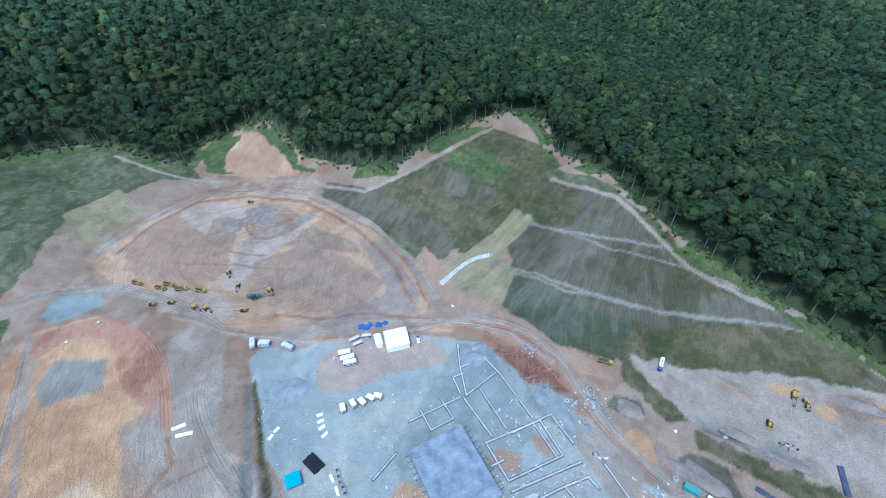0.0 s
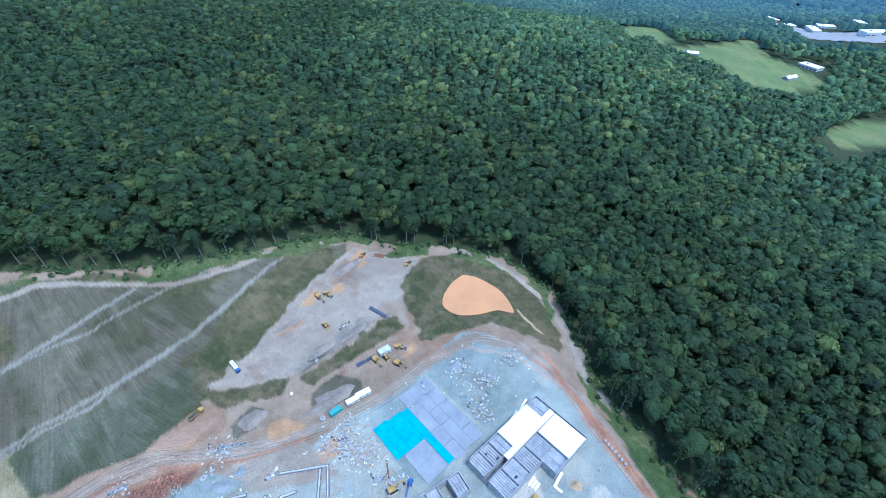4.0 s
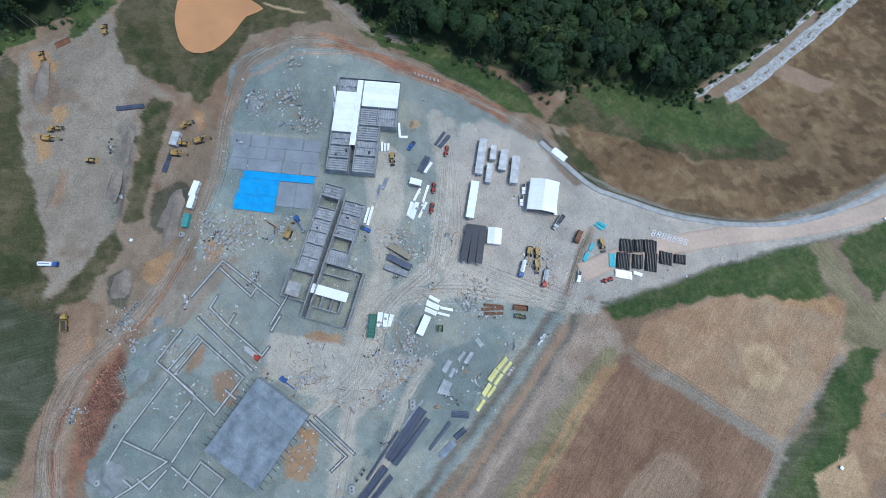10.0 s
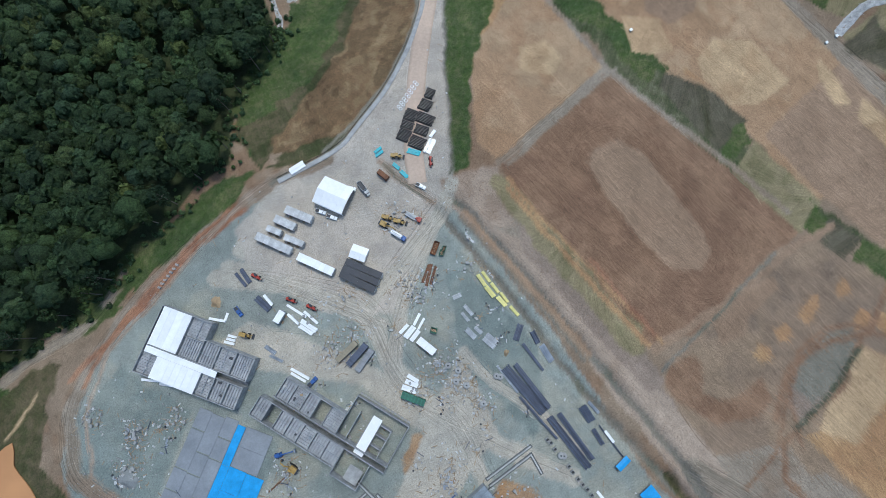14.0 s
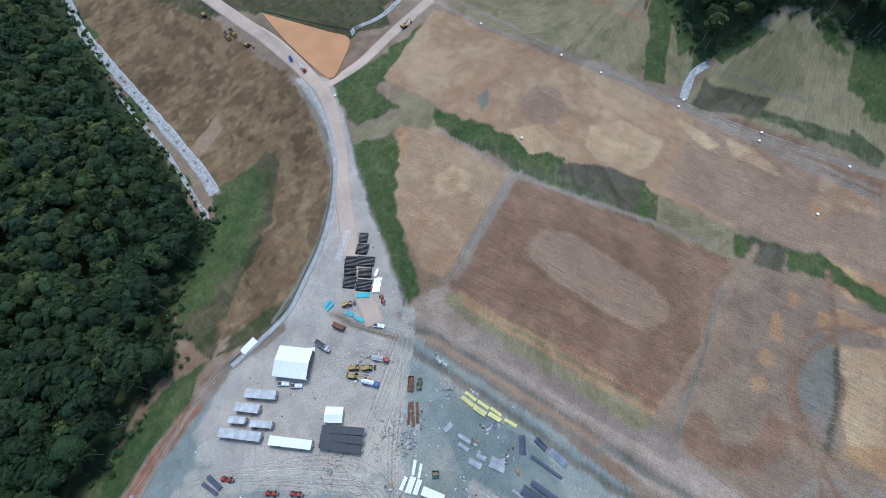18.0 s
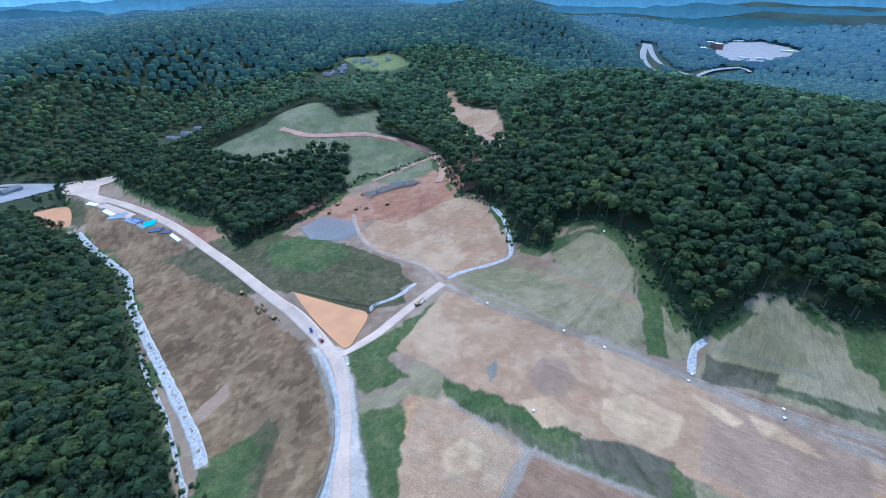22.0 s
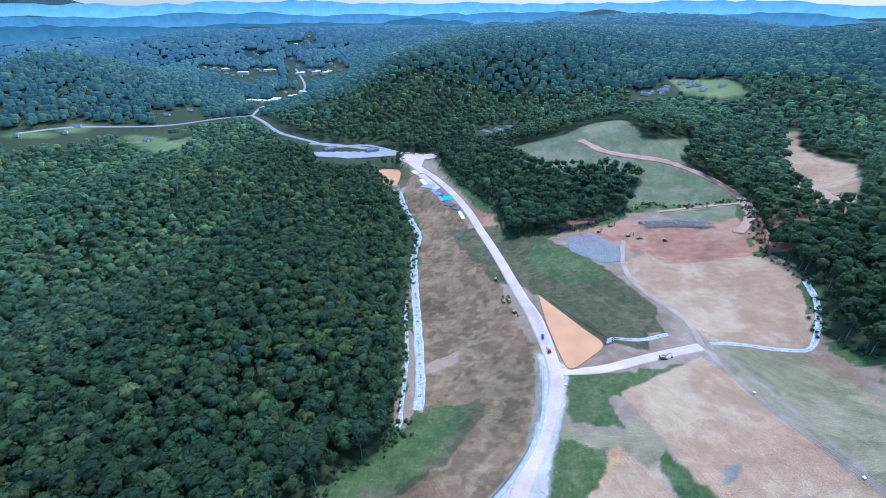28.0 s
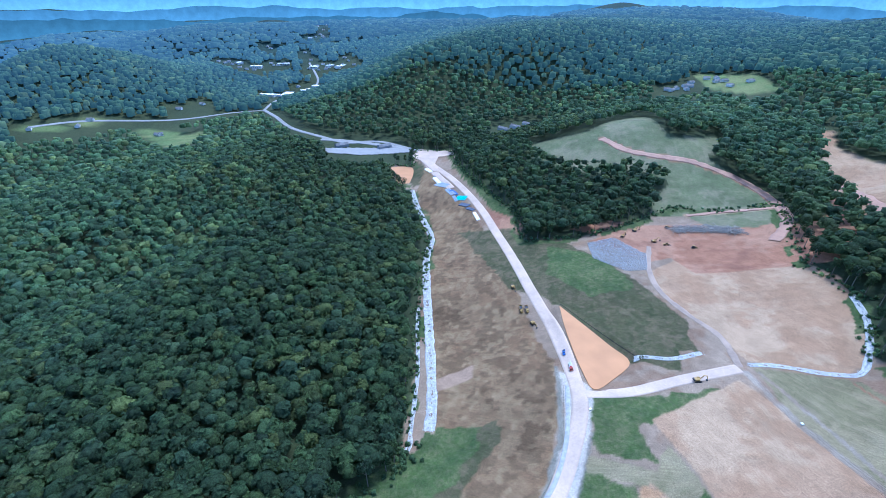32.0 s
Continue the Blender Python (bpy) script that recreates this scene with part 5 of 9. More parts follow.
# sown and dry ground has ragged edges
rag = [w + (lattice(GX, GY, 19, a) - 0.5) * 4 + (lattice(GX, GY, 5, a + 2) - 0.5) * 4 for w, a in zip(warp, (15, 16))]
verge_width, verge_gap, verge_mix = 7 + 9 * lattice(GX, GY, 25, 21), lattice(GX, GY, 14, 23) > 0.3, lattice(GX, GY, 30, 24)


def ground_kinds(dx, dy):
    """The cover at every vertex, read dx, dy beside it."""
    x, y = GX + dx, GY + dy
    wx, wy, sx, sy = x + warp[0], y + warp[1], x + rag[0], y + rag[1]
    kinds = np.full(GX.shape, KINDS.index("wood"))
    site = inside(wx, wy, SITE)
    kinds[site] = KINDS.index("site")
    for kind, ring in COVERS:
        ragged = kind in ("grass", "olive", "grassmix", "dry")
        kinds[inside(sx if ragged else wx, sy if ragged else wy, ring)] = KINDS.index(kind)
    for kind, width, line in TRACKS:
        p = np.array(line, float)
        lo, hi = p.min(0) - width, p.max(0) + width
        near = np.nonzero((wx > lo[0]) & (wx < hi[0]) & (wy > lo[1]) & (wy < hi[1]))
        hit = line_distance(wx[near], wy[near], line) < width / 2
        kinds[near[0][hit], near[1][hit]] = KINDS.index(kind)
    kinds[site & at_edge & verge_gap & (veg_of[kinds] + verge_mix > 0.45)] = KINDS.index("grass")
    return kinds, site


at_edge = line_distance(GX, GY, SITE, True) < verge_width
# streaks run down the slopes, marks on the flats lie in patches
gx, gy = np.gradient(GZ, AX, AY)
angle = np.round(np.arctan2(gy, gx) / radians(20)) * radians(20)
along, across = GX * np.cos(angle) + GY * np.sin(angle), -GX * np.sin(angle) + GY * np.cos(angle)
lines_a = lattice(along / 9, across, 2.8, 31) * 0.65 + lattice(along / 4, across, 7, 32) * 0.35
lines_b = lattice(along / 7, across, 3.6, 35) * 0.6 + lattice(along / 3, across, 9, 36) * 0.4
patch = lattice(GX, GY, 31, 33) * 0.5 + lattice(GX, GY, 11, 34) * 0.3 + lattice(GX, GY, 4, 37) * 0.2
patch_b = lattice(GX, GY, 43, 38) * 0.45 + lattice(GX, GY, 14, 39) * 0.35 + lattice(GX, GY, 5, 40) * 0.2
# tufts of dead grass lie in short bands along the contours, between bare soil
tuft = lattice(across / 2.4, along, 5.5, 43) * 0.5 + lattice(GX, GY, 2.9, 44) * 0.5
bare = lattice(across / 2.0, along, 8, 45) * 0.55 + lattice(GX, GY, 3.4, 46) * 0.45


def ease(a, lo, hi):
    t = np.clip((a - lo) / (hi - lo), 0, 1)
    return (t * t * (3 - 2 * t))[..., None]


tuft, bare = ease(tuft, 0.48, 0.6), ease(bare, 0.52, 0.64)
TUFTED = np.array([k in ("dry", "grass", "olive", "grassmix") for k in KINDS])
soil, veg, streak = np.zeros(GX.shape + (3,)), np.zeros(GX.shape), np.zeros(GX.shape)
for dx, dy in ((-0.4, -0.15), (0.15, -0.4), (0.4, 0.15), (-0.15, 0.4)):
    which, IN_SITE = ground_kinds(dx, dy)
    run = streak_of[which]
    m2 = ease(patch * (1 - 0.45 * run) + lines_a * 0.45 * run, 0.42, 0.58)
    m3 = ease(patch_b * (1 - 0.45 * run) + lines_b * 0.45 * run, 0.49, 0.62)
    tufted = TUFTED[which][..., None]
    m2, m3 = np.where(tufted, m2 * 0.4 + tuft * 0.6, m2 * 0.75), np.where(tufted, m3 * 0.4 + bare * 0.6, m3 * 0.7)
    tone = tones[which, 0]
    tone = tone + (tones[which, 1] - tone) * m2
    tone = tone + (tones[which, 2] - tone) * m3
    soil, veg, streak = soil + tone / 4, veg + veg_of[which] / 4, streak + run / 4
# past 1900 m wooded ground takes a canopy tone with blue haze painted in
hazed_wood = np.clip((np.hypot(GX, GY) - 1900) / 400, 0, 1)[..., None] * (which == KINDS.index("wood"))[..., None]
soil = soil + (np.array((0.030, 0.055, 0.048)) * (0.6 + 0.8 * lattice(GX, GY, 60, 5)[..., None]) - soil) * hazed_wood
furrow = np.isin(which, [KINDS.index(k) for k in ("brown", "orange", "tan", "red", "loam", "sandy", "pinkish", "mauve")]).astype(float)
angle = np.where(furrow > 0, radians(119), angle)
round_pad = inside(GX, GY, RING_PAD)
angle = np.where(round_pad, np.round((np.arctan2(GY - 270, GX + 150) + radians(90)) / radians(15)) * radians(15), angle)
streak = np.where(round_pad, 0.55, streak)
flow = np.stack([np.cos(angle), np.sin(angle), angle * 0], -1)
# small unevenness of the worked ground
GZ += np.where(IN_SITE, (lattice(GX, GY, 5, 41) - 0.5) * 0.25 + (patch - 0.5) * 0.3, 0) * np.where(inside(GX, GY, PAD_RING), 0.3, 1.0)


def mesh_from(name, verts, faces, material, attributes=()):
    """A mesh from arrays: verts (n, 3), faces (m, 3 or 4), attributes of (name, 'FLOAT' or 'FLOAT_COLOR', values)."""
    verts, faces = np.asarray(verts, np.float32), np.asarray(faces, np.int32)
    me = bpy.data.meshes.new(name)
    k = faces.shape[1]
    me.vertices.add(len(verts))
    me.vertices.foreach_set("co", verts.ravel())
    me.loops.add(faces.size)
    me.loops.foreach_set("vertex_index", faces.ravel())
    me.polygons.add(len(faces))
    me.polygons.foreach_set("loop_start", np.arange(0, faces.size, k, dtype=np.int32))
    for key, kind, values in attributes:
        a = me.attributes.new(key, kind, "POINT")
        a.data.foreach_set({"FLOAT": "value", "FLOAT_COLOR": "color", "FLOAT_VECTOR": "vector"}[kind], np.asarray(values, np.float32).ravel())
    me.materials.append(material)
    me.update(calc_edges=True)
    return me


nx, ny = GX.shape
cell = (np.arange(nx - 1)[:, None] * ny + np.arange(ny - 1)[None]).ravel()
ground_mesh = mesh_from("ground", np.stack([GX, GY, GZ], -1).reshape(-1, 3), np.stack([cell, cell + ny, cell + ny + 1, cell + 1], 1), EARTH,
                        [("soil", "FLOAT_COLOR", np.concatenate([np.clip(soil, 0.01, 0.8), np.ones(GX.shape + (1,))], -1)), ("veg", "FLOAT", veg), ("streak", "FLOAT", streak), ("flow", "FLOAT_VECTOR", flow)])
ground_mesh.polygons.foreach_set("use_smooth", np.ones(len(ground_mesh.polygons), bool))
ground = tagged(new("ground", ground_mesh), "graded earth, gravel and seeded slopes among wooded hills", "ground", kind="structure")

# ---- woods ----
rng = np.random.default_rng(5)
def corridor(line, half):
    p = np.array(line, float)
    d = np.gradient(p, axis=0)
    d /= np.linalg.norm(d, axis=1)[:, None]
    n = np.stack([-d[:, 1], d[:, 0]], 1) * half
    return [tuple(q) for q in np.concatenate([p + n, (p - n)[::-1]])]


def around(x, y, r):
    return [(x + r * math.cos(a * 1.047), y + r * math.sin(a * 1.047)) for a in range(6)]


CLEAR = [SITE, JUNCTION, YARD_LOT_W, YARD_LOT_E, DEPOT_LOT, POND_FAR] + [ring for kind, ring in COVERS[-9:]]
CLEAR += [corridor(line, 17) for line in (VALLEY_ROAD, VALLEY_ROAD_B, VALLEY_ROAD_C, TOWN_ROAD)]
CLEAR += [corridor(CHANNEL, 11), corridor(CHANNEL_B, 7)]
CLEAR += [corridor(line, 45) for line in (MOTORWAY, MOTORWAY_B, FLYOVER)]
CLEAR += [around(x, y, 42) for x, y in WHITE_BUILDING_AT + BARN_AT + HOUSE_AT + APARTMENT_AT + BRICK_BLOCK_AT]
FAR_OPEN = [DEPOT_LOT, POND_FAR, JUNCTION, YARD_LOT_W, YARD_LOT_E] + [ring for kind, ring in COVERS[-7:]]
FAR_OPEN += [around(x, y, 38) for x, y in WHITE_BUILDING_AT + BARN_AT + HOUSE_AT + APARTMENT_AT + BRICK_BLOCK_AT] + [corridor(line, 14) for line in (VALLEY_ROAD, VALLEY_ROAD_B, VALLEY_ROAD_C, TOWN_ROAD)] + [corridor(line, 30) for line in (MOTORWAY, MOTORWAY_B, FLYOVER)]
# valley clearings are stretched toward the camera so nearer trees leave them in view
CLEAR += [[(x * (1 - s / math.hypot(x, y)), y * (1 - s / math.hypot(x, y))) for x, y in ring] for ring in FAR_OPEN for s in (28, 56, 84) if math.hypot(*ring[0]) > 520]
GREENS = np.array([(0.042, 0.072, 0.032), (0.053, 0.092, 0.037), (0.073, 0.115, 0.039), (0.045, 0.080, 0.042), (0.112, 0.147, 0.046)])


def crown_template(seed, cards, core_rings):
    """A tree top of unit radius and unit height: an uneven core and leafy sprays that stand off it."""
    r = np.random.default_rng(seed)
    verts, faces = [], []
    # core: a lumpy dome
    seg = 6 if core_rings > 1 else 5
    levels = np.linspace(-0.25, 0.72, core_rings + 1)
    for h in levels:
        rad = 0.86 * np.sqrt(max(0.05, 1 - max(h, 0) ** 2)) * (0.8 if h < 0 else 1)
        for k in range(seg):
            a = 2 * np.pi * (k + 0.5 * r.random()) / seg
            q = rad * (0.78 + 0.4 * r.random())
            verts.append((q * np.cos(a), q * np.sin(a), h + 0.08 * r.normal()))
    verts.append((0.15 * r.normal(), 0.15 * r.normal(), 0.9))
    for i in range(core_rings):
        for k in range(seg):
            a, b = i * seg + k, i * seg + (k + 1) % seg
            faces += [(a, b, b + seg), (a, b + seg, a + seg)]
    top, last = len(verts) - 1, core_rings * seg
    faces += [(last + k, last + (k + 1) % seg, top) for k in range(seg)]
    # sprays in clumps
    lumps = [(r.random() * 6.28, 0.15 + 0.8 * r.random()) for _ in range(max(3, cards // 5))]
    for i in range(cards):
        a, h = lumps[i % len(lumps)]
        a, h = a + r.normal() * 0.35, np.clip(h + r.normal() * 0.12, 0.02, 1)
        n = np.array([np.cos(a) * np.sqrt(1 - h * h * 0.98), np.sin(a) * np.sqrt(1 - h * h * 0.98), h])
        c = n * (0.84 + 0.26 * r.random())
        n = n + r.normal(size=3) * 0.45
        n[2] += 0.35
        n /= np.linalg.norm(n)
        u = np.cross(n, r.normal(size=3))
        u /= np.linalg.norm(u)
        w = np.cross(n, u)
        s = (0.15 if cards > 20 else 0.22) + 0.17 * r.random()
        k = len(verts)
        verts += [c + u * s, c + w * s * 0.8 - n * 0.05, c - u * s * (0.7 + 0.5 * r.random()), c - w * s * 0.8 - n * 0.06]
        faces += [(k, k + 1, k + 2), (k, k + 2, k + 3)]
    return np.array(verts), np.array(faces)


def scatter(lo, hi, step, seen=None):
    n = int(2 * hi / step) + 1
    i, j = np.meshgrid(np.arange(n), np.arange(n), indexing="ij")
    x = -hi + (i + 0.5 * (j % 2)) * step + (rng.random(i.shape) - 0.5) * step * 0.8
    y = -hi + j * step + (rng.random(i.shape) - 0.5) * step * 0.8
    x, y = x.ravel(), y.ravel()
    r = np.hypot(x, y)
    keep = (r >= lo) & (r < hi)
    if seen:
        keep &= (np.degrees(np.arctan2(x, y)) % 360 > seen[0]) & (np.degrees(np.arctan2(x, y)) % 360 < seen[1])
    x, y = x[keep], y[keep]
    free = np.ones(x.shape, bool)
    for ring in CLEAR:
        free &= ~inside(x, y, ring)
    free &= line_distance(x, y, SITE, True) > 4.2
    return x[free], y[free]


def haze_tint(x, y):
    """How far pale blue haze is painted into the leaf colour of the old forest in the eastern valley and the
    north-west, from 0 to 1.
    """
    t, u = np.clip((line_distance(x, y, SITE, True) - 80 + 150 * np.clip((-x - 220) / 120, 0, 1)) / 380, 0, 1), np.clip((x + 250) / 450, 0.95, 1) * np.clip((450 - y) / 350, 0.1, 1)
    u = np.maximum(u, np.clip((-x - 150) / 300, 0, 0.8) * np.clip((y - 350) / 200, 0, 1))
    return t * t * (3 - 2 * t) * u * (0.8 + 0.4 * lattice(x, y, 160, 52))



def woods(x, y, templates, radius, tall, deep=1.0, hue=1.0, hazed=True):
    """Vertices, triangles and tints of tree tops at x, y."""
    z = drape(x, y)
    vs, fs, cs, base = [], [], [], 0
    pick = rng.integers(0, len(templates), len(x))
    stand = lattice(x, y, 70, 51)
    for k, (tv, tf) in enumerate(templates):
        m = pick == k
        n = m.sum()
        if not n:
            continue
        a = rng.random(n) * 6.283
        rad = radius * (0.66 + 0.75 * rng.random(n) ** 1.3)
        hgt = tall * (0.72 + 0.26 * rng.random(n)) + rad * 0.5
        ca, sa = np.cos(a) * rad, np.sin(a) * rad
        vx = tv[None, :, 0] * ca[:, None] - tv[None, :, 1] * sa[:, None] + x[m][:, None]
        vy = tv[None, :, 0] * sa[:, None] + tv[None, :, 1] * ca[:, None] + y[m][:, None]
        vz = z[m][:, None] + hgt[:, None] - (rad * deep)[:, None] * (1.05 - tv[None, :, 2])
        vs.append(np.stack([vx, vy, vz], -1).reshape(-1, 3))
        fs.append((tf[None] + (np.arange(n) * len(tv))[:, None, None] + base).reshape(-1, 3))
        t = np.clip(stand[m] * 2.8 + rng.normal(size=n) * 1.2 + 0.3, 0, len(GREENS) - 1.01)
        i = t.astype(int)
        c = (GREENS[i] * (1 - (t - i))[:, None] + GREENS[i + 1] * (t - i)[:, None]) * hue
        # haze painted into the leaf colour: paler and bluer
        if hazed:
            c = c * (1 + haze_tint(x[m], y[m])[:, None] * np.array((1.05, 1.05, 1.35)))
        c = c * np.exp(rng.normal(size=n) * 0.16)[:, None]
        cs.append(np.repeat(np.concatenate([c, np.ones((n, 1))], 1), len(tv), 0))
        base += n * len(tv)
    return np.concatenate(vs), np.concatenate(fs), np.concatenate(cs)


def wood(name, label, material, kind, *parts):
    v, f, c, base = [], [], [], 0
    for a, b, t in parts:
        v.append(a)
        f.append(b + base)
        c.append(t)
        base += len(a)
    me = mesh_from(name, np.concatenate(v), np.concatenate(f), material, [("tint", "FLOAT_COLOR", np.concatenate(c))])
    return tagged(new(name, me), label, "trees", kind=kind)


near_tops = [crown_template(s, 44, 2) for s in range(1, 9)]
mid_tops = [crown_template(s, 14, 1) for s in range(11, 17)]
far_tops = [crown_template(s, 1, 1) for s in range(21, 26)]
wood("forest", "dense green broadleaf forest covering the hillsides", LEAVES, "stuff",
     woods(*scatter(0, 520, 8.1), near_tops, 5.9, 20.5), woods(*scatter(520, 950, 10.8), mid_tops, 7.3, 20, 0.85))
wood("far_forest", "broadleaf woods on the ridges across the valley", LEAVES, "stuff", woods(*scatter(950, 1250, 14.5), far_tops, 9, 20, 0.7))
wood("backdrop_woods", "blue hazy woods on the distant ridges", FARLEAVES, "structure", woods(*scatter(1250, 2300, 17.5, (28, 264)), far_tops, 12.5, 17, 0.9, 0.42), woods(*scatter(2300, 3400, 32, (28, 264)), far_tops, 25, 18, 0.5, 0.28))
# bushes and saplings along the edge of the clearing
hx, hy = [], []
ring = np.array(SITE, float)
for (ax, ay), (bx, by) in zip(ring, np.roll(ring, -1, 0)):
    n = int(np.hypot(bx - ax, by - ay) / 1.6)
    t = rng.random(n)
    hx += list(ax + (bx - ax) * t + rng.normal(size=n) * 3.2)
    hy += list(ay + (by - ay) * t + rng.normal(size=n) * 3.2)
wood("undergrowth", "bright green bushes and saplings along the forest edge", LEAVES, "stuff", woods(np.array(hx), np.array(hy), mid_tops, 1.7, 1.7, 0.8, 1.7, False))

# ---- small kit for building things ----
def box(bm, x, y, z, sx, sy, sz, turn=0.0, tilt=0.0):
    """A box of that size round x, y, z; z is its foot."""
    m = Matrix.Translation((x, y, z + sz / 2)) @ Matrix.Rotation(radians(turn), 4, "Z") @ Matrix.Rotation(radians(tilt), 4, "Y") @ Matrix.Diagonal((sx, sy, sz, 1))
    return bmesh.ops.create_cube(bm, size=1, matrix=m)["verts"]


def tube(bm, a, b, r, seg=8, r2=None):
    a, b = Vector(a), Vector(b)
    d = b - a
    m = Matrix.Translation((a + b) / 2) @ d.to_track_quat("Z", "Y").to_matrix().to_4x4()
    return bmesh.ops.create_cone(bm, segments=seg, radius1=r, radius2=r if r2 is None else r2, depth=d.length, cap_ends=True, matrix=m)["verts"]


def part(name, bm, material, parent=None, label="", bevel=0.0):
    if bevel:
        bmesh.ops.bevel(bm, geom=bm.edges[:], offset=bevel, segments=1, affect="EDGES")
    me = bpy.data.meshes.new(name)
    bm.to_mesh(me)
    bm.free()
    me.materials.append(material)
    ob = new(name, me)
    if parent is not None:
        ob.parent = parent
    if label:
        ob["label"] = label
    return ob


def boxes(*rows):
    bm = bmesh.new()
    for r in rows:
        box(bm, *r)
    return bm


def tubes(*rows):
    bm = bmesh.new()
    for r in rows:
        tube(bm, *r)
    return bm


def thing(name, label, category, group=""):
    return tagged(new(name), label, category, group)


def stand(x, y, turn=0.0, lift=0.0):
    """A pose on the ground, leaning with it."""
    x, y = float(x), float(y)
    e = 1.5
    c, s = math.cos(radians(turn)), math.sin(radians(turn))
    z = [float(drape(x + a * e * c - b * e * s, y + a * e * s + b * e * c)) for a, b in ((1, 0), (-1, 0), (0, 1), (0, -1))]
    return pose(x, y, min(float(drape(x, y)), sum(z) / 4) + lift, math.degrees(math.atan2(z[2] - z[3], 2 * e)), -math.degrees(math.atan2(z[0] - z[1], 2 * e)), turn)


def level(x, y, turn=0.0, lift=0.0):
    return pose(x, y, float(drape(x, y)) + lift, 0, 0, turn)


WHITE = paint("white_sheet_metal", (0.90, 0.91, 0.90), 0.45, wear=0.06, scale=0.3, grain=2.0, each=0.05)
OFFWHITE = paint("trailer_roof_white", (0.55, 0.56, 0.55), 0.5, wear=0.25, scale=0.35, grain=2.5, each=0.12)
GREY = paint("grey_sheet_metal", (0.30, 0.31, 0.32), 0.5, wear=0.3, scale=0.5, grain=3.0, each=0.12)
DARK = paint("dark_roof_membrane", (0.055, 0.058, 0.066), 0.6, wear=0.3, scale=0.4, grain=2.0, each=0.1)
BLACK = paint("black_plastic", (0.012, 0.012, 0.014), 0.4, wear=0.3, each=0.2)
RUBBER = paint("tyre_rubber", (0.02, 0.02, 0.02), 0.85, wear=0.3)
STEEL = paint("galvanised_steel", (0.38, 0.41, 0.44), 0.4, 0.6, wear=0.35, scale=0.6, grain=4.0, each=0.15)
BLUESTEEL = paint("primed_blue_grey_steel", (0.085, 0.10, 0.14), 0.5, 0.2, wear=0.3, each=0.2)
RUST = paint("rusty_steel", (0.20, 0.09, 0.045), 0.8, wear=0.4, each=0.2)
TIMBER = paint("raw_timber", (0.36, 0.26, 0.16), 0.8, wear=0.35, each=0.25)
YELLOW = paint("machine_yellow", (0.42, 0.27, 0.075), 0.5, wear=0.35, scale=1.2)
WRAPYEL = paint("yellow_wrap", (0.72, 0.66, 0.24), 0.55, wear=0.2, each=0.1)
RED = paint("machine_red", (0.42, 0.05, 0.03), 0.5, wear=0.3)
BLUE = paint("blue_paint", (0.04, 0.12, 0.36), 0.5, wear=0.3, each=0.15)
CYAN = paint("cyan_tarpaulin", (0.025, 0.33, 0.70), 0.5, wear=0.18, scale=0.3, grain=1.5, bump=0.2)
TURQ = paint("turquoise_wrap", (0.03, 0.42, 0.48), 0.5, wear=0.2, each=0.1)
GREEN = paint("green_paint", (0.04, 0.15, 0.10), 0.6, wear=0.35, each=0.15)
TEAL = paint("teal_paint", (0.08, 0.30, 0.28), 0.6, wear=0.3)
TAN = paint("tan_paint", (0.30, 0.26, 0.18), 0.6, wear=0.3)
CONCRETE = paint("concrete", (0.38, 0.38, 0.365), 0.85, wear=0.3, scale=0.3, grain=3.0, bump=0.3, each=0.08)
FOOTING = paint("new_footing_concrete", (0.47, 0.475, 0.46), 0.85, wear=0.3, scale=0.3, grain=3.0, each=0.1)
MASONRY = paint("grey_blockwork", (0.36, 0.37, 0.37), 0.9, wear=0.35, scale=0.4, grain=3.5, bump=0.4, each=0.1)
SLABTOP = paint("fresh_deck_concrete", (0.225, 0.26, 0.285), 0.5, wear=0.4, scale=0.16, grain=1.6, each=0.07)
MEMBRANE = paint("grey_foundation_sheet", (0.245, 0.265, 0.285), 0.7, wear=0.2, scale=0.12, grain=1.2, each=0.04)
DECK = paint("ribbed_steel_deck", (0.38, 0.395, 0.41), 0.6, 0.0, wear=0.3, scale=0.3, grain=2.0, each=0.1)
GLASS = paint("dark_window_glass", (0.02, 0.025, 0.03), 0.12, wear=0.1)
BRICK = paint("red_brick", (0.28, 0.14, 0.10), 0.85, wear=0.25, each=0.1)
SHINGLE = paint("roof_shingle", (0.16, 0.16, 0.165), 0.8, wear=0.3, scale=0.2, each=0.25)
STONE = paint("pale_riprap_stone", (0.53, 0.53, 0.51), 0.85, wear=0.4, scale=0.5, grain=2.0)
GRAVELROAD = paint("pale_gravel_road", (0.55, 0.42, 0.32), 0.95, wear=0.2, scale=0.05, grain=0.7, bump=0.3)
ASPHALT = paint("worn_asphalt", (0.29, 0.285, 0.275), 0.9, wear=0.15, scale=0.05, grain=0.5)
FABRIC = paint("black_silt_fabric", (0.06, 0.06, 0.058), 0.9)
OLDWOOD = paint("weathered_logs", (0.34, 0.31, 0.27), 0.9, wear=0.4, each=0.1)
BARK = paint("grey_bark", (0.20, 0.175, 0.14), 0.9, wear=0.3)


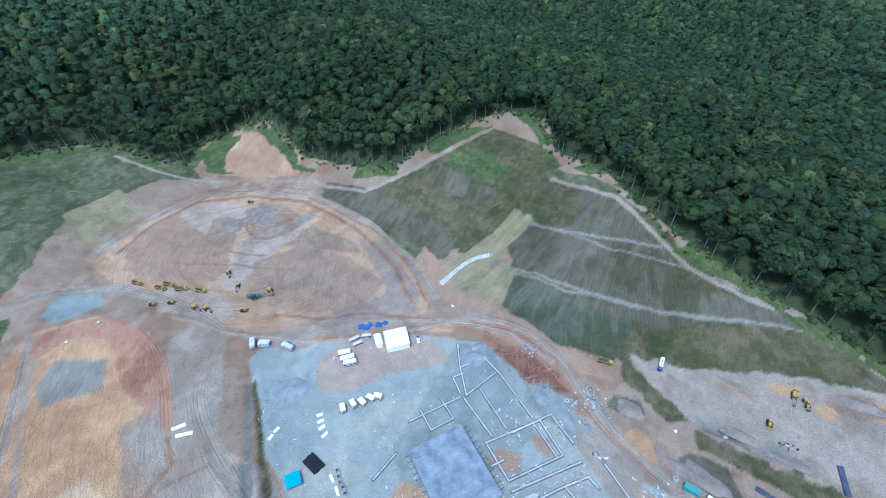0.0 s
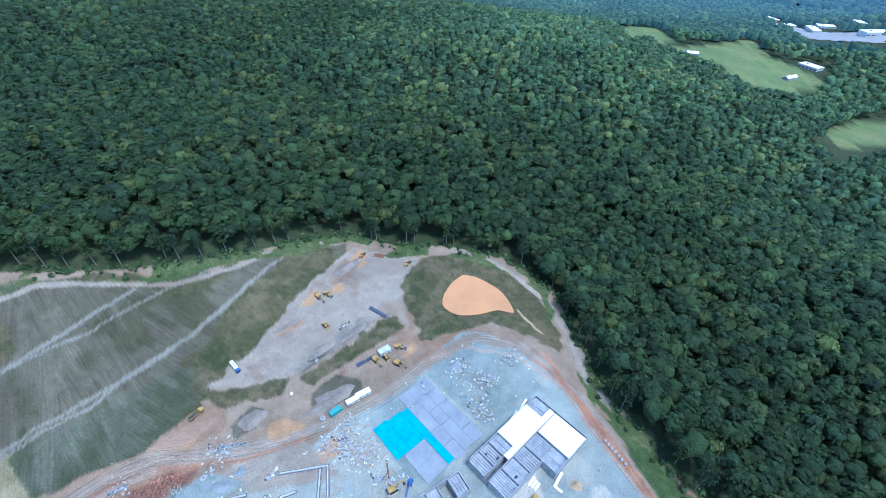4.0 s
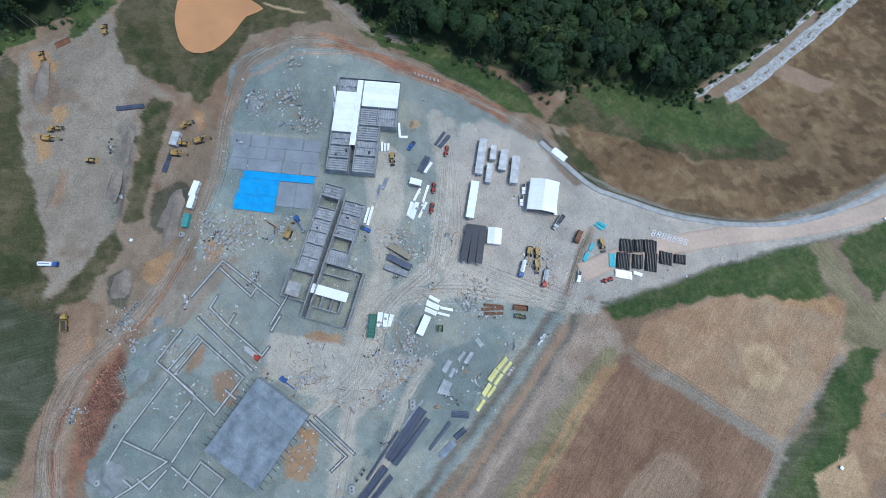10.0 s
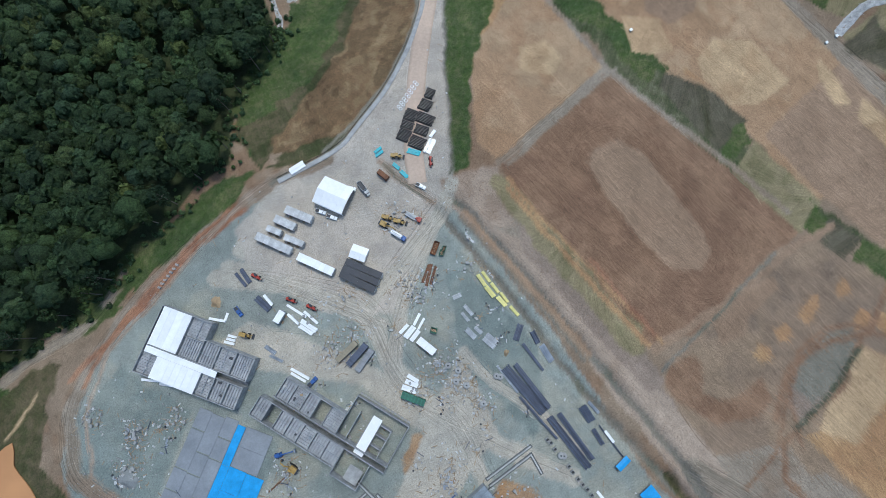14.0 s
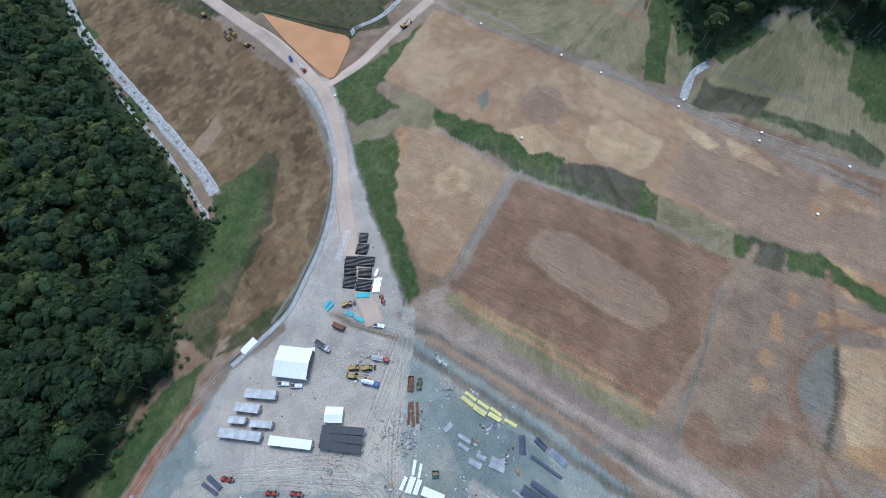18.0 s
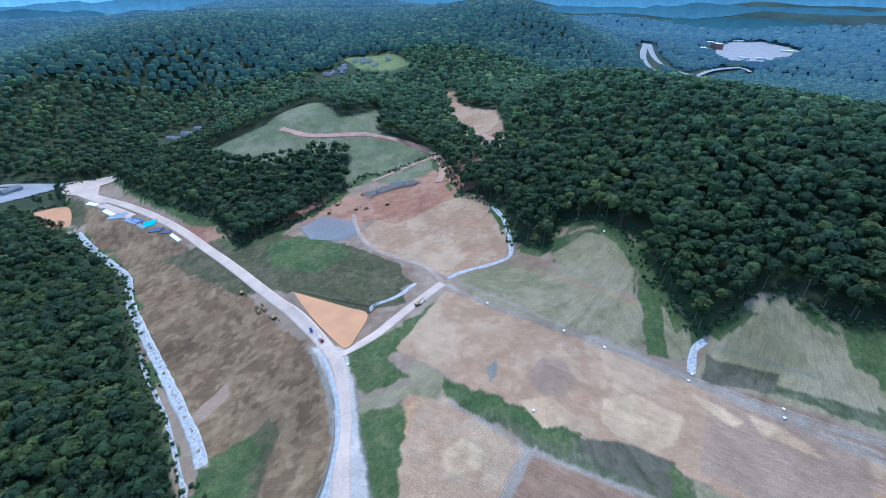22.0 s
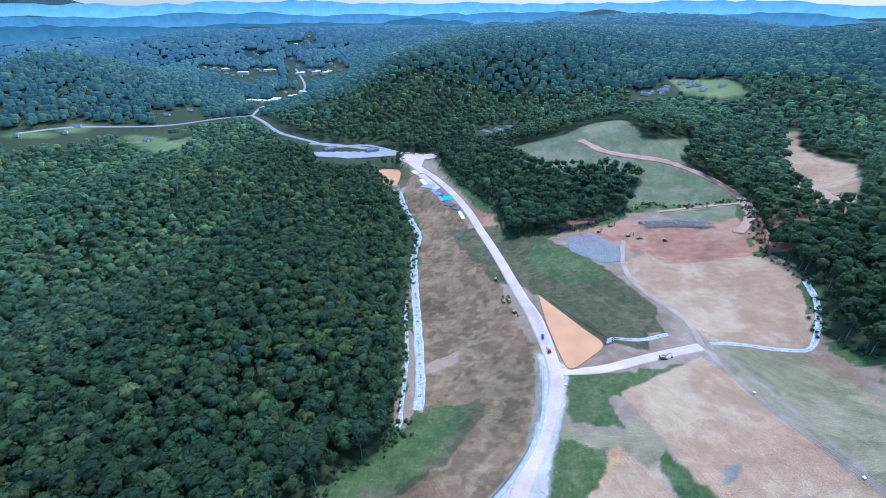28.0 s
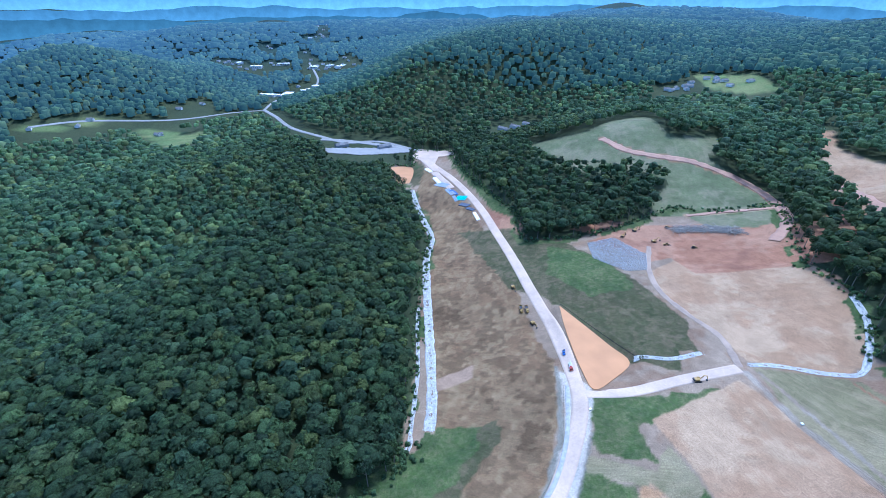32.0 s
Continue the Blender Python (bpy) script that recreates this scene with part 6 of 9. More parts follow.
def water_material():
    m, nt, b = shader("muddy_water", 0.55)
    co = nt.nodes.new("ShaderNodeTexCoord").outputs["Object"]
    base = nt.nodes.new("ShaderNodeRGB")
    base.outputs[0].default_value = (0.52, 0.265, 0.12, 1)
    nt.links.new(add_scale(nt, base.outputs[0], add_range(nt, add_noise(nt, 0.06, 3, 0.5, co), 0.9, 1.08)), b.inputs["Base Color"])
    b.inputs["Specular IOR Level"].default_value = 0.15
    add_bump(nt, b, add_noise(nt, 1.5, 2, 0.5, co), 0.05, 0.02)
    return m


MUDWATER = water_material()


def smooth_line(line, step):
    p = np.array(line, float)
    q = np.concatenate([[2 * p[0] - p[1]], p, [2 * p[-1] - p[-2]]])
    res = []
    for i in range(1, len(q) - 2):
        n = max(2, int(np.linalg.norm(q[i + 1] - q[i]) / step))
        for t in np.arange(n) / n:
            res.append(0.5 * (2 * q[i] + (q[i + 1] - q[i - 1]) * t + (2 * q[i - 1] - 5 * q[i] + 4 * q[i + 1] - q[i + 2]) * t * t
                              + (3 * q[i] - q[i - 1] - 3 * q[i + 1] + q[i + 2]) * t ** 3))
    res.append(p[-1])
    return np.array(res)


def strip(name, line, width, material, label, lift=0.12, crown=0.1, step=3.0, across=6, ragged=0.0, kind="structure", category="road"):
    """A band laid over the ground along a line, with sides that reach into it."""
    c = smooth_line(line, step)
    d = np.gradient(c, axis=0)
    d /= np.linalg.norm(d, axis=1)[:, None] + 1e-9
    n = np.stack([-d[:, 1], d[:, 0]], 1)
    t = np.linspace(-1, 1, across + 1)
    w = width / 2 * (1 + ragged * (lattice(c[:, 0], c[:, 1], 6, 77) - 0.5))
    x = c[:, None, 0] + n[:, None, 0] * t * w[:, None]
    y = c[:, None, 1] + n[:, None, 1] * t * w[:, None]
    z = drape(x, y) + lift + crown * (1 - t ** 2)
    edge_l, edge_r = np.stack([x[:, 0], y[:, 0], z[:, 0] - 1.2], -1), np.stack([x[:, -1], y[:, -1], z[:, -1] - 1.2], -1)
    v = np.concatenate([edge_l[:, None], np.stack([x, y, z], -1), edge_r[:, None]], 1)
    rows, cols = v.shape[:2]
    k = (np.arange(rows - 1)[:, None] * cols + np.arange(cols - 1)[None]).ravel()
    me = mesh_from(name, v.reshape(-1, 3), np.stack([k, k + cols, k + cols + 1, k + 1], 1)[:, ::-1], material)
    return tagged(new(name, me), label, category, kind=kind)


def sheet(name, ring, z, material, label, category="water", kind="structure", deep=0.4):
    """A flat plate with that outline at height z."""
    bm = bmesh.new()
    ring = smooth_line(list(ring) + [ring[0]], 4.0)[:-1]
    f = bm.faces.new([bm.verts.new((x, y, z)) for x, y in ring])
    if f.normal.z < 0 or f.calc_area() and sum(a[0] * b[1] - b[0] * a[1] for a, b in zip(ring, np.roll(ring, -1, 0))) < 0:
        f.normal_flip()
    r = bmesh.ops.extrude_face_region(bm, geom=[f])
    for g in r["geom"]:
        if isinstance(g, bmesh.types.BMVert):
            g.co.z -= deep
    bmesh.ops.recalc_face_normals(bm, faces=bm.faces[:])
    return tagged(part(name, bm, material), label, category, kind=kind)

# ---- roads, water and stone ----
DIRTROAD = paint("tan_dirt_track", (0.36, 0.27, 0.20), 0.95, wear=0.3, scale=0.06, grain=0.8, bump=0.3)
strip("road", ROAD_LINE, 10, GRAVELROAD, "pale crushed-stone haul road leading down from the site")
strip("road_branch", BRANCH_LINE, 9, GRAVELROAD, "pale gravel side road past the orange pond", lift=0.16)
strip("track", MOUND_TRACK, 5, DIRTROAD, "narrow dirt track round the earth mound", ragged=0.5)
strip("road_shoulder", SHOULDER_LINE, 2.6, CONCRETE, "light grey stone shoulder along the road bend", lift=0.3)
REDTRACK = paint("red_dirt_track", (0.42, 0.25, 0.17), 0.95, wear=0.3, scale=0.06, grain=0.8, bump=0.3)
for line, w in ((MEADOW_LINE, 11), (MEADOW_SIDE, 5), (CLEAR_LINE, 10)):
    strip("track", line, w, REDTRACK, "red dirt track worn across the cleared hilltop", lift=0.7, ragged=0.6)
strip("road_end", ROAD_END, 12, GRAVELROAD, "pale gravel road mouth at the valley junction", lift=0.3)
for line, w in ((VALLEY_ROAD, 12), (VALLEY_ROAD_B, 9), (VALLEY_ROAD_C, 8), (TOWN_ROAD, 8)):
    strip("road_valley", line, w, ASPHALT, "pale asphalt road through the valley", lift=0.6, step=12)
for line, w in ((MOTORWAY, 26), (MOTORWAY_B, 26), (FLYOVER, 16)):
    strip("road_highway", line, w, ASPHALT, "pale divided highway carriageway in the far valley", lift=1.2 if w > 20 else 7.5, step=25)
def patch_over(name, ring, step, material, label, lift):
    """A paved patch that follows the ground."""
    p = np.array(ring, float)
    px, py = np.arange(p[:, 0].min(), p[:, 0].max() + step, step), np.arange(p[:, 1].min(), p[:, 1].max() + step, step)
    qx, qy = np.meshgrid(px, py, indexing="ij")
    keep = inside((qx[:-1, :-1] + step / 2).copy(), (qy[:-1, :-1] + step / 2).copy(), ring)
    i, j = np.nonzero(keep)
    w = len(py)
    f = np.stack([i * w + j, (i + 1) * w + j, (i + 1) * w + j + 1, i * w + j + 1], 1)
    me = mesh_from(name, np.stack([qx, qy, drape(qx, qy) + lift], -1).reshape(-1, 3), f, material)
    ob = tagged(new(name, me), label, "ground", kind="structure")
    ob.modifiers.new("depth", "SOLIDIFY").thickness = 0.5
    return ob


for ring, step in ((YARD_LOT_W, 14), (YARD_LOT_E, 12), (DEPOT_LOT, 4), (JUNCTION, 3)):
    patch_over("paved_lot", ring, step, GRAVELROAD if ring is JUNCTION else ASPHALT, "pale paved commercial lot in the valley", 1.0)


for (ring, rim), name, label in zip(PONDS, ("water_basin", "water_pond", "water_far_pond"),
                                    ("still orange muddy water in the sediment basin", "triangular pond of orange muddy water", "orange muddy pond beside the road end")):
    sheet(name, ring, rim - 0.6, MUDWATER, label, deep=0.4)

ROCK_V = np.array([(1, 0, 0), (-1, 0, 0), (0, 1, 0), (0, -1, 0), (0, 0, 1), (0, 0, -1)], float)
ROCK_F = np.array([(0, 2, 4), (2, 1, 4), (1, 3, 4), (3, 0, 4), (2, 0, 5), (1, 2, 5), (3, 1, 5), (0, 3, 5)])


def rocks(name, label, x, y, size, material, pile=0.0):
    n = len(x)
    r = np.random.default_rng(n)
    s = size * (0.5 + r.random(n))
    a = r.random(n) * 6.283
    v = ROCK_V[None] * (0.7 + 0.6 * r.random((n, 6, 1))) * s[:, None, None] * np.array((1, 0.8, 0.6))
    vx = v[..., 0] * np.cos(a)[:, None] - v[..., 1] * np.sin(a)[:, None] + x[:, None]
    vy = v[..., 0] * np.sin(a)[:, None] + v[..., 1] * np.cos(a)[:, None] + y[:, None]
    vz = v[..., 2] + (drape(x, y) + s * 0.25 + pile)[:, None]
    f = (ROCK_F[None] + (np.arange(n) * 6)[:, None, None]).reshape(-1, 3)
    return tagged(new(name, mesh_from(name, np.stack([vx, vy, vz], -1).reshape(-1, 3), f, material)), label, "rocks", kind="stuff")


def along(line, width, count):
    c = smooth_line(line, 1.0)
    r = np.random.default_rng(count)
    i = r.integers(0, len(c), count)
    return c[i, 0] + (r.random(count) - 0.5) * width, c[i, 1] + (r.random(count) - 0.5) * width


def within(ring, count, seed=1):
    p = np.array(ring, float)
    r = np.random.default_rng(seed)
    x, y = r.uniform(p[:, 0].min(), p[:, 0].max(), count * 3), r.uniform(p[:, 1].min(), p[:, 1].max(), count * 3)
    k = inside(x, y, ring)
    return x[k][:count], y[k][:count]


for line, w, n in ((CHANNEL, 7.5, 5200), (CHANNEL_B, 3, 900), (POND_RIPRAP, 4, 500), (MOUND_RIPRAP, 4, 1100), (CHECK_DAM, 5, 350), (SLOPE_RIPRAP, 3.5, 420)):
    strip("riprap_bed", line, w, STONE, "pale stone lining of a drainage channel", lift=0.1, crown=-0.1, ragged=0.4, category="channel")
    rocks("riprap", "loose pale stones in the drainage channel", *along(line, w, n), 0.34, STONE)
STONEDIRT = paint("loose_grey_stone", (0.30, 0.30, 0.285), 0.9, wear=0.4, scale=0.4, grain=2.0)
CLOD = paint("dry_soil_clod", (0.27, 0.185, 0.12), 0.95, wear=0.4, scale=0.3, grain=2.0)
gx_, gy_ = within(PAD_RING, 9000, 31)
rocks("loose_stones", "loose grey stones scattered over the gravel pad", gx_, gy_, 0.2, STONEDIRT)
cx_, cy_ = [np.concatenate(a) for a in zip(*[within(ring, 420, 41 + k) for k, (kind, ring) in enumerate(COVERS) if kind in ("pale", "mud", "red", "pinkish", "clay") and len(ring) > 4])]
rocks("soil_clods", "clods of dry soil scattered over the worked ground", cx_, cy_, 0.24, CLOD)
rocks("rock_pile", "heap of broken pale grey rock", *within(ROCK_PILE, 3200), 0.62, STONE, 0.3)


def heap(x, y, a, b, h, turn, material, label, name="soil_heap"):
    """A loose mound with an uneven foot."""
    bm = bmesh.new()
    rings, seg = 7, 22
    top = bm.verts.new((0, 0, h))
    rows = []
    for i in range(1, rings + 1):
        q = i / rings
        row = []
        for k in range(seg):
            t = 6.2832 * k / seg
            w = 1 + 0.5 * noise.noise((math.cos(t) * 1.7 + x, math.sin(t) * 1.7 + y, q))
            px, py = a * q * w * math.cos(t), b * q * w * math.sin(t)
            row.append(bm.verts.new((px, py, h * (0.5 + 0.5 * math.cos(math.pi * q)) + 0.25 * h * noise.noise((px * 0.35 + x, py * 0.35 + y, 0)) * (1 - q) - (0.4 if i == rings else 0))))
        rows.append(row)
    for k in range(seg):
        bm.faces.new((top, rows[0][k], rows[0][(k + 1) % seg]))
        for u, v in zip(rows, rows[1:]):
            bm.faces.new((u[k], v[k], v[(k + 1) % seg], u[(k + 1) % seg]))
    for f in bm.faces:
        f.smooth = True
    ob = tagged(part(name, bm, material), label, "heap", "stockpiles")
    ob.matrix_basis = pose(x, y, float(drape(x, y)) - 0.1, 0, 0, turn)


GRAVELHEAP = paint("grey_crushed_stone", (0.25, 0.265, 0.26), 0.95, wear=0.3, scale=0.2, grain=2.0, bump=0.5)
SANDHEAP = paint("yellow_sand", (0.40, 0.29, 0.17), 0.95, wear=0.25, scale=0.3, grain=2.0, bump=0.4)
DARKHEAP = paint("dark_spoil", (0.235, 0.195, 0.155), 0.95, wear=0.35, scale=0.2, grain=1.5, bump=0.5)
for row in HEAP_STONE_AT:
    heap(row[0], row[1], row[3] / 2, max(row[4], 3) / 2, min(2.6, row[4] * 0.14 + 0.5), row[2], GRAVELHEAP, "stockpile of grey crushed stone on the pad", "stone_stockpile")
for row in HEAP_SAND_AT:
    heap(row[0], row[1], row[3] / 2, row[4] / 2, 1.8, row[2], SANDHEAP, "small cone of yellow sand", "sand_heap")
for row in HEAP_DARK_AT:
    heap(row[0], row[1], row[3] / 2, row[4] / 2, 1.8, row[2], DARKHEAP, "bank of dark excavated soil", "spoil_bank")


def fence(line, label, name="silt_fence"):
    ob = thing(name, label, "fence")
    c = smooth_line(line, 3.0)
    panel_mesh, post_mesh = None, None
    for i, ((ax, ay), (bx, by)) in enumerate(zip(c, c[1:])):
        za, zb = float(drape(ax, ay)), float(drape(bx, by))
        bm = tubes(((ax, ay, za - 0.3), (ax, ay, za + 0.7), 0.05, 5))
        part("post", bm, TIMBER, ob)
        bm = bmesh.new()
        n = Vector((by - ay, ax - bx, 0)).normalized() * 0.015
        q = [Vector((ax, ay, za - 0.1)), Vector((bx, by, zb - 0.1)), Vector((bx, by, zb + 0.45)), Vector((ax, ay, za + 0.45))]
        f = [bm.verts.new(v + n) for v in q]
        g = [bm.verts.new(v - n) for v in q]
        bm.faces.new(f)
        bm.faces.new(g[::-1])
        for k in range(4):
            bm.faces.new((f[k], g[k], g[(k + 1) % 4], f[(k + 1) % 4]))
        part("fabric", bm, FABRIC, ob, "sagging black fabric panel")
    return ob


edge = smooth_line(SHOULDER_LINE, 6.0)
side = np.gradient(edge, axis=0)
side = np.stack([-side[:, 1], side[:, 0]], 1) / (np.linalg.norm(side, axis=1)[:, None] + 1e-9) * 2.4
k = len(edge) // 2
side = side if np.hypot(*(edge[k] + side[k] - (40, -35))) > np.hypot(*(edge[k] - side[k] - (40, -35))) else -side
fence([tuple(p) for p in (edge + side)[::2]], "long black silt fence along the toe of the fill")
fence(FENCE_POND, "black silt fence beside the orange pond")


# ---- felled logs in a long pile ----
lx, ly = along(LOG_LINE, 13, 420)
r = np.random.default_rng(17)
bm = bmesh.new()
for px, py in zip(lx, ly):
    t, n = r.random() * 6.283, 3 + 4 * r.random()
    z0 = float(drape(px, py)) + 0.3 + 2.2 * r.random()
    tube(bm, (px - math.cos(t) * n, py - math.sin(t) * n, z0 - 0.3), (px + math.cos(t) * n, py + math.sin(t) * n, z0 + 0.5), 0.28, 5, 0.18)
tagged(part("log_pile", bm, OLDWOOD), "long pile of grey felled logs and stumps", "logs", kind="stuff")

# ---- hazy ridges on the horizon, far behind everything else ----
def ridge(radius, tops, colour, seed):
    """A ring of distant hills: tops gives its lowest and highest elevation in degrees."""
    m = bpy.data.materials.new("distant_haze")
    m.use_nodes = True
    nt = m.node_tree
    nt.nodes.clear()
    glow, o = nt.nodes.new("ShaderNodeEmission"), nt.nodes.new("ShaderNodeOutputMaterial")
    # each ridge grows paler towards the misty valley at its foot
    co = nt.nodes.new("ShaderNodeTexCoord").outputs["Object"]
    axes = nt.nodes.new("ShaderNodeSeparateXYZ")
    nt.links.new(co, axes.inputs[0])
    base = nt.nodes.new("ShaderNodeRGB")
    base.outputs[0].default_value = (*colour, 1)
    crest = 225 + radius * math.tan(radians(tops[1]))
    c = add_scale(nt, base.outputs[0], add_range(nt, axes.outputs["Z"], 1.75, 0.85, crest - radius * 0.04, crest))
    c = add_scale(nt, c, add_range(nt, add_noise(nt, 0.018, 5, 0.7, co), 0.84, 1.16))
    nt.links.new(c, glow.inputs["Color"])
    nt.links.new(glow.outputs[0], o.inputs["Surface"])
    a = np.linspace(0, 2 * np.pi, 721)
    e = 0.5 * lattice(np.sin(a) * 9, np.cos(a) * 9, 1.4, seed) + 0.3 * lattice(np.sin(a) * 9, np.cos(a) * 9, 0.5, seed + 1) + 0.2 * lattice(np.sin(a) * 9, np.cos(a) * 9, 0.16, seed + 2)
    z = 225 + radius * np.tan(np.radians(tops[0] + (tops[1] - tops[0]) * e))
    x, y = radius * np.sin(a), radius * np.cos(a)
    v = np.concatenate([np.stack([x, y, z * 0 - 260], 1), np.stack([x * 1.02, y * 1.02, z], 1)])
    k = np.arange(720)
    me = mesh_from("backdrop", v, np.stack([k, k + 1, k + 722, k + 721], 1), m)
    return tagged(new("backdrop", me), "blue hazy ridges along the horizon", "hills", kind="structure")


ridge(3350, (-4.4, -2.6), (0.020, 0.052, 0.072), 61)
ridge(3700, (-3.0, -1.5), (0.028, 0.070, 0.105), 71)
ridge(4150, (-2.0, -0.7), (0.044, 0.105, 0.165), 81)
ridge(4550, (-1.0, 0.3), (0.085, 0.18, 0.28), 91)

# ---- wheel ridges in the worked soil ----
def cell_of(x, y):
    return np.clip(np.searchsorted(AX, x) - 1, 0, len(AX) - 2), np.clip(np.searchsorted(AY, y) - 1, 0, len(AY) - 2)


class Ridges:
    """Low ridges pushed up by wheels and blades, gathered into one mesh."""

    def __init__(self, seed):
        self.v, self.f, self.c, self.n = [], [], [], 0
        self.r = np.random.default_rng(seed)

    def add(self, p, width, high, shade):
        d = np.gradient(p, axis=0)
        d /= np.linalg.norm(d, axis=1)[:, None] + 1e-9
        n = np.stack([-d[:, 1], d[:, 0]], 1) * width / 2 * (0.6 + 0.8 * self.r.random((len(p), 1)))
        i, j = cell_of(p[:, 0], p[:, 1])
        col = np.clip(soil[i, j] * shade, 0.02, 0.75)
        for k, h in ((-1, -0.06), (0, high), (1, -0.06)):
            q = p + n * k
            self.v.append(np.stack([q[:, 0], q[:, 1], drape(q[:, 0], q[:, 1]) + h], 1))
            self.c.append(np.concatenate([col, np.ones((len(p), 1))], 1))
        m = len(p)
        a = np.arange(m - 1) + self.n
        self.f += [np.stack([a, a + 1, a + m + 1, a + m], 1)[:, ::-1], np.stack([a + m, a + m + 1, a + 2 * m + 1, a + 2 * m], 1)[:, ::-1]]
        self.n += 3 * m

    def along(self, line, width, count):
        c = smooth_line(line, 1.8)
        d = np.gradient(c, axis=0)
        d /= np.linalg.norm(d, axis=1)[:, None] + 1e-9
        n = np.stack([-d[:, 1], d[:, 0]], 1)
        for _ in range(count):
            m = len(c)
            s = int(self.r.integers(0, max(1, m - 6)))
            e = min(m, s + int(self.r.integers(8, 60)))
            if e - s < 4:
                continue
            o = self.r.uniform(-0.5, 0.5) * width
            drift = o + self.r.normal() * 0.02 * np.arange(e - s) + 0.35 * np.sin(np.arange(e - s) * self.r.uniform(0.05, 0.25) + self.r.random() * 6)
            p = c[s:e] + n[s:e] * drift[:, None]
            shade = self.r.choice((0.66, 0.76, 0.86, 1.1, 1.18))
            for side in (-0.95, 0.95) if self.r.random() < 0.6 else (0,):
                self.add(p + n[s:e] * side, self.r.uniform(0.3, 0.65), 0.07, shade)

    def over(self, ring, heading, spread, count, length, high=0.07, shades=(0.62, 0.75, 0.85, 1.2), width=0.5):
        px, py = within(ring, count, count + len(ring))
        for x, y in zip(px, py):
            a = radians(heading + self.r.normal() * spread)
            m = max(4, int(self.r.uniform(*length) / 4))
            t = (np.arange(m) - m / 2) * 4.0
            bend = a + t * self.r.normal() * 0.006
            p = np.stack([x + t * np.cos(bend), y + t * np.sin(bend)], 1)
            p = p[inside(p[:, 0].copy(), p[:, 1].copy(), ring)]
            if len(p) > 2:
                self.add(p, width * self.r.uniform(0.6, 1.3), high, self.r.choice(shades))

    def done(self, name, label):
        v = np.concatenate(self.v)
        me = mesh_from(name, v, np.concatenate(self.f), EARTH, [("soil", "FLOAT_COLOR", np.concatenate(self.c))])
        return tagged(new(name, me), label, "ground", kind="stuff")


tracks = Ridges(3)
for kind, width, line in TRACKS:
    if kind in ("pale", "red", "orange", "brown", "tan") and width >= 4:
        run = sum(math.hypot(b[0] - a[0], b[1] - a[1]) for a, b in zip(line, line[1:]))
        tracks.along(line, width * 1.15, int(run * width / 26))
for line, w in ((ROAD_LINE, 9), (BRANCH_LINE, 8)):
    tracks.along(line, w, 40)
for kind, ring in COVERS:
    area = abs(sum(a[0] * b[1] - b[0] * a[1] for a, b in zip(ring, ring[1:] + ring[:1]))) / 2
    if kind in ("brown", "loam", "orange", "mud") and area > 900:
        north = sum(p[1] for p in ring) / len(ring) > 150
        tracks.over(ring, 94 if north else 119, 7, int(area / 42), (20, 80), shades=(0.8, 0.86, 0.92, 1.1, 1.16), width=0.45)
    elif kind in ("gravel", "pale", "tan") and area > 900:
        tracks.over(ring, 115, 25, int(min(area, 20000) / 140), (10, 40), shades=(0.8, 0.88, 1.12), width=0.4)
for q in range(5, 125, 4):
    t = np.linspace(0, 6.283, 150)
    for k in range(3):
        s = int(tracks.r.integers(0, 110))
        p = np.stack([-150 + (q + k) * np.cos(t[s:s + 40]), 270 + (q + k) * 0.8 * np.sin(t[s:s + 40])], 1)
        p = p[inside(p[:, 0].copy(), p[:, 1].copy(), RING_PAD)]
        if len(p) > 5:
            tracks.add(p, 0.6, 0.08, tracks.r.choice((0.65, 0.8, 1.2)))
# turns of the grader round the middle of the brown field
field = np.array(next(ring for kind, ring in COVERS if kind == "loam" and len(ring) == 10), float)
mid = field.mean(0)
for q in range(70):
    p = smooth_line([tuple(v) for v in mid + (np.roll(field, -int(tracks.r.integers(0, 10)), 0) - mid) * tracks.r.uniform(0.2, 1.45)][:int(tracks.r.integers(4, 10))], 4.0)
    tracks.add(p, 0.5, 0.06, tracks.r.choice((0.8, 0.88, 1.12)))
for kind, width, line in TRACKS:
    if kind in ("road", "pinkish"):
        tracks.along(line, width * 1.6, 18)
tracks.done("wheel_tracks", "wheel ridges and drag marks pressed into the bare soil")
churn = Ridges(4)
churn.over(RED_CHURN, 20, 22, 260, (5, 12), 0.3, (0.6, 0.8, 1.3, 1.7), 0.55)
churn.over(RED_CHURN, 75, 25, 160, (5, 12), 0.3, (0.6, 0.8, 1.3, 1.7), 0.55)
churn.done("churned_clay", "churned ridges of red clay beside the ring road")


# ---- the school building: open blockwork wings ----
COURSE = [0]


def wall_part(parent, m, u0, v0, u1, v1, z0, z1, thick=0.3, name="wall", mat=None):
    COURSE[0] += 1
    z1 += 0.007 * (COURSE[0] % 17)
    L = math.hypot(u1 - u0, v1 - v0)
    bm = bmesh.new()
    box(bm, (u0 + u1) / 2, (v0 + v1) / 2, z0, L + thick, thick, z1 - z0, math.degrees(math.atan2(v1 - v0, u1 - u0)))
    bm.transform(m)
    return part(name, bm, mat or MASONRY, parent)


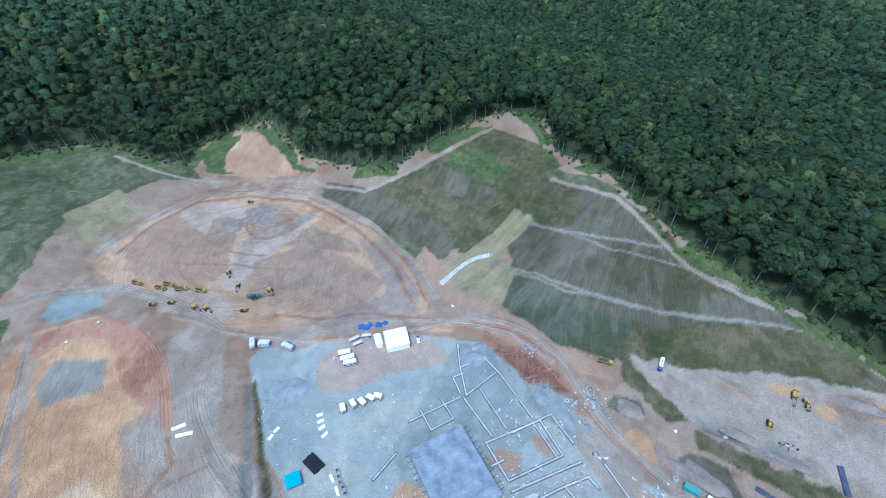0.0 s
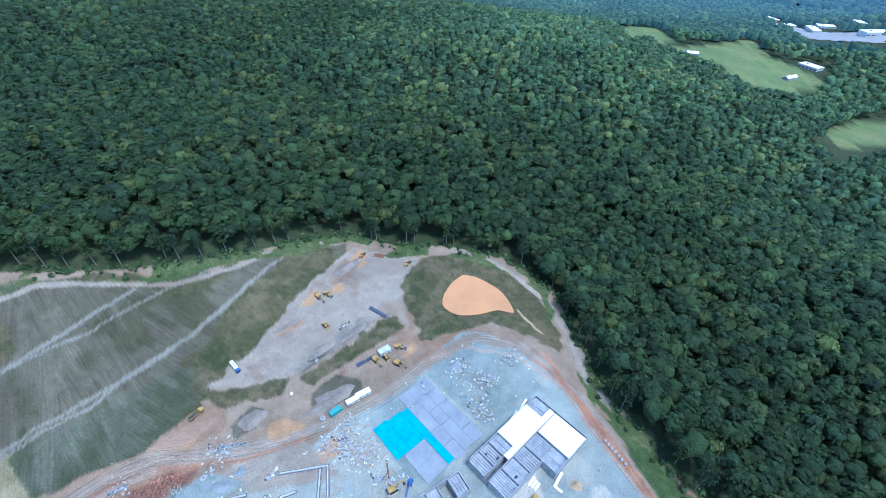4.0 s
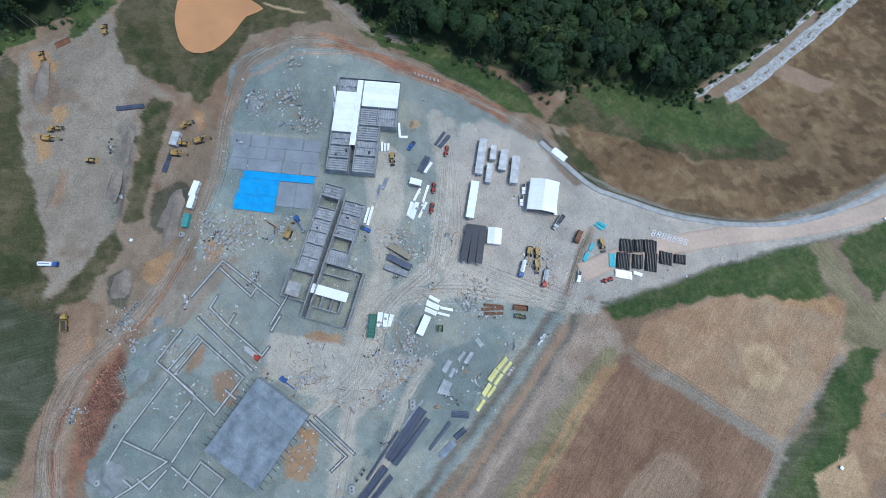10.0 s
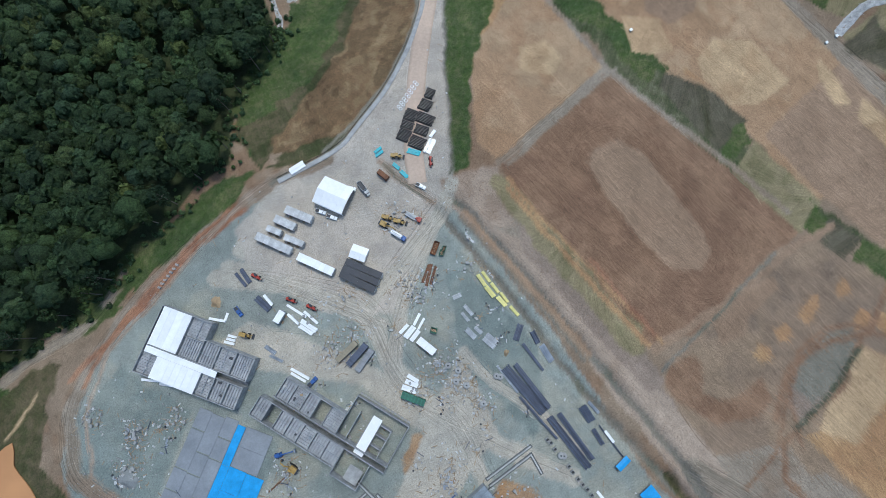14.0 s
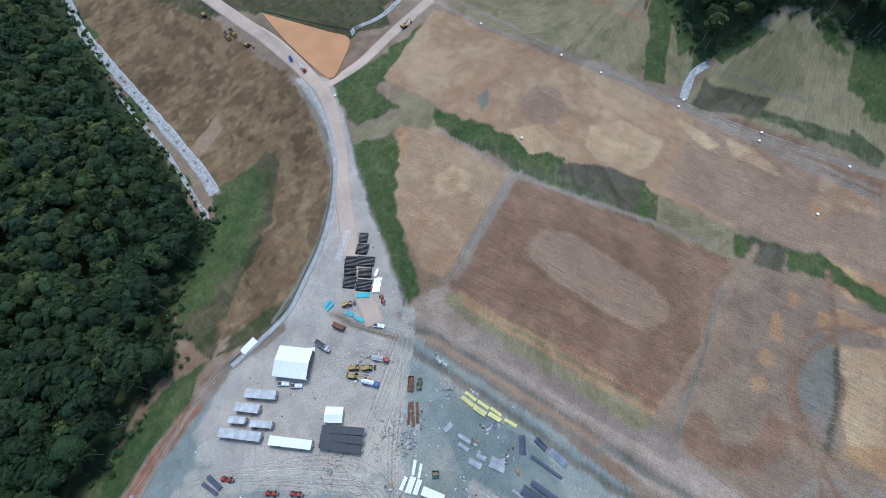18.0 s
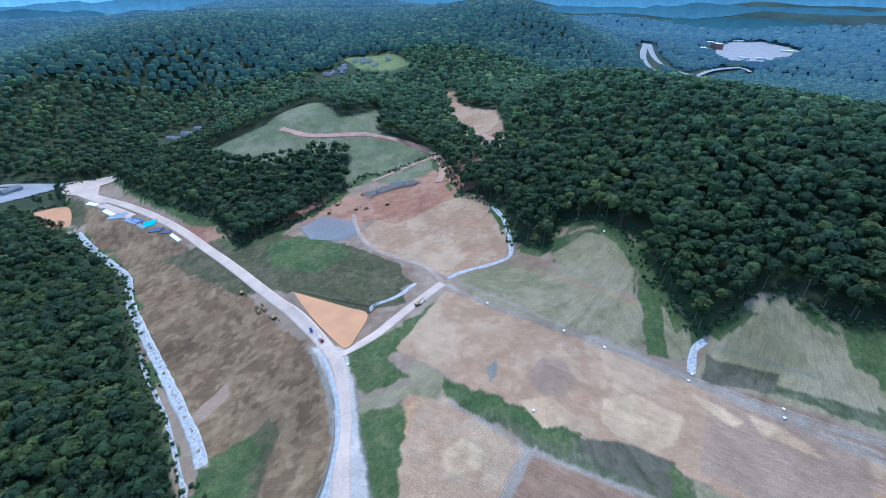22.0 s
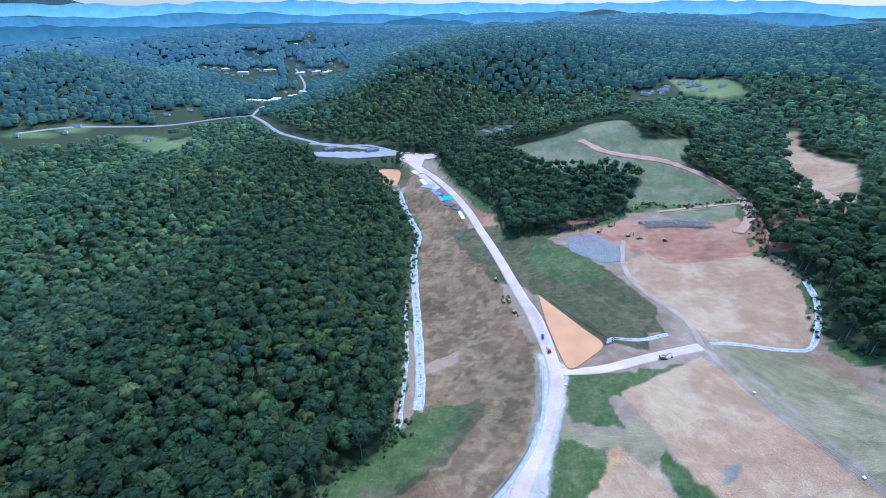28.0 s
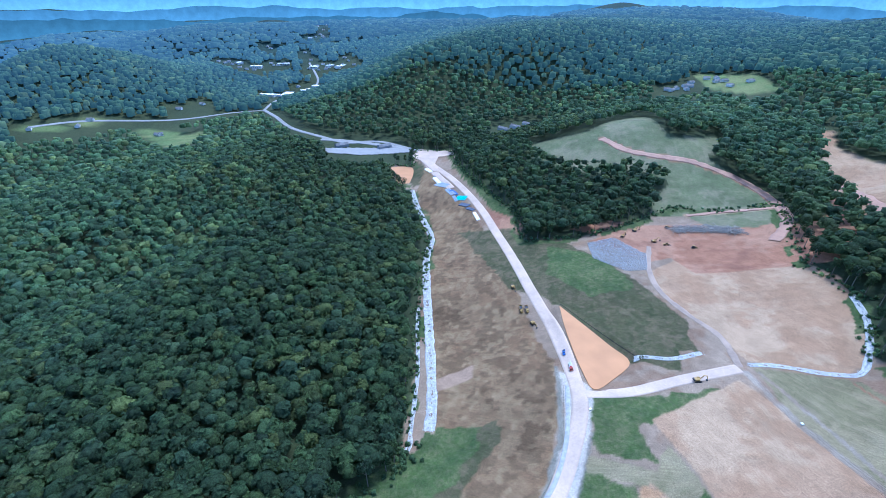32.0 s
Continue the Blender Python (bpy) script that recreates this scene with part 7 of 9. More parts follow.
def deck_part(parent, m, u0, v0, u1, v1, z, along_u=False):
    """A ribbed steel deck as one folded sheet."""
    bm = bmesh.new()
    u0, u1, v0, v1 = u0 + 0.26, u1 - 0.26, v0 + 0.26, v1 - 0.26
    a0, a1, b0, b1 = (v0, v1, u0, u1) if along_u else (u0, u1, v0, v1)
    n = max(2, int((a1 - a0) / 1.2))
    step = (a1 - a0) / n
    prof = []
    for i in range(n):
        p = a0 + i * step
        prof += [(p, 0), (p + step * 0.5, 0), (p + step * 0.55, 0.55), (p + step * 0.95, 0.55)]
    prof.append((a1, 0))
    rows = []
    for b in (b0, b1):
        rows.append([bm.verts.new((b, p, z + h) if along_u else (p, b, z + h)) for p, h in prof])
    for k in range(len(prof) - 1):
        bm.faces.new((rows[0][k], rows[0][k + 1], rows[1][k + 1], rows[1][k]))
    r = bmesh.ops.extrude_face_region(bm, geom=bm.faces[:])
    for g in r["geom"]:
        if isinstance(g, bmesh.types.BMVert):
            g.co.z -= 0.1
    bmesh.ops.recalc_face_normals(bm, faces=bm.faces[:])
    bm.transform(m)
    for k in range(1):
        q = 0.5 + 0.4 * k + 0.06 * math.sin(u0 * 3 + k * 2 + v0)
        a, b = ((u0 + (u1 - u0) * q, v0), (u0 + (u1 - u0) * q, v1)) if along_u else ((u0, v0 + (v1 - v0) * q), (u1, v0 + (v1 - v0) * q))
        wall_part(parent, m, *a, *b, z + 0.62, z + 1.0, 0.22, "joist", BLUESTEEL if k % 2 else STEEL)
    r = random.Random(int(u0 * 31 + v0 * 7))
    for k in range(r.randint(0, 2)):
        bm2 = boxes((r.uniform(u0 + 1, u1 - 1), r.uniform(v0 + 1, v1 - 1), z + 0.6, r.uniform(0.6, 2), r.uniform(0.5, 1.2), r.uniform(0.3, 0.9), r.uniform(0, 90)))
        bm2.transform(m)
        part("block_stack", bm2, r.choice((FOOTING, TIMBER, DARK, STEEL)), parent)
    return part("deck", bm, DECK, parent)


def panel_part(parent, m, u0, v0, u1, v1, z, mat, name="roof_panel", thick=0.25, seams=3.0):
    n = max(1, int((u1 - u0) / seams))
    for i in range(n):
        a, b = u0 + (u1 - u0) * i / n, u0 + (u1 - u0) * (i + 1) / n
        bm = boxes(((a + b) / 2, (v0 + v1) / 2, z, b - a - 0.05, v1 - v0, thick))
        bm.transform(m)
        part(name, bm, mat, parent, "white roof sheet" if mat == WHITE else "")


def row_of_rooms(parent, m, ticks, v0, v1, top, deck_z, skip=()):
    for i, u in enumerate(ticks):
        wall_part(parent, m, u, v0, u, v1, 0, top)
        if i + 1 < len(ticks) and i not in skip:
            deck_part(parent, m, u, v0, ticks[i + 1], v1, deck_z, i % 3 == 1)


school = thing("school_building", "unfinished grey blockwork school wings with partly laid white roof sheets", "building")
UP = pose(146.2, -16.4, 0, 0, 0, 146.4)
TOP, LOW = 6.4, 4.6
for u0, v0, u1, v1 in ((0, 0, 52, 0), (0, 32.6, 26, 32.6), (0, 0, 0, 32.6), (26, 24.4, 26, 32.6), (26, 24.4, 52, 24.4), (8.5, 10.4, 52, 10.4), (1, 13.4, 52, 13.4),
                       (15.8, 13.4, 15.8, 32.6), (15.8, 23, 26, 23)):
    wall_part(school, UP, u0, v0, u1, v1, 0, TOP)
row_of_rooms(school, UP, (8.5, 31, 38, 45, 52), 0, 10.4, TOP, LOW)
row_of_rooms(school, UP, (26, 34.5, 43, 52), 13.4, 24.4, TOP, LOW)
deck_part(school, UP, 15.8, 13.4, 26, 23, LOW)
deck_part(school, UP, 15.8, 23, 26, 32.6, LOW, True)
deck_part(school, UP, 0, 0, 8.5, 10.4, LOW, True)
deck_part(school, UP, 38, 10.4, 52, 13.4, 0.3, True)
panel_part(school, UP, 8.4, 0, 31, 10.2, TOP + 0.14, WHITE)
panel_part(school, UP, 1.2, 10.3, 38, 13.2, TOP + 0.17, WHITE)
panel_part(school, UP, 1.2, 13.9, 15.8, 32.7, TOP + 0.14, WHITE)
DOWN = pose(96.4, 15.9, 0, 0, 0, 136)
for u0, v0, u1, v1 in ((0, 0, 46, 0), (6, 22.6, 39, 22.6), (0, 9.6, 67, 9.6), (5, 12.4, 67, 12.4), (39, 12.4, 39, 32), (39, 32, 67, 32), (67, 9.6, 67, 32), (46, -3, 46, 9.6),
                       (46, -3, 60, -3), (60, -3, 60, 9.6)):
    wall_part(school, DOWN, u0, v0, u1, v1, 0, TOP if v1 < 25 else 4.4)
row_of_rooms(school, DOWN, (0, 6.5, 12.5, 18.5, 25, 31.5, 38.5, 46), 0, 9.6, TOP, LOW, (1,))
row_of_rooms(school, DOWN, (6, 12.5, 19, 25, 31.5, 39), 12.4, 22.6, TOP, LOW, (3,))
deck_part(school, DOWN, 5, 9.8, 45, 12.2, 0.3, True)
for u in (44, 50, 55, 61):
    wall_part(school, DOWN, u, 12.4, u, 26, 0, 4.4, 0.4)
for v in (16.5, 21.5, 26):
    wall_part(school, DOWN, 55, v, 61, v, 0, 4.4, 0.4)
panel_part(school, DOWN, 50.2, 10, 55, 28.4, 4.6, WHITE, seams=2.4)
panel_part(school, DOWN, 52, -2, 59, 5, 4.4, CONCRETE, "stair_slab")
for k in range(15):
    part("ledge_block", boxes((0, 0, 0, 1.5, 0.9, 0.9)), CONCRETE, school).matrix_basis = DOWN @ pose(40 + 1.85 * k, 33.1, 0, 0, 0, 0)

slab = thing("raised_deck", "raised grey concrete deck with rebar stubs along its edges", "building")
SL = pose(3.0, 95.6, 0, 0, 0, 117)
for i in range(14):
    bm = boxes((-18.04 + 2.775 * i, 0, 5.7, 2.74, 29.8, 0.35 + 0.008 * (i % 3)))
    bm.transform(SL)
    part("deck_bay", bm, SLABTOP, slab)
for u0, v0, u1, v1 in ((-18.9, -14.5, 18.9, -14.5), (-18.9, 14.5, 18.9, 14.5), (-18.9, -14.5, -18.9, 14.5), (18.9, -14.5, 18.9, 14.5)):
    wall_part(slab, SL, u0, v0, u1, v1, 0, 5.68)
for i in range(12):
    for side in (-1, 1):
        bm = tubes(((-17 + 3.1 * i, side * 14.8, 5.6), (-17 + 3.1 * i, side * 17.6, 6.3), 0.17, 5))
        bm.transform(SL)
        part("rebar", bm, DARK, slab)

pads = thing("foundation_slab", "grey membrane panels of a foundation slab", "slab")
GR = pose(147.3, 46.9, 0.05, 0, 0, 146)
for i in range(5):
    for j in range(3):
        o = 0.5 * ((i * 7 + j * 5) % 3)
        bm = boxes((3.35 + 6.7 * j, 4.7 + 9.4 * i + o, 0, 6.6, 9.25, 0.32 + 0.03 * ((i + j) % 2)))
        bm.transform(GR)
        part("panel", bm, MEMBRANE, pads)
for i in range(2):
    bm = boxes((31.2, 33.2 + 9.3 * i, 0, 13.4, 9.2, 0.33))
    bm.transform(GR)
    part("panel", bm, MEMBRANE, pads)
tarp = thing("blue_tarp", "bright blue tarpaulins spread over part of the slab", "tarp")
for u0, v0, u1, v1 in ((9, 20.2, 28, 24.3), (28, 20.2, 46.7, 24.3), (8, 24.3, 17.6, 33), (17.6, 24.3, 28.5, 33), (6.8, 33, 17, 41.5), (17, 33, 28.3, 41.8)):
    bm = bmesh.new()
    bmesh.ops.create_grid(bm, x_segments=6, y_segments=8, size=0.5, matrix=Matrix.Translation(((v0 + v1) / 2, (u0 + u1) / 2, 0.55)) @ Matrix.Diagonal((v1 - v0 - 0.12, u1 - u0 - 0.12, 1, 1)))
    for v in bm.verts:
        v.co.z += 0.07 * noise.noise(v.co * 0.8)
    r = bmesh.ops.extrude_face_region(bm, geom=bm.faces[:])
    for g in r["geom"]:
        if isinstance(g, bmesh.types.BMVert):
            g.co.z -= 0.1
    bmesh.ops.recalc_face_normals(bm, faces=bm.faces[:])
    bm.transform(GR)
    part("tarp_sheet", bm, CYAN, tarp)

# strip footings
# dark strips added beside the footings stand in for shadowed trench edges
TRENCHSHADE = paint("trench_shade", (0.14, 0.145, 0.14), 0.95, wear=0.35, scale=0.4, grain=2.5, bump=0.5, each=0.1)
for lines in (FOOTINGS_A, FOOTINGS_B, FOOTINGS_C):
    for line in lines:
        ob = thing("strip_footing", "low pale concrete strip footing on the gravel pad", "foundation", "strip footings")
        for (ax, ay), (bx, by) in zip(line, line[1:]):
            wall_part(ob, Matrix(), ax, ay, bx, by, -0.2, 0.6, 0.6, "footing", FOOTING)
            wall_part(ob, Matrix(), ax, ay, bx, by, -0.3, 0.06, 1.8, "backfill", TRENCHSHADE)

# ---- trailers, sheds, containers ----
def ribbed(bm, L, W, z0, z1, pitch=0.6, proud=0.05):
    n = int(L / pitch)
    for i in range(n):
        for side in (-1, 1):
            box(bm, -L / 2 + (i + 0.5) * L / n, side * (W / 2 + proud / 2), z0, pitch * 0.5, proud, z1 - z0)


def make_trailer(x, y, turn, L, W, roof, label, name="office_trailer"):
    W = min(max(W, 2.6), 3.9)
    ob = thing(name, label, "trailer", "site trailers")
    bm = boxes((0, 0, 0.7, L, W, 2.5))
    ribbed(bm, L, W, 0.8, 3.1, 0.8, 0.04)
    part("body", bm, OFFWHITE, ob)
    n = max(3, int(L / 2.4))
    for i in range(n):
        part("roof_sheet", boxes((-L / 2 + (i + 0.5) * L / n, 0, 3.2 + 0.02 * (i % 2), L / n - 0.03, W + 0.2, 0.12)), roof, ob)
    part("skirt", boxes((0, 0, 0.0, L - 0.4, W - 0.3, 0.7)), DARK, ob)
    for k in (-0.28, 0.22):
        part("door", boxes((k * L, -W / 2 - 0.04, 0.8, 0.95, 0.06, 2.0)), GREY, ob)
        part("step", boxes((k * L, -W / 2 - 0.5, 0.0, 1.4, 0.9, 0.45)), TIMBER, ob)
    for k in (-0.4, -0.05, 0.38):
        part("window", boxes((k * L, W / 2 + 0.04, 1.5, 1.1, 0.06, 0.9)), GLASS, ob)
    part("air_conditioner", boxes((L / 2 + 0.3, 0, 1.4, 0.6, 1.0, 1.1)), GREY, ob)
    ob.matrix_basis = level(x, y, turn)
    return ob


for r in OFFICE_TRAILER_AT:
    make_trailer(*r, OFFWHITE, "pale grey site office trailer on the gravel yard")
for r in WHITE_TRAILER_AT:
    make_trailer(*r, WHITE, "long white-roofed site trailer on the gravel", "storage_trailer")
for r in DARK_TRAILER_AT:
    make_trailer(r[0], r[1], r[2], r[3], r[4] - 0.35, DARK, "dark-roofed modular office unit in a joined row", "modular_office")


def make_gable(x, y, turn, L, W, h, rise, name, label, wall, roof, category="shed", panels=4, opening=True, eave=0.3):
    """A shed with its ridge along its length."""
    ob = thing(name, label, category)
    for side in (-1, 1):
        part("wall", boxes((0, side * (W / 2 - 0.08), 0, L, 0.16, h)), wall, ob)
    for end in (-1, 1):
        if end == 1 and opening:
            part("post", boxes((L / 2 - 0.1, W / 2 - 0.3, 0, 0.2, 0.3, h)), STEEL, ob)
            part("post", boxes((L / 2 - 0.1, -W / 2 + 0.3, 0, 0.2, 0.3, h)), STEEL, ob)
        else:
            part("end_wall", boxes((end * (L / 2 - 0.08), 0, 0, 0.16, W - 0.32, h)), wall, ob)
        bm = bmesh.new()
        f = bm.faces.new([bm.verts.new((end * (L / 2 - 0.05), a, b)) for a, b in ((-W / 2, h), (W / 2, h), (0, h + rise))])
        r = bmesh.ops.extrude_face_region(bm, geom=[f])
        for g in r["geom"]:
            if isinstance(g, bmesh.types.BMVert):
                g.co.x -= end * 0.12
        bmesh.ops.recalc_face_normals(bm, faces=bm.faces[:])
        part("gable", bm, wall, ob)
    slope = math.degrees(math.atan2(rise, W / 2))
    run = math.hypot(rise, W / 2) + eave
    for side in (-1, 1):
        for i in range(panels):
            bm = bmesh.new()
            bmesh.ops.create_cube(bm, size=1, matrix=Matrix.Diagonal(((L + 0.6) / panels - 0.04, run, 0.1, 1)))
            p = part("roof_panel", bm, roof, ob)
            c, s = math.cos(radians(slope)), math.sin(radians(slope))
            p.matrix_basis = pose(-(L + 0.6) / 2 + (i + 0.5) * (L + 0.6) / panels, side * (run / 2 * c + 0.02), h + rise - run / 2 * s + 0.06, -side * slope, 0, 0)
    part("ridge", boxes((0, 0, h + rise + 0.04, L + 0.6, 0.4, 0.1)), roof, ob)
    ob.matrix_basis = level(x, y, turn)
    return ob


make_gable(*STORAGE_TENT_AT[0], 4.6, 1.9, "storage_tent", "white gable-roofed fabric storage tent on the yard", WHITE, WHITE)
x, y, a, L, W = STORAGE_TENT_AT[1]
make_gable(x, y, a, L, W, 4.6, 1.9, "storage_tent", "white fabric shelter on reddish soil beside trailers", WHITE, WHITE)
for r in WHITE_SHED_AT:
    make_gable(*r, 2.9, 0.7, "white_shed", "small white flat-gabled shed", WHITE, WHITE, panels=3, opening=False)


def make_container(x, y, turn, L, W, mat, label):
    W = min(max(W, 2.4), 3.0)
    ob = thing("shipping_container", label, "container")
    bm = boxes((0, 0, 0.15, L, W, 2.5))
    ribbed(bm, L, W, 0.3, 2.5, 0.5, 0.06)
    part("body", bm, mat, ob)
    n = int(L / 1.5)
    for i in range(n):
        part("roof_rib", boxes((-L / 2 + (i + 0.5) * L / n, 0, 2.65, L / n * 0.6, W - 0.2, 0.06)), mat, ob)
    for s in (-1, 1):
        d = part("door", boxes((L / 2 + 0.04, s * W / 4, 0.25, 0.08, W / 2 - 0.08, 2.3)), mat, ob)
        part("lock_rod", tubes(((L / 2 + 0.12, s * 0.4, 0.3), (L / 2 + 0.12, s * 0.4, 2.5), 0.04, 5)), STEEL, d)
    for a in (-1, 1):
        for b in (-1, 1):
            part("corner_post", boxes((a * (L / 2 - 0.1), b * (W / 2 - 0.05), 0, 0.3, 0.3, 2.7)), mat, ob)
    ob.matrix_basis = level(x, y, turn)


for rows, mat, what in ((CONTAINER_TAN_AT, TAN, "weathered tan"), (CONTAINER_BLUE_AT, BLUESTEEL, "dark blue"), (CONTAINER_GREY_AT, GREY, "pale grey"), (CONTAINER_GREEN_AT, GREEN, "dark green"),
                        (CONTAINER_TEAL_AT, TEAL, "faded teal"), (CONTAINER_RUST_AT, RUST, "rust-brown")):
    for r in rows:
        make_container(*r, mat, what + " steel shipping container on the pad")
for x, y, turn, L, W in DUMPSTER_AT:
    L, W = max(L, 3.0), min(max(W, 1.8), 2.6)
    ob = thing("dumpster", "open-topped waste skip beside stacked materials", "skip", "waste skips")
    mat = RUST if L > 5 else GREEN
    part("floor", boxes((0, 0, 0.15, L, W, 0.1)), mat, ob)
    for s in (-1, 1):
        part("side", boxes((0, s * W / 2, 0.15, L, 0.1, 1.5)), mat, ob)
        part("end", boxes((s * L / 2, 0, 0.15, 0.1, W, 1.5)), mat, ob)
        part("rail", boxes((0, s * W / 2, 1.65, L + 0.1, 0.18, 0.12)), mat, ob)
        part("skid", boxes((0, s * W / 3, 0, L, 0.2, 0.15)), DARK, ob)
    part("waste", boxes(*[(-L * 0.35 + 0.7 * L * i / 5, 0.3 * (-1) ** i, 0.25, 0.7, 0.5, 0.5 + 0.2 * (i % 3), 33 * i) for i in range(6)]), TIMBER, ob)
    ob.matrix_basis = level(x, y, turn)
for x, y, turn, L, W in CYAN_CANOPY_AT:
    ob = thing("cyan_canopy", "bright cyan tarpaulin stretched over a low frame", "canopy")
    bm = bmesh.new()
    bmesh.ops.create_grid(bm, x_segments=8, y_segments=8, size=0.5, matrix=Matrix.Diagonal((L, W, 1, 1)))
    for v in bm.verts:
        v.co.z = 2.8 - 0.5 * abs(v.co.y) / W + 0.08 * noise.noise(v.co)
    r = bmesh.ops.extrude_face_region(bm, geom=bm.faces[:])
    for g in r["geom"]:
        if isinstance(g, bmesh.types.BMVert):
            g.co.z -= 0.06
    bmesh.ops.recalc_face_normals(bm, faces=bm.faces[:])
    part("cover", bm, CYAN, ob)
    for a in (-1, 0, 1):
        for b in (-1, 1):
            part("post", tubes(((a * (L / 2 - 0.2), b * (W / 2 - 0.2), 0), (a * (L / 2 - 0.2), b * (W / 2 - 0.2), 2.6), 0.06, 6)), STEEL, ob)
    part("stack", boxes((0, 0, 0, L * 0.7, W * 0.6, 1.3)), GREY, ob)
    ob.matrix_basis = level(x, y, turn)


# ---- stacked materials ----
def make_bundle(x, y, turn, L, W, mat, name, label, each="plank", h=0.28, layers=2, piece=0.55):
    """A low stack on bearers: pieces laid side by side in layers."""
    W = max(W, 0.7)
    ob = thing(name, label, "building material", name.replace("_", " ") + "s")
    for k in (-0.35, 0.35):
        part("bearer", boxes((k * L, 0, 0, 0.15, W, 0.12)), TIMBER, ob)
    n = max(1, min(9, round(W / piece)))
    me = None
    r = random.Random(int(abs(x * 13 + y * 7)))
    for j in range(layers):
        for i in range(n):
            if j and r.random() < 0.2:
                continue
            if me is None:
                p = part(each, boxes((0, 0, 0, L, W / n - 0.05, h)), mat, ob, bevel=0.02)
                me = p.data
            else:
                p = new(each, me)
                p.parent = ob
            p.matrix_basis = pose(r.uniform(-0.25, 0.25), -W / 2 + (i + 0.5) * W / n, 0.12 + j * (h + 0.01), 0, 0, r.uniform(-0.5, 0.5))
    ob.matrix_basis = stand(x, y, turn)
    return ob


for r in WHITE_BUNDLE_AT:
    make_bundle(*r, WHITE, "insulation_bundle", "white wrapped insulation boards stacked on the gravel", "board", 0.45, 2, 1.2)
for r in GREY_BUNDLE_AT:
    make_bundle(*r, STEEL, "steel_bundle", "bundle of grey galvanised steel sections", "beam", 0.25, 2, 0.4)
for r in DARK_BUNDLE_AT:
    make_bundle(*r, BLUESTEEL, "dark_steel_stack", "stack of dark primed steel members", "beam", 0.4, 2, 0.6)
for r in BLUE_BUNDLE_AT:
    make_bundle(*r, BLUE, "blue_bundle", "blue wrapped pallet of materials beside the shelter", "pack", 0.7, 1, 1.3)
for r in CYAN_BUNDLE_AT:
    make_bundle(*r, TURQ, "cyan_bundle", "turquoise wrapped bundle on the yard", "pack", 0.6, 1, 0.8)
for r in YELLOW_BUNDLE_AT:
    make_bundle(*r, WRAPYEL, "yellow_bundle", "pale yellow wrapped bundle in a long row", "pack", 0.7, 1, 1.0)
for r in RUST_BEAMS_AT:
    make_bundle(*r, RUST, "rusty_beams", "loose rusty beams and planks on the ground", "beam", 0.18, 1, 0.35)
for x, y, turn, L, W in LONG_STEEL_AT:
    make_bundle(x, y, turn, L, W, BLUESTEEL, "steel_joists", "long dark steel joists laid side by side", "joist", 0.5, 2, 0.5)
for x, y, turn, L, W in FLAT_TRAILER_AT:
    L, W = L + 1.5, 2.4
    ob = thing("flatbed_trailer", "flatbed trailer loaded with pale panels", "trailer", "flatbed trailers")
    part("bed", boxes((0, 0, 1.0, L, W, 0.15)), TIMBER, ob)
    part("load", boxes((0.2, 0.1, 1.15, L * 0.8, W * 0.8, 0.5)), OFFWHITE, ob)
    for a in (-0.38, -0.22):
        for s in (-1, 1):
            part("wheel", tubes(((a * L, s * 1.2, 0.5), (a * L, s * 0.85, 0.5), 0.5, 12)), RUBBER, ob)
    ob.matrix_basis = level(x, y, turn)
for x, y, turn, L, W in BLACK_PIPES_AT:
    ob = thing("pipe_stack", "black corrugated drain pipes stacked side by side", "pipe stack", "black pipe stacks")
    n = max(5, round(W / 0.75))
    bm = bmesh.new()
    d = W / n
    v = []
    seg, wall = 10, 0.08
    for e, r, z in ((0, d / 2 * 0.94, -L / 2), (0, d / 2 * 0.94, L / 2), (0, d / 2 * 0.8, L / 2), (0, d / 2 * 0.8, -L / 2)):
        v.append([bm.verts.new((z, r * math.cos(6.2832 * k / seg), r * math.sin(6.2832 * k / seg))) for k in range(seg)])
    for a, b in ((0, 1), (1, 2), (2, 3), (3, 0)):
        for k in range(seg):
            bm.faces.new((v[a][k], v[b][k], v[b][(k + 1) % seg], v[a][(k + 1) % seg]))
    bmesh.ops.recalc_face_normals(bm, faces=bm.faces[:])
    first = part("pipe", bm, BLACK, ob)
    r = random.Random(int(x * 3))
    for j in range(2):
        for i in range(n - j):
            p = first if i + j == 0 else new("pipe", first.data)
            p.parent = ob
            p.matrix_basis = pose(r.uniform(-0.35, 0.35), -W / 2 + d * (i + 0.5 + 0.5 * j), d / 2 + j * d * 0.86)
    ob.matrix_basis = level(x, y, turn)


# ---- vehicles and machines, built once each along +x ----
def wheels(ob, xs, half, r, w=0.45):
    for a in xs:
        for s in (-1, 1):
            t = part("wheel", tubes(((a, s * half, r), (a, s * (half - w), r), r, 14)), RUBBER, ob)
            part("rim", tubes(((a, s * (half + 0.02), r), (a, s * (half - 0.1), r), r * 0.5, 10)), STEEL, t)


def crawler(ob, L, half, w=0.6, h=0.9):
    for s in (-1, 1):
        t = part("track", boxes((0, s * half, 0, L * 0.8, w, h), (0, s * half, 0.15, L, w, h - 0.3)), RUBBER, ob, bevel=0.06)
        for k in range(5):
            part("roller", tubes(((-L * 0.36 + L * 0.18 * k, s * (half - w * 0.55), 0.4), (-L * 0.36 + L * 0.18 * k, s * (half + w * 0.55), 0.4), 0.24, 8)), DARK, t)


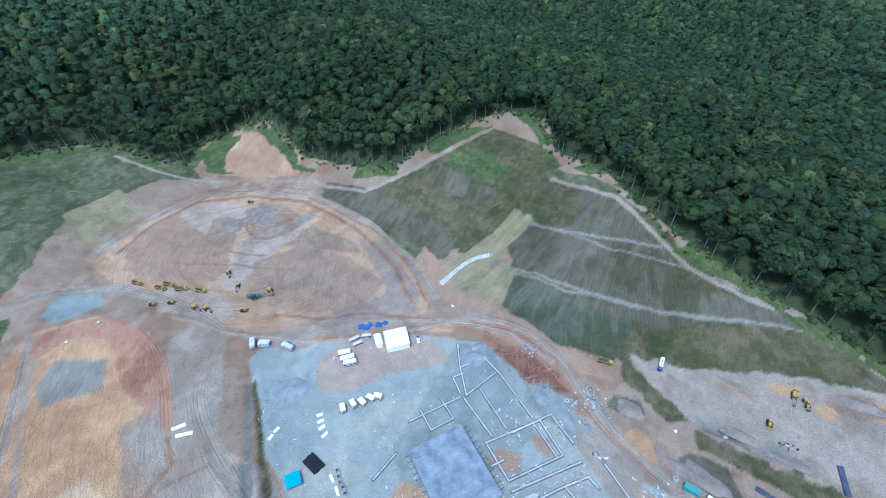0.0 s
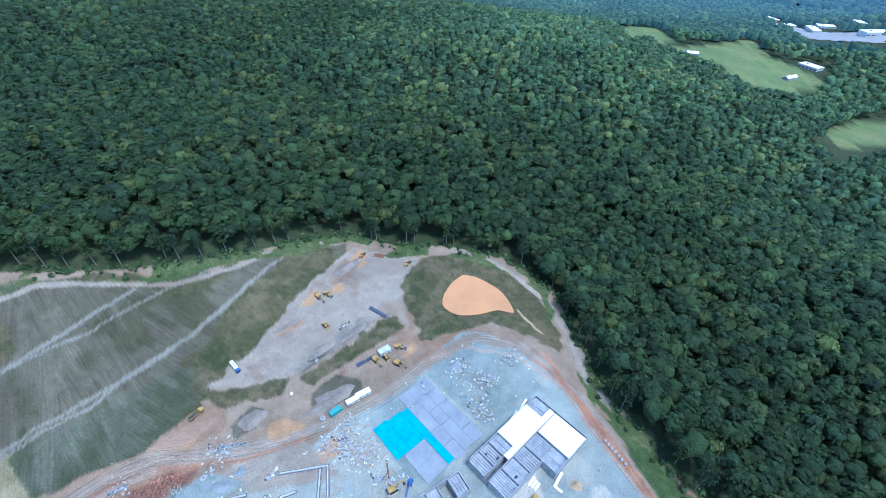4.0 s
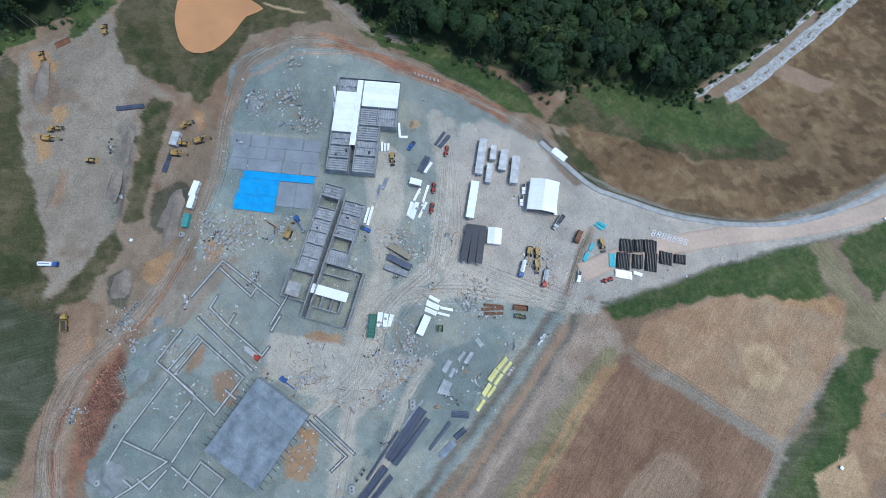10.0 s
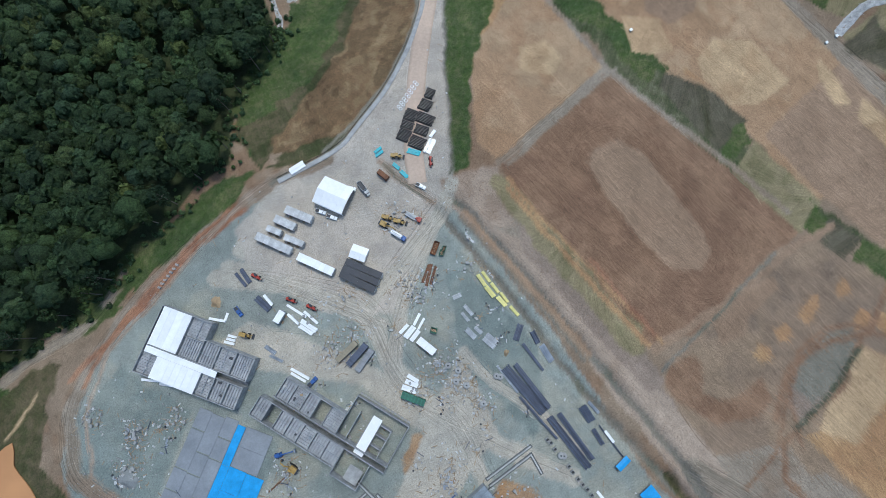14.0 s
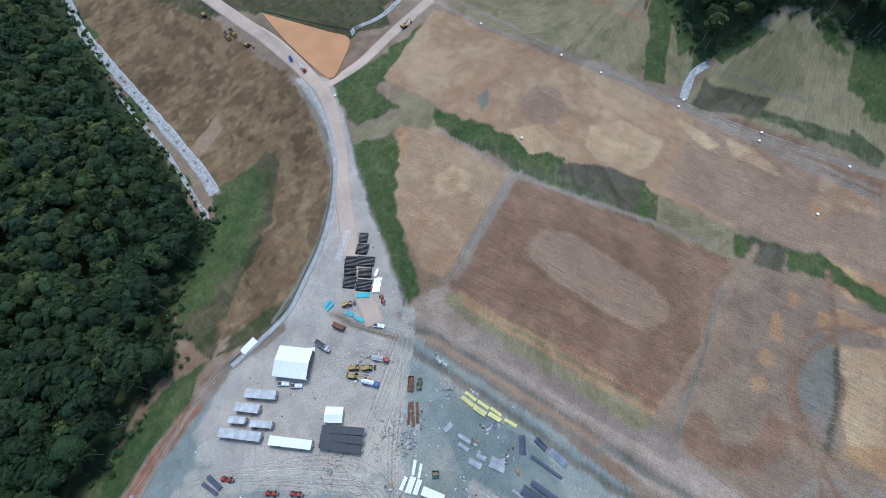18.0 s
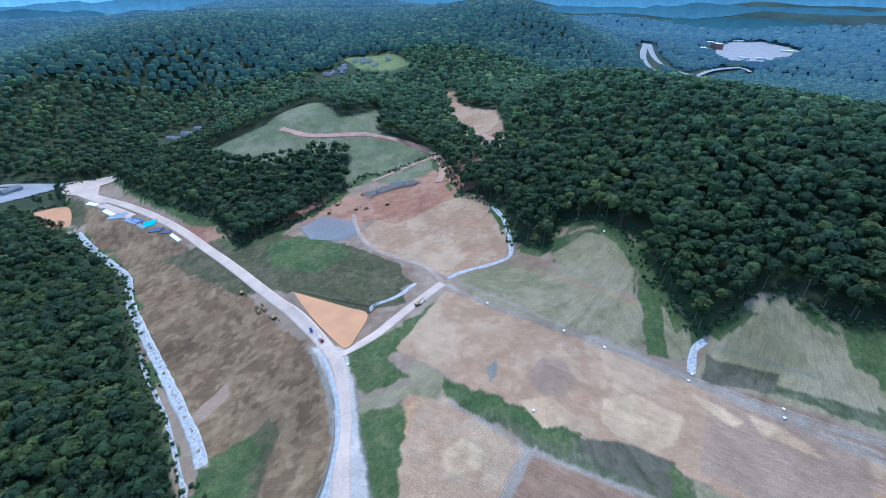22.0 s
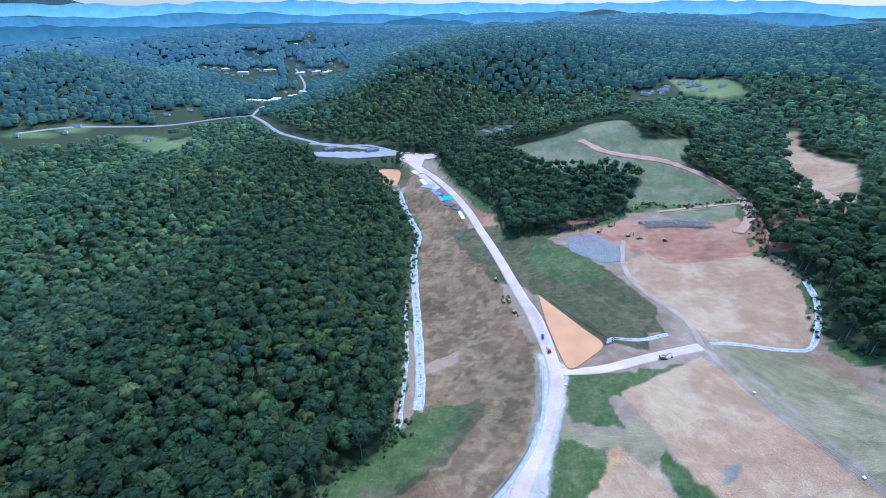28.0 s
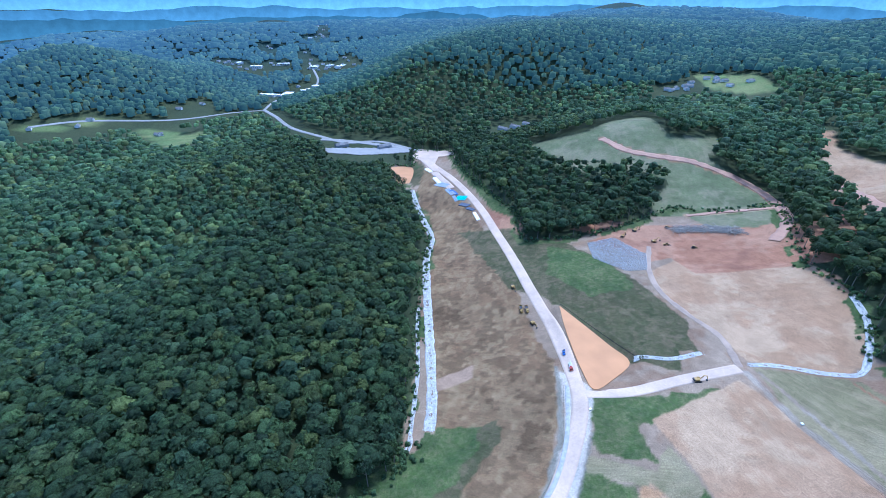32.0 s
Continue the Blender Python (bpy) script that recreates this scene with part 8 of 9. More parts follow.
def make_pickup(mat, label):
    ob = thing("pickup_truck", label, "truck", "pickup trucks")
    bm = boxes((0, 0, 0.55, 5.6, 1.95, 0.55), (1.9, 0, 1.05, 1.7, 1.85, 0.2))
    part("body", bm, mat, ob, bevel=0.06)
    part("cab", boxes((0.3, 0, 1.1, 2.0, 1.75, 0.75)), mat, ob, bevel=0.12)
    part("windscreen", boxes((1.28, 0, 1.2, 0.1, 1.5, 0.5)), GLASS, ob)
    part("rear_window", boxes((-0.68, 0, 1.2, 0.08, 1.4, 0.45)), GLASS, ob)
    for s in (-1, 1):
        part("bed_side", boxes((-1.75, s * 0.92, 1.1, 2.0, 0.1, 0.4)), mat, ob)
    part("bed_floor", boxes((-1.75, 0, 1.1, 2.0, 1.7, 0.05)), DARK, ob)
    wheels(ob, (1.75, -1.7), 1.0, 0.4, 0.28)
    return ob


def make_dump(mat, label, name="dump_truck"):
    ob = thing(name, label, "truck", "dump trucks")
    part("chassis", boxes((0, 0, 0.9, 8.4, 0.9, 0.35)), DARK, ob)
    part("cab", boxes((3.2, 0, 0.9, 1.7, 2.3, 1.9)), mat, ob, bevel=0.1)
    part("hood", boxes((4.4, 0, 0.9, 1.0, 1.8, 1.1)), mat, ob, bevel=0.1)
    part("windscreen", boxes((4.03, 0, 2.0, 0.1, 2.0, 0.65)), GLASS, ob)
    bed = part("dump_bed", boxes((-1.2, 0, 1.4, 5.6, 2.4, 0.15)), DARK, ob)
    for s in (-1, 1):
        part("bed_side", boxes((-1.2, s * 1.2, 1.5, 5.6, 0.12, 1.1)), mat, bed)
    part("bed_front", boxes((1.6, 0, 1.5, 0.12, 2.4, 1.4)), mat, bed)
    part("tailgate", boxes((-4.0, 0, 1.5, 0.12, 2.4, 1.0)), mat, bed)
    wheels(ob, (3.4, -1.9, -3.2), 1.25, 0.55)
    return ob


def make_tanker(label):
    ob = thing("water_truck", label, "truck")
    part("chassis", boxes((0, 0, 0.9, 8.6, 0.9, 0.35)), DARK, ob)
    part("cab", boxes((3.4, 0, 0.9, 1.9, 2.3, 1.9)), BLUE, ob, bevel=0.1)
    part("windscreen", boxes((4.36, 0, 1.9, 0.08, 2.0, 0.7)), GLASS, ob)
    part("tank", tubes(((-4.0, 0, 2.1), (2.1, 0, 2.1), 1.15, 16)), WHITE, ob)
    part("hatch", tubes(((-1.0, 0, 3.2), (-1.0, 0, 3.4), 0.35, 10)), STEEL, ob)
    part("walkway", boxes((-1.0, 0, 3.22, 5.0, 0.5, 0.06)), STEEL, ob)
    wheels(ob, (3.4, -2.0, -3.3), 1.25, 0.55)
    return ob


def make_crane_truck(label):
    ob = thing("boom_truck", label, "truck")
    part("bed", boxes((-1.2, 0, 1.2, 6.6, 2.4, 0.25)), OFFWHITE, ob)
    part("cab", boxes((3.2, 0, 0.9, 1.9, 2.3, 1.9)), RED, ob, bevel=0.1)
    part("windscreen", boxes((4.18, 0, 1.9, 0.08, 2.0, 0.7)), GLASS, ob)
    part("turret", boxes((1.6, 0, 1.4, 1.0, 1.2, 1.4)), RED, ob, bevel=0.08)
    part("boom", tubes(((1.4, 0, 2.9), (-4.6, 0.5, 3.6), 0.28, 6)), OFFWHITE, ob)
    wheels(ob, (3.2, -2.0, -3.3), 1.25, 0.52)
    return ob


def make_excavator(mat, label):
    ob = thing("excavator", label, "excavator", "excavators")
    crawler(ob, 4.6, 1.25)
    part("turntable", tubes(((0, 0, 0.8), (0, 0, 1.2), 0.9, 14)), DARK, ob)
    part("house", boxes((-0.7, 0, 1.2, 3.4, 2.6, 1.2)), mat, ob, bevel=0.12)
    part("counterweight", boxes((-2.6, 0, 1.2, 0.7, 2.6, 1.3)), DARK, ob, bevel=0.15)
    cab = part("cab", boxes((0.5, 0.8, 1.3, 1.6, 1.0, 1.7)), mat, ob, bevel=0.08)
    part("cab_glass", boxes((1.33, 0.8, 1.7, 0.06, 0.85, 1.2), (0.5, 1.32, 1.9, 1.2, 0.06, 0.9)), GLASS, cab)
    boom = part("boom", tubes(((1.0, -0.2, 1.8), (3.4, -0.2, 4.6), 0.32, 6), ((3.4, -0.2, 4.6), (5.6, -0.2, 4.2), 0.28, 6)), mat, ob)
    part("ram", tubes(((1.3, -0.2, 1.4), (3.2, -0.2, 3.9), 0.12, 6)), STEEL, boom)
    part("stick", tubes(((5.5, -0.2, 4.4), (6.3, -0.2, 1.6), 0.24, 6)), mat, ob)
    part("bucket", boxes((6.1, -0.2, 0.3, 0.9, 1.2, 1.1, 0, 20)), DARK, ob, bevel=0.1)
    return ob


def make_loader(mat, label, name="wheel_loader"):
    ob = thing(name, label, "loader", "loaders")
    part("rear_body", boxes((-1.6, 0, 1.0, 3.0, 1.9, 1.2)), mat, ob, bevel=0.1)
    part("front_frame", boxes((1.2, 0, 0.9, 1.8, 1.2, 0.7)), mat, ob, bevel=0.06)
    part("cab", boxes((0.0, 0, 1.9, 1.5, 1.6, 1.4)), DARK, ob, bevel=0.08)
    part("cab_roof", boxes((0.0, 0, 3.3, 1.7, 1.8, 0.12)), mat, ob)
    for s in (-1, 1):
        part("lift_arm", tubes(((0.9, s * 0.5, 1.8), (3.2, s * 0.5, 0.7), 0.14, 6)), mat, ob)
    part("bucket", boxes((3.7, 0, 0.1, 0.9, 2.6, 0.15), (3.3, 0, 0.1, 0.15, 2.6, 1.0)), DARK, ob)
    wheels(ob, (1.5, -1.6), 1.3, 0.75, 0.55)
    return ob


def make_telehandler(label):
    ob = thing("telehandler", label, "loader", "telehandlers")
    part("body", boxes((-0.2, 0, 0.8, 4.6, 1.4, 0.8)), RED, ob, bevel=0.1)
    part("cab", boxes((-0.2, 0.6, 1.2, 1.4, 0.9, 1.3)), DARK, ob, bevel=0.08)
    part("boom", tubes(((-2.3, -0.35, 2.0), (3.2, -0.35, 1.5), 0.26, 6)), RED, ob)
    part("fork_carriage", boxes((3.4, -0.1, 0.4, 0.15, 1.3, 1.0)), DARK, ob)
    for s in (-1, 1):
        part("fork", boxes((4.0, -0.1 + s * 0.4, 0.4, 1.2, 0.14, 0.06)), STEEL, ob)
    wheels(ob, (1.6, -1.6), 1.15, 0.62, 0.42)
    return ob


def make_dozer(label):
    ob = thing("bulldozer", label, "bulldozer", "bulldozers")
    crawler(ob, 3.8, 1.05, 0.6, 1.0)
    part("hood", boxes((0.7, 0, 1.0, 2.0, 1.3, 1.0)), YELLOW, ob, bevel=0.1)
    part("cab", boxes((-0.8, 0, 1.0, 1.4, 1.6, 1.9)), DARK, ob, bevel=0.08)
    part("cab_roof", boxes((-0.8, 0, 2.9, 1.6, 1.8, 0.12)), YELLOW, ob)
    blade = part("blade", boxes((2.6, 0, 0.1, 0.2, 3.4, 1.2, 0, -8)), YELLOW, ob, bevel=0.04)
    for s in (-1, 1):
        part("push_arm", tubes(((0.3, s * 1.25, 0.6), (2.5, s * 1.25, 0.5), 0.13, 6)), YELLOW, blade)
    part("ripper", boxes((-2.4, 0, 0.3, 0.7, 1.6, 0.5)), DARK, ob)
    return ob


def make_boom_lift(label):
    ob = thing("boom_lift", label, "lift")
    part("base", boxes((0, 0, 0.5, 3.2, 2.0, 0.6)), BLUE, ob, bevel=0.08)
    part("turret", boxes((-0.4, 0, 1.1, 2.4, 1.8, 0.9)), BLUE, ob, bevel=0.08)
    part("boom", tubes(((-0.8, 0, 1.9), (7.5, 0.3, 2.8), 0.25, 6)), BLUE, ob)
    part("basket", boxes((8.2, 0.3, 2.2, 1.0, 1.8, 0.1), (8.65, 0.3, 2.2, 0.08, 1.8, 1.0), (8.2, 1.2, 2.2, 1.0, 0.08, 1.0)), STEEL, ob)
    wheels(ob, (1.1, -1.1), 1.1, 0.5, 0.4)
    return ob


def make_crusher(label):
    ob = thing("rock_crusher", label, "machine")
    crawler(ob, 5.0, 1.3)
    part("frame", boxes((0, 0, 0.9, 9.0, 2.0, 0.6)), GREEN, ob, bevel=0.06)
    part("hopper", boxes((-3.2, 0, 1.5, 3.2, 2.6, 1.6)), GREEN, ob, bevel=0.15)
    part("crusher_box", boxes((0, 0, 1.5, 2.2, 2.2, 1.6)), DARK, ob, bevel=0.08)
    part("engine_house", boxes((2.6, 0, 1.5, 2.4, 2.2, 1.3)), GREEN, ob, bevel=0.08)
    for a, b in (((3.6, 0, 1.2), (10.5, 0, 4.2)), ((0.6, -1.0, 1.0), (1.5, -6.5, 3.2))):
        part("conveyor", tubes((a, b, 0.5, 4)), GREEN, ob)
    return ob


def fleet(rows, first, lift=0.0):
    for i, (x, y, a) in enumerate(rows):
        m = stand(x, y, a, lift)
        if i == 0:
            first.matrix_basis = m
        else:
            copy_thing(first, m)


fleet(PICKUP_AT[:5], make_pickup(WHITE, "white pickup truck parked on the gravel"))
fleet(PICKUP_AT[5:], make_pickup(BLUE, "dark blue pickup truck parked by the track"))
fleet(DUMP_TRUCK_AT[:1], make_dump(OFFWHITE, "white dump truck with a dark open bed"))
fleet(DUMP_TRUCK_AT[1:], make_dump(YELLOW, "muddy yellow dump truck on bare earth", "haul_truck"))
fleet(TANK_TRUCK_AT, make_tanker("water truck with a white tank and blue cab"))
fleet(RED_TRUCK_AT, make_crane_truck("red-cabbed boom truck with a pale bed"))
fleet(EXCAVATOR_AT, make_excavator(YELLOW, "yellow crawler excavator with its boom lowered"))
fleet(WHEEL_LOADER_AT, make_loader(YELLOW, "yellow wheel loader with its bucket on the ground"))
fleet(TELEHANDLER_AT, make_telehandler("red telehandler among stacked boards"))
fleet(BULLDOZER_AT, make_dozer("yellow bulldozer on bare soil"))
fleet(BOOM_LIFT_AT, make_boom_lift("blue boom lift with its arm stretched out"))
fleet(CRUSHER_AT, make_crusher("green mobile rock crusher with conveyors"))

ob = thing("concrete_box", "square precast concrete drain box with an open top", "drain box", "drain boxes")
for s in (-1, 1):
    part("side", boxes((0, s * 0.75, 0, 1.7, 0.2, 1.3)), CONCRETE, ob)
    part("end", boxes((s * 0.75, 0, 0, 0.2, 1.3, 1.3)), CONCRETE, ob)
part("floor", boxes((0, 0, 0, 1.3, 1.3, 0.15)), DARK, ob)
fleet(CONCRETE_BOX_AT, ob)
ob = thing("manhole_ring", "round precast concrete manhole ring", "manhole ring", "manhole rings")
bm = bmesh.new()
seg = 16
v = [[bm.verts.new((r * math.cos(6.2832 * k / seg), r * math.sin(6.2832 * k / seg), z)) for k in range(seg)] for r, z in ((1.5, 0), (1.5, 1.2), (1.2, 1.35), (0.45, 1.4), (0.45, 0.2), (1.2, 0.1))]
for a in range(5):
    for k in range(seg):
        bm.faces.new((v[a][k], v[a][(k + 1) % seg], v[a + 1][(k + 1) % seg], v[a + 1][k]))
bmesh.ops.recalc_face_normals(bm, faces=bm.faces[:])
part("ring", bm, CONCRETE, ob)
part("lid", tubes(((0, 0, 1.4), (0, 0, 1.48), 0.4, 12)), DARK, ob)
fleet(MANHOLE_RING_AT, ob)
ob = thing("marker_box", "small white inlet marker on the earth", "marker", "white markers")
part("lid", boxes((0, 0, 0.9, 1.5, 1.5, 0.15)), WHITE, ob)
part("base", boxes((0, 0, 0, 1.2, 1.2, 0.9)), CONCRETE, ob)
fleet(MARKER_BOX_AT, ob)

# ---- pallets of blocks and scattered rubble ----
pallet = thing("block_pallet", "pallet of grey concrete blocks on the gravel", "pallet", "block pallets")
part("pallet_base", boxes((0, 0, 0, 1.3, 1.2, 0.14)), TIMBER, pallet)
for i in range(2):
    for j in range(3):
        part("block", boxes((-0.31 + 0.62 * i, -0.4 + 0.4 * j, 0.14, 0.6, 0.38, 0.95)), CONCRETE, pallet)
HEAPS = [(152, 13, 5, 10), (157, 28, 4, 8), (171, 1, 4, 5), (133, 10, 4, 6), (96, 71, 7, 16), (96, 77, 5, 10), (105, 79, 5, 8), (96, 61, 4, 6), (85, 45, 4, 8), (71, 68, 4, 4), (14, 66, 6, 9), (20, 25, 5, 7), (6, 16, 5, 9), (-1, 28, 5, 8), (-10, 38, 4, 6), (81, 134, 4, 6), (52, 169, 3, 4), (9, -23, 7, 12), (6, -60, 5, 6), (-21, -27, 4, 4), (54, -2, 5, 9), (43, -8, 4, 6), (52, 40, 5, 6), (59, 118, 6, 5)]
HEAPS += [(59, 94, 6, 5), (34, 120, 8, 6), (33, 90, 6, 5), (-14, 83, 8, 7), (43, -28, 5, 4), (63, -21, 4, 4)]
r = random.Random(4)
first = True
for x, y, spread, n in HEAPS:
    for i in range(n):
        m = level(x + r.gauss(0, spread * 0.5), y + r.gauss(0, spread * 0.5), r.uniform(0, 180))
        if first:
            pallet.matrix_basis, first = m, False
        else:
            copy_thing(pallet, m)
# heaps of offcuts: boards, blocks, sheet and wrapping thrown together
SCRAP_AT = [(8.9, -19.2), (23.1, -6.1), (-1.5, -23.6), (22.5, 29.0), (4.2, 18.2), (-2.8, 17.9), (-6.7, 26.4), (70.4, 69.9), (50.4, 24.4), (49.2, 1.0), (37.6, 3.8), (27.8, 55.9), (21.3, 83.2), (11.6, 81.8), (14.0, 67.1), (6.6, 78.1), (-8.9, 49.6), (-31.3, 46.0), (162.9, 31.1), (154.9, 12.9), (138.2, 19.8), (141.6, 12.5), (100.6, 79.8), (94.4, 74.7), (96.6, 84.7), (86.1, 53.2), (140.7, 44.4), (171.5, 107.5), (144.5, 113.3), (-29.6, -21.2), (-26.4, -4.2), (-18.5, -0.8), (-27.4, 10.4), (-24.1, -42.0), (15.1, -55.4), (65.3, 12.1), (-1.4, 58.0), (9.7, 34.0), (76.2, 104.2), (70.2, 133.7), (80.0, 140.2)]
def make_scrap(seed):
    ob = thing("scrap_pile", "tangled pile of boards, blocks and sheet offcuts on the gravel", "scrap", "scrap piles")
    r = random.Random(seed)
    for k in range(12):
        what, mat, size = r.choice((("board", TIMBER, (2.8, 0.3, 0.12)), ("board", TIMBER, (2.0, 0.25, 0.1)), ("block", CONCRETE, (0.9, 0.7, 0.6)), ("block", FOOTING, (1.1, 0.8, 0.7)),
                                    ("sheet", STEEL, (1.8, 0.9, 0.06)), ("wrapping", OFFWHITE, (1.2, 0.9, 0.25)), ("pipe", BLUESTEEL, (3.2, 0.25, 0.25)), ("drum", DARK, (0.7, 0.7, 0.9))))
        p = part(what, boxes((0, 0, 0, *[v * r.uniform(0.7, 1.3) for v in size])), mat, ob)
        p.matrix_basis = pose(r.gauss(0, 2.0), r.gauss(0, 1.4), 0.1 * (k % 3), 0, r.uniform(-6, 6) if what == "board" else 0, r.uniform(0, 180))
    return ob


piles = [make_scrap(k) for k in range(5)]
for k, (x, y) in enumerate(SCRAP_AT):
    m = level(x, y, 47 * k % 360)
    if k < 5:
        piles[k].matrix_basis = m
    else:
        copy_thing(piles[k % 5], m)
coil = thing("pipe_coil", "white coil of plastic pipe lying beside the black pipes", "pipe coil", "pipe coils")
for k, (ra, rb, z) in enumerate(((0.85, 0.18, 0.18), (0.8, 0.17, 0.5))):
    bm = bmesh.new()
    ringed = [[bm.verts.new(((ra + rb * math.cos(b * 1.0472)) * math.cos(a * 0.5236), (ra + rb * math.cos(b * 1.0472)) * math.sin(a * 0.5236), z + rb * math.sin(b * 1.0472))) for b in range(6)] for a in range(12)]
    for a in range(12):
        for b in range(6):
            bm.faces.new((ringed[a][b], ringed[(a + 1) % 12][b], ringed[(a + 1) % 12][(b + 1) % 6], ringed[a][(b + 1) % 6]))
    part("loop", bm, WHITE, coil)
for k, (x, y) in enumerate([(-16.7, -131.6), (-17.5, -130.2), (-14.7, -129.6), (-15.5, -128.2), (-12.7, -127.7), (-13.5, -126.2), (-10.8, -125.7), (-11.6, -124.3), (-8.8, -123.7), (-9.6, -122.3), (-6.9, -121.8), (-7.7, -120.4), (-5.0, -119.9), (-5.8, -118.5)]):
    m = level(x, y, 31 * k)
    if k == 0:
        coil.matrix_basis = m
    else:
        copy_thing(coil, m)
cube = thing("concrete_weight", "grey precast concrete weight in a row beside the track", "concrete block", "concrete weights")
part("block", boxes((0, 0, 0, 1.6, 1.0, 0.9)), CONCRETE, cube, bevel=0.06)
part("lifting_eye", tubes(((-0.15, 0, 0.85), (0.15, 0, 1.05), 0.06, 5)), RUST, cube)
for k, (x, y) in enumerate([(132.1, -53.8), (130.4, -55.4), (128.8, -56.9), (127.1, -58.5), (125.4, -60.0), (123.7, -61.5), (122.0, -63.1)]):
    m = level(x, y, -36 + 9 * (k % 3))
    if k == 0:
        cube.matrix_basis = m
    else:
        copy_thing(cube, m)
# lengths of timber, sheet and broken block lying about
r = np.random.default_rng(9)
scrap = [(x + a, y + b) for x, y, s, n in HEAPS for a, b in r.normal(size=(n * 16, 2)) * s] + [tuple(q) for q in np.stack(within(PAD_RING, 700, 3), 1)]
for name, label, mat, size, keep in (("timber_scrap", "scattered boards and timber offcuts on the pad", TIMBER, (2.6, 0.3, 0.15), 0), ("block_rubble", "scattered grey block and concrete rubble", CONCRETE, (0.8, 0.6, 0.45), 1),
                                     ("white_scrap", "scattered pale wrappings and board offcuts", OFFWHITE, (1.3, 0.7, 0.2), 2)):
    bm = bmesh.new()
    pts = np.array(scrap[keep::6 if keep == 2 else 3])
    zz = drape(pts[:, 0], pts[:, 1])
    cube = np.array([(a, b, c) for a in (-0.5, 0.5) for b in (-0.5, 0.5) for c in (0, 1)])
    faces = np.array([(0, 1, 3, 2), (4, 6, 7, 5), (0, 4, 5, 1), (2, 3, 7, 6), (0, 2, 6, 4), (1, 5, 7, 3)])
    bm.free()
    s = np.array(size) * (0.4 + 0.9 * r.random((len(pts), 3)))
    a = r.random(len(pts)) * 3.1416
    v = cube[None] * s[:, None]
    vx = v[..., 0] * np.cos(a)[:, None] - v[..., 1] * np.sin(a)[:, None] + pts[:, :1]
    vy = v[..., 0] * np.sin(a)[:, None] + v[..., 1] * np.cos(a)[:, None] + pts[:, 1:]
    vz = v[..., 2] + zz[:, None] - 0.03
    f = (faces[None] + (np.arange(len(pts)) * 8)[:, None, None]).reshape(-1, 4)
    tagged(new(name, mesh_from(name, np.stack([vx, vy, vz], -1).reshape(-1, 3), f, mat)), label, "rubble", kind="stuff")

# ---- houses, barns and works in the valley ----
r = random.Random(8)
for x, y in HOUSE_AT:
    make_gable(x, y, r.uniform(0, 180), 14, 9, 4.5, 2.6, "house", "pale house with a dark shingle roof among trees", OFFWHITE, SHINGLE, "house", 2, False)
for x, y in BARN_AT:
    make_gable(x, y, r.uniform(0, 180), 26, 12, 4.5, 2.8, "barn", "long metal-roofed farm shed beside a field", GREY, WHITE if y > -600 else SHINGLE, "barn", 3, False)
for x, y in APARTMENT_AT:
    make_gable(x, y, 140, 30, 11, 6, 2.5, "apartment_block", "pale low apartment row on a cleared bank", OFFWHITE, SHINGLE, "house", 3, False)
for x, y in WHITE_BUILDING_AT:
    L, W, h = r.uniform(24, 60), r.uniform(14, 30), r.uniform(5, 8)
    ob = thing("commercial_building", "pale flat-roofed commercial building in the valley", "building", "valley buildings")
    part("wall_block", boxes((0, 0, -3, L, W, h + 3)), OFFWHITE, ob)
    part("roof", boxes((0, 0, h, L + 0.6, W + 0.6, 0.5)), WHITE, ob)
    for k in range(5):
        part("window", boxes((-L * 0.4 + L * 0.2 * k, W / 2 + 0.1, 1.2, L * 0.12, 0.2, 1.8)), GLASS, ob)
    part("rooftop_unit", boxes((L * 0.2, 0, h + 0.5, 3, 2.5, 1.6)), GREY, ob)
    ob.matrix_basis = level(x, y, r.uniform(0, 180))
for x, y in BRICK_BLOCK_AT:
    ob = thing("brick_block", "square reddish multi-storey block in the far valley", "building")
    part("wall_block", boxes((0, 0, -3, 60, 30, 25)), BRICK, ob)
    part("roof", boxes((0, 0, 22, 61, 31, 0.8)), OFFWHITE, ob)
    for f in range(5):
        for k in range(10):
            part("window", boxes((-26 + 5.7 * k, 15.1, 2.5 + 4 * f, 2.4, 0.3, 2.0)), GLASS, ob)
    ob.matrix_basis = level(x, y, 60)

